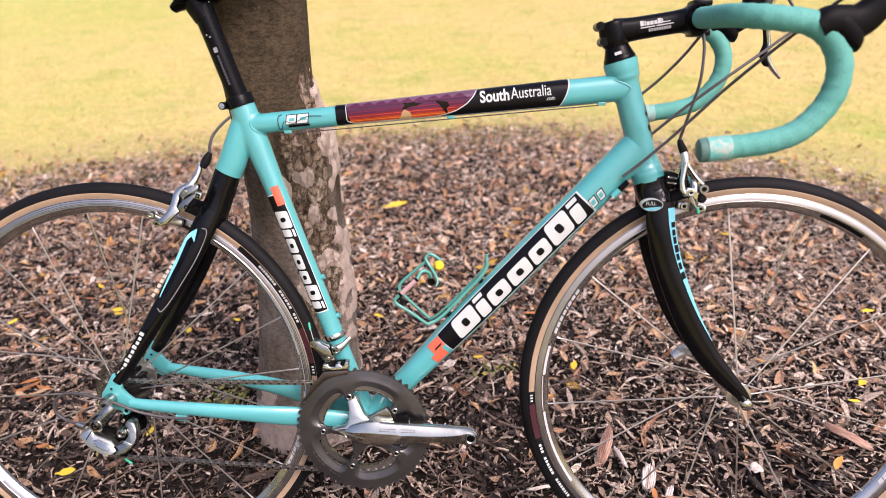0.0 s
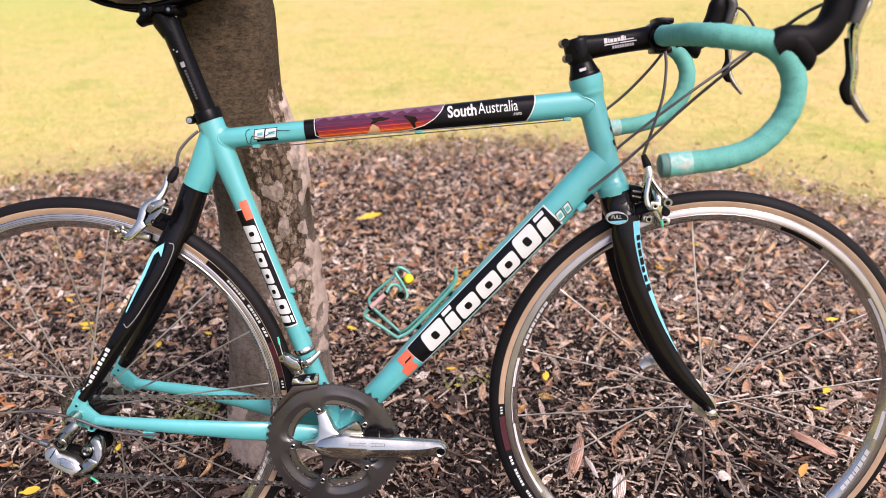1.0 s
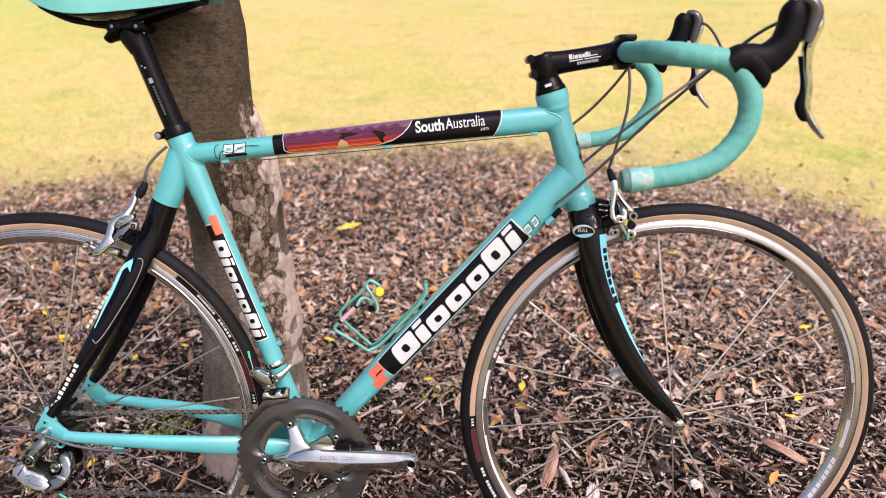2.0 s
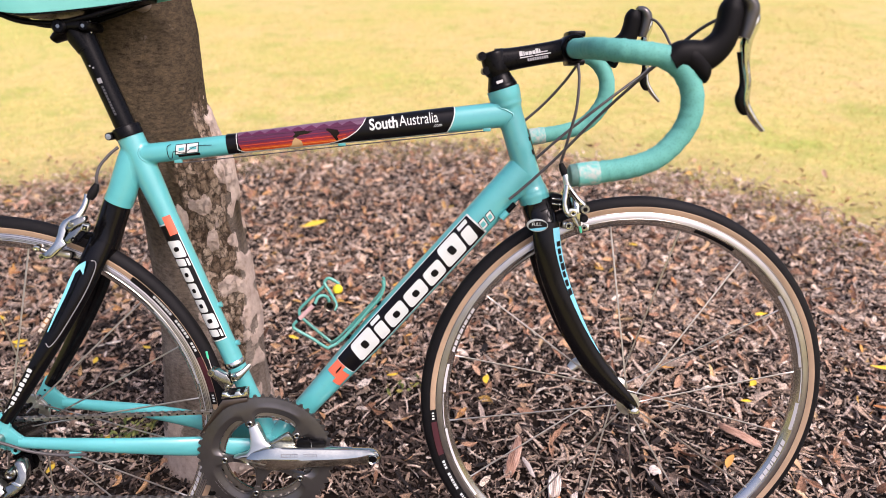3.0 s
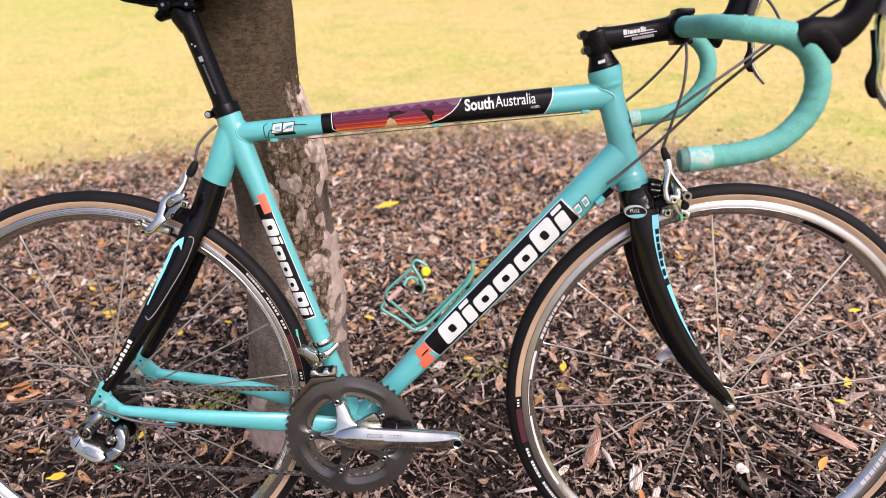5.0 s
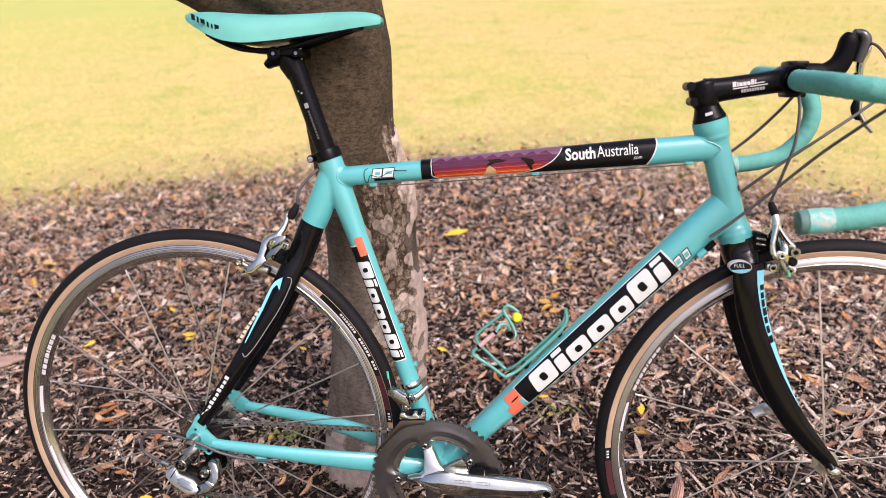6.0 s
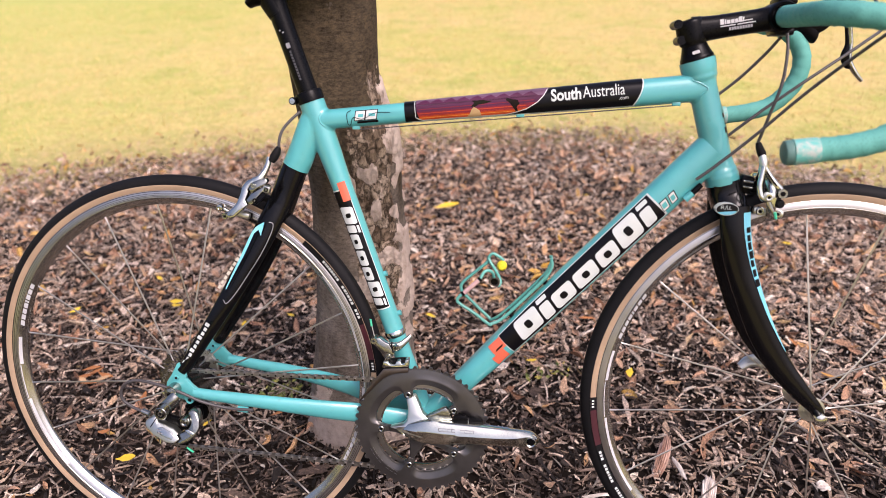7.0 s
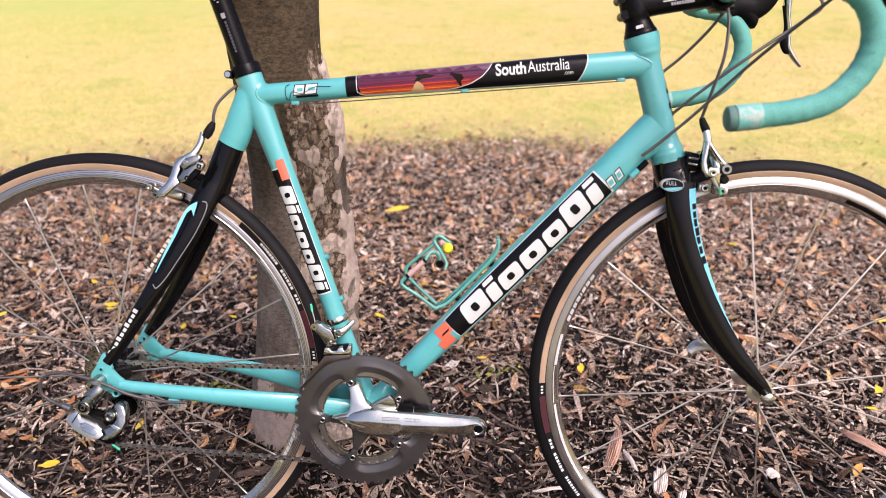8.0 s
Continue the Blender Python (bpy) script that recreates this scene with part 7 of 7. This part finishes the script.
cable([(1.050, 0.190, 0.956), (1.070, 0.175, 0.948), (1.082, 0.150, 0.918), (1.068, 0.10, 0.892), (1.010, 0.04, 0.862), (0.940, 0.015, 0.818), (0.880, 0.018, 0.772), (0.830, 0.026, 0.728), (0.795, 0.028, 0.692)])
cable([(0.203, -0.010, 0.768), (0.191, -0.017, 0.757), (0.179, -0.024, 0.742), (0.1745, -0.028, 0.728), (0.1732, -0.028, 0.716)])
cable([(0.120, -0.071, 0.303), (0.080, -0.074, 0.306), (0.040, -0.080, 0.318), (0.005, -0.086, 0.337), (-0.035, -0.088, 0.350), (-0.066, -0.086, 0.352), (-0.088, -0.084, 0.340), (-0.092, -0.084, 0.320), (-0.078, -0.084, 0.306), (-0.056, -0.087, 0.299)], 0.0024)
for s, v in ((0.540, -0.019),):
    p = down_tube.on(s, v, 0.004)
    part("cable_stop", rod(p - down_tube.d * 0.007, p + down_tube.d * 0.007, 0.005, 14), CELESTE, ob_down)
    part("barrel_adjuster", rod(p + down_tube.d * 0.006, p + down_tube.d * 0.024, 0.0042, 12), BLACK, ob_down, "black barrel adjuster")
for s in (0.055, 0.30, 0.52):
    p = top_tube.a + top_tube.d * (tt(0.232) + s) - top_tube.n * rv_of(top_tube, s) - Y * 0.008
    part("cable_guide", block((0.012, 0.006, 0.006), 0.0015, Matrix.Translation(p)), CELESTE, ob_top)
part("cable", rod(top_tube.a + top_tube.d * 0.06 - top_tube.n * 0.0185 - Y * 0.008, top_tube.a + top_tube.d * 0.52 - top_tube.n * 0.0215 - Y * 0.008, 0.0009, 6), CABLE, ob_top)
for z in (0.510, 0.445):
    s = st(z)
    p = seat_tube.a + seat_tube.d * s + seat_tube.n * 0.0165
    part("bottle_boss", rod(p - seat_tube.n * 0.002, p + seat_tube.n * 0.004, 0.0045, 14), CELESTE, ob_seat)
part("cable_stop", rod((0.094, -0.068, 0.303), (0.110, -0.068, 0.301), 0.005, 12), CELESTE, [o for o in bike.children if o.name.startswith("chain_stay")][0])

# ---- bottle cage ----
CAGE = worn("cage_green", (0.088, 0.335, 0.275), 0.40, coat=0.5, vary=0.15, dirty=0.35)
def caged(s, h, y):
    return tuple(down_tube.a + down_tube.d * s + down_tube.n * h + Y * y)


near_wire = [caged(0.335, 0.048, -0.010), caged(0.325, 0.038, -0.010), caged(0.30, 0.033, -0.010), caged(0.22, 0.033, -0.012), (0.497, -0.016, 0.444), (0.491, -0.020, 0.4445), (0.469, -0.022, 0.462), (0.446, -0.022, 0.477), (0.4425, -0.022, 0.483), (0.446, -0.022, 0.489), (0.466, -0.022, 0.506), (0.477, -0.020, 0.517), (0.483, -0.016, 0.527), (0.490, -0.012, 0.5285), (0.496, -0.008, 0.524), (0.498, -0.004, 0.516)]
bottle_cage = part("bottle_cage", tube(spline(near_wire, 6), 0.0026, 12, ref=(0.2, 0.9, 0.3)), CAGE, bike, "celeste green wire bottle cage")
far_wire = [caged(0.335, 0.048, 0.010), caged(0.325, 0.038, 0.010), caged(0.30, 0.033, 0.010), caged(0.22, 0.033, 0.014), (0.496, 0.024, 0.4365), (0.490, 0.029, 0.4375), (0.469, 0.030, 0.457), (0.449, 0.030, 0.477), (0.444, 0.030, 0.486), (0.447, 0.030, 0.496), (0.469, 0.030, 0.516), (0.486, 0.030, 0.531), (0.489, 0.030, 0.540), (0.495, 0.030, 0.545), (0.505, 0.030, 0.540), (0.512, 0.030, 0.534)]
part("cage_wire", tube(spline(far_wire, 6), 0.0026, 12, ref=(0.2, 0.9, 0.3)), CAGE, bottle_cage)
part("cage_wire", tube(spline([(0.488, 0.028, 0.538), (0.491, 0.026, 0.532), (0.497, 0.022, 0.524), (0.505, 0.012, 0.513), (0.508, 0.006, 0.505), (0.504, 0.002, 0.499)], 6), 0.0026, 12), CAGE, bottle_cage)
part("cage_eye", turned((0.4985, -0.002, 0.5075), [(0.0058, 0.003), (0.0062, -0.003), (0.0078, -0.004), (0.0088, -0.002), (0.0088, 0.004), (0.006, 0.005)], 24), worn("dull_brass", (0.22, 0.18, 0.14), 0.35, metal=0.9), bottle_cage, "dull metal eye")
part("eye_hole", turned((0.4985, 0.001, 0.5075), [(0.0, 0.0), (0.0060, 0.0), (0.0061, 0.002)], 20), BLACK, bottle_cage)
part("yellow_cap", turned((0.5095, 0.026, 0.5265), [(0.0, -0.0075), (0.0048, -0.0068), (0.0078, -0.003), (0.0082, 0.002), (0.007, 0.006), (0, 0.007)], 22), YELLOW, bottle_cage, "bright yellow round cap")
part("sticker", tube([(0.4530, -0.022, 0.4948), (0.4755, -0.0205, 0.5155)], 0.0037, 12), worn("pink_sticker", (0.55, 0.36, 0.34), 0.5, vary=0.3), bottle_cage, "faded pink sticker on the wire")
for a, b in (((0.4500, -0.022, 0.4923), (0.4530, -0.022, 0.4948)), ((0.4755, -0.0205, 0.5155), (0.4780, -0.0198, 0.5180))):
    part("sticker_band", tube([a, b], 0.0038, 12), BLACK, bottle_cage)
for s in (0.225, 0.30):
    part("cage_bolt", rod(caged(s, 0.020, 0), caged(s, 0.034, 0), 0.0045, 12), BLACK, bottle_cage)
part("cage_plate", tube([caged(0.215, 0.030, 0), caged(0.31, 0.030, 0)], [(0.012, 0.0015)] * 2, 10), CAGE, bottle_cage)

# ---- single things on the mulch ----
def solo_leaf(x, y, length, width, turn, mat, label, lift=0.034):
    vs, fs = leaf(random.Random(int(x * 1000)), 0, 0, 0, length, width, 5, 0.06, 0.22)
    me = bpy.data.meshes.new("leaf")
    me.from_pydata(vs, [], fs)
    me.polygons.foreach_set("use_smooth", [True] * len(fs))
    me.materials.append(mat)
    ob = tagged(new("leaf", me), label, "leaf", "yellow leaves on the mulch")
    ob.matrix_world = pose(x, y, lie(x, y) + lift, 0, 0, turn)
    return ob


LEAF_YELLOW = worn("yellow_leaf", (0.80, 0.55, 0.03), 0.5, vary=0.15, dirt=(0.3, 0.15, 0.02), dirty=0.3)
for x, y, l, w, a in ((0.286, 1.372, 0.112, 0.066, 5), (1.425, 0.42, 0.048, 0.020, -10), (1.378, 0.36, 0.028, 0.015, 30), (1.765, 0.459, 0.062, 0.020, -14), (0.575, 0.516, 0.034, 0.015, 95), (0.315, 0.685, 0.036, 0.020, -35), (-0.404, 0.714, 0.044, 0.024, 10), (-0.668, 0.658, 0.040, 0.020, 5), (-0.2355, 0.134, 0.042, 0.034, 10), (-0.114, 0.247, 0.028, 0.018, 20), (-0.172, 0.621, 0.030, 0.016, -30), (-0.522, 0.852, 0.036, 0.016, 15), (0.722, 0.140, 0.026, 0.014, 80), (1.593, 0.729, 0.040, 0.020, 70), (-0.061, 0.668, 0.030, 0.018, 40), (1.378, 1.195, 0.034, 0.020, 10), (0.784, 1.562, 0.040, 0.026, 20), (0.800, 0.491, 0.034, 0.020, 60), (-0.393, 0.695, 0.030, 0.020, 10)):
    solo_leaf(x, y, 0.86 * l, 0.80 * w, a, LEAF_YELLOW, "fallen bright yellow leaf on the mulch", 0.033 + 0.4 * max(0, l - 0.045))


def splinter(x, y, length, width, thick, turn, tip, mat, label, z=0.02, name="wood_chip"):
    """A torn chip in one piece: fibres stand proud side by side, and each breaks off at its own length."""
    r = random.Random(int(1000 * x) + int(1000 * y))
    bm = bmesh.new()
    count = max(2, int(width / 0.0036))
    sway = r.uniform(-0.05, 0.05) * length
    cols = []
    for k in range(2 * count + 1):
        side = width * (k / (2 * count) - 0.5)
        edge = abs(side) / (width / 2)
        ridge = k % 2
        a = -0.5 + (r.uniform(0.0, 0.08 + 0.18 * edge) if ridge else 0.05 + 0.16 * edge + r.uniform(0, 0.05))
        b = 0.5 - (r.uniform(0.0, 0.10 + 0.20 * edge) if ridge else 0.06 + 0.18 * edge + r.uniform(0, 0.06))
        high = thick * (r.uniform(0.4, 0.75) if ridge else r.uniform(0.0, 0.22)) * (1 - 0.5 * edge)
        top, low = [], []
        for i in range(8):
            f = i / 7
            u = a + (b - a) * f
            p = Vector((u * length, side * (1 - 0.35 * abs(2 * u) ** 2) + sway * (1 - 4 * u * u), 0.004 * math.sin(3 * f)))
            top.append(bm.verts.new(p + Vector((0, r.uniform(-0.1, 0.1) * width / count, high * r.uniform(0.7, 1.2) * min(1, 0.3 + 3 * f, 0.3 + 3 * (1 - f))))))
            low.append(bm.verts.new(p - Vector((0, 0, 0.3 * thick * (1 - 0.5 * edge)))))
        cols.append((top, low))
    for (t0, l0), (t1, l1) in zip(cols, cols[1:]):
        for i in range(7):
            bm.faces.new((t0[i], t1[i], t1[i + 1], t0[i + 1]))
            bm.faces.new((l0[i + 1], l1[i + 1], l1[i], l0[i]))
        bm.faces.new((t0[0], l0[0], l1[0], t1[0]))
        bm.faces.new((t1[7], l1[7], l0[7], t0[7]))
    for (t, l), step in ((cols[0], 1), (cols[-1], -1)):
        for i in range(7):
            bm.faces.new((t[i], t[i + 1], l[i + 1], l[i])[::step])
    bmesh.ops.recalc_face_normals(bm, faces=bm.faces)
    ob = new(name, mesh_of(name, bm, mat, smooth=False))
    ob.matrix_world = pose(x, y, lie(x, y) + z, 0, tip, turn)
    return tagged(ob, label, "wood chip", "large chips on the mulch")


def wood(name, a, b):
    m = Mat(name, a, 0.8, spec=0.3)
    fibre = m.ramp(m.noise(90, 7, 0.75, (0.15, 2.0, 2.0)), [(0.24, tuple(0.4 * c for c in a)), (0.40, a), (0.60, b)])
    m.colour(fibre)
    m.bump(m.noise(160, 5, 0.7, (0.2, 1.5, 1.5)), 0.7, 0.002)
    return m.m


PALE = wood("pale_wood", (0.52, 0.44, 0.37), (0.84, 0.77, 0.69))
ROSY = wood("rosy_wood", (0.42, 0.25, 0.17), (0.68, 0.47, 0.36))
splinter(0.900, 0.160, 0.062, 0.026, 0.007, 76, -20, PALE, "pale broken wood chip on the mulch")
splinter(0.828, 0.243, 0.125, 0.024, 0.010, 69, -10, ROSY, "long rosy bark splinter on the mulch")
splinter(1.107, 0.172, 0.026, 0.024, 0.006, 10, 0, PALE, "small pale wood chip on the mulch")
splinter(1.326, 0.263, 0.112, 0.022, 0.008, -46, 3, ROSY, "long rosy wood splinter on the mulch")
splinter(-0.90, 0.555, 0.17, 0.040, 0.026, 40, 0, wood("dull_wood", (0.27, 0.19, 0.15), (0.44, 0.33, 0.27)), "short thick weathered stick on the mulch", 0.024, "stick")
splinter(-0.20, 0.215, 0.055, 0.013, 0.006, 5, 0, ROSY, "rosy wood splinter on the mulch")
splinter(0.858, 0.212, 0.078, 0.009, 0.005, -76, 0, PALE, "pale wood splinter on the mulch")
splinter(0.98, 0.085, 0.150, 0.006, 0.005, -18, 0, ROSY, "long thin twig on the mulch", 0.022, "twig")
splinter(0.70, 0.130, 0.080, 0.007, 0.004, 12, 0, PALE, "pale shred of wood on the mulch")
splinter(0.93, 0.120, 0.040, 0.012, 0.005, 62, -8, PALE, "pale wood splinter on the mulch")
splinter(-0.9, 1.75, 0.05, 0.03, 0.012, 10, 0, ROSY, "rosy wood chip on the mulch")

DRY = [worn(n, c, 0.6, vary=0.25, dirt=(0.1, 0.05, 0.03), dirty=0.4) for n, c in (("rust_leaf", (0.42, 0.17, 0.05)), ("tan_leaf", (0.58, 0.38, 0.20)), ("amber_leaf", (0.62, 0.32, 0.07)))]
for x, y, a in ((-0.473, 0.413, 70), (-0.467, 0.386, 30), (-0.456, 0.402, 100), (-0.430, 0.375, -20), (-0.447, 0.362, 160), (-0.427, 0.389, 60), (-0.467, 0.366, -40), (-0.295, 0.320, 20)):
    solo_leaf(x, y, 0.042, 0.013, a, DRY[0] if a > 0 else DRY[1], "curled rust brown leaf on the mulch", 0.026)["group"] = "dry leaves on the mulch"
r = random.Random(21)
for i in range(40):
    x, y = r.uniform(-1.0, 1.9), 0.02 + 1.25 * r.random() ** 1.3
    if math.hypot(x - 0.21, y - 0.31) < 0.16:
        continue
    k = i % 3
    ob = solo_leaf(x, y, r.uniform(0.024, 0.050), r.uniform(0.008, 0.016), r.uniform(0, 360), DRY[k], ("curled rust brown leaf on the mulch", "dry tan leaf on the mulch", "dry amber leaf on the mulch")[k], 0.025)
    ob["group"] = "dry leaves on the mulch"
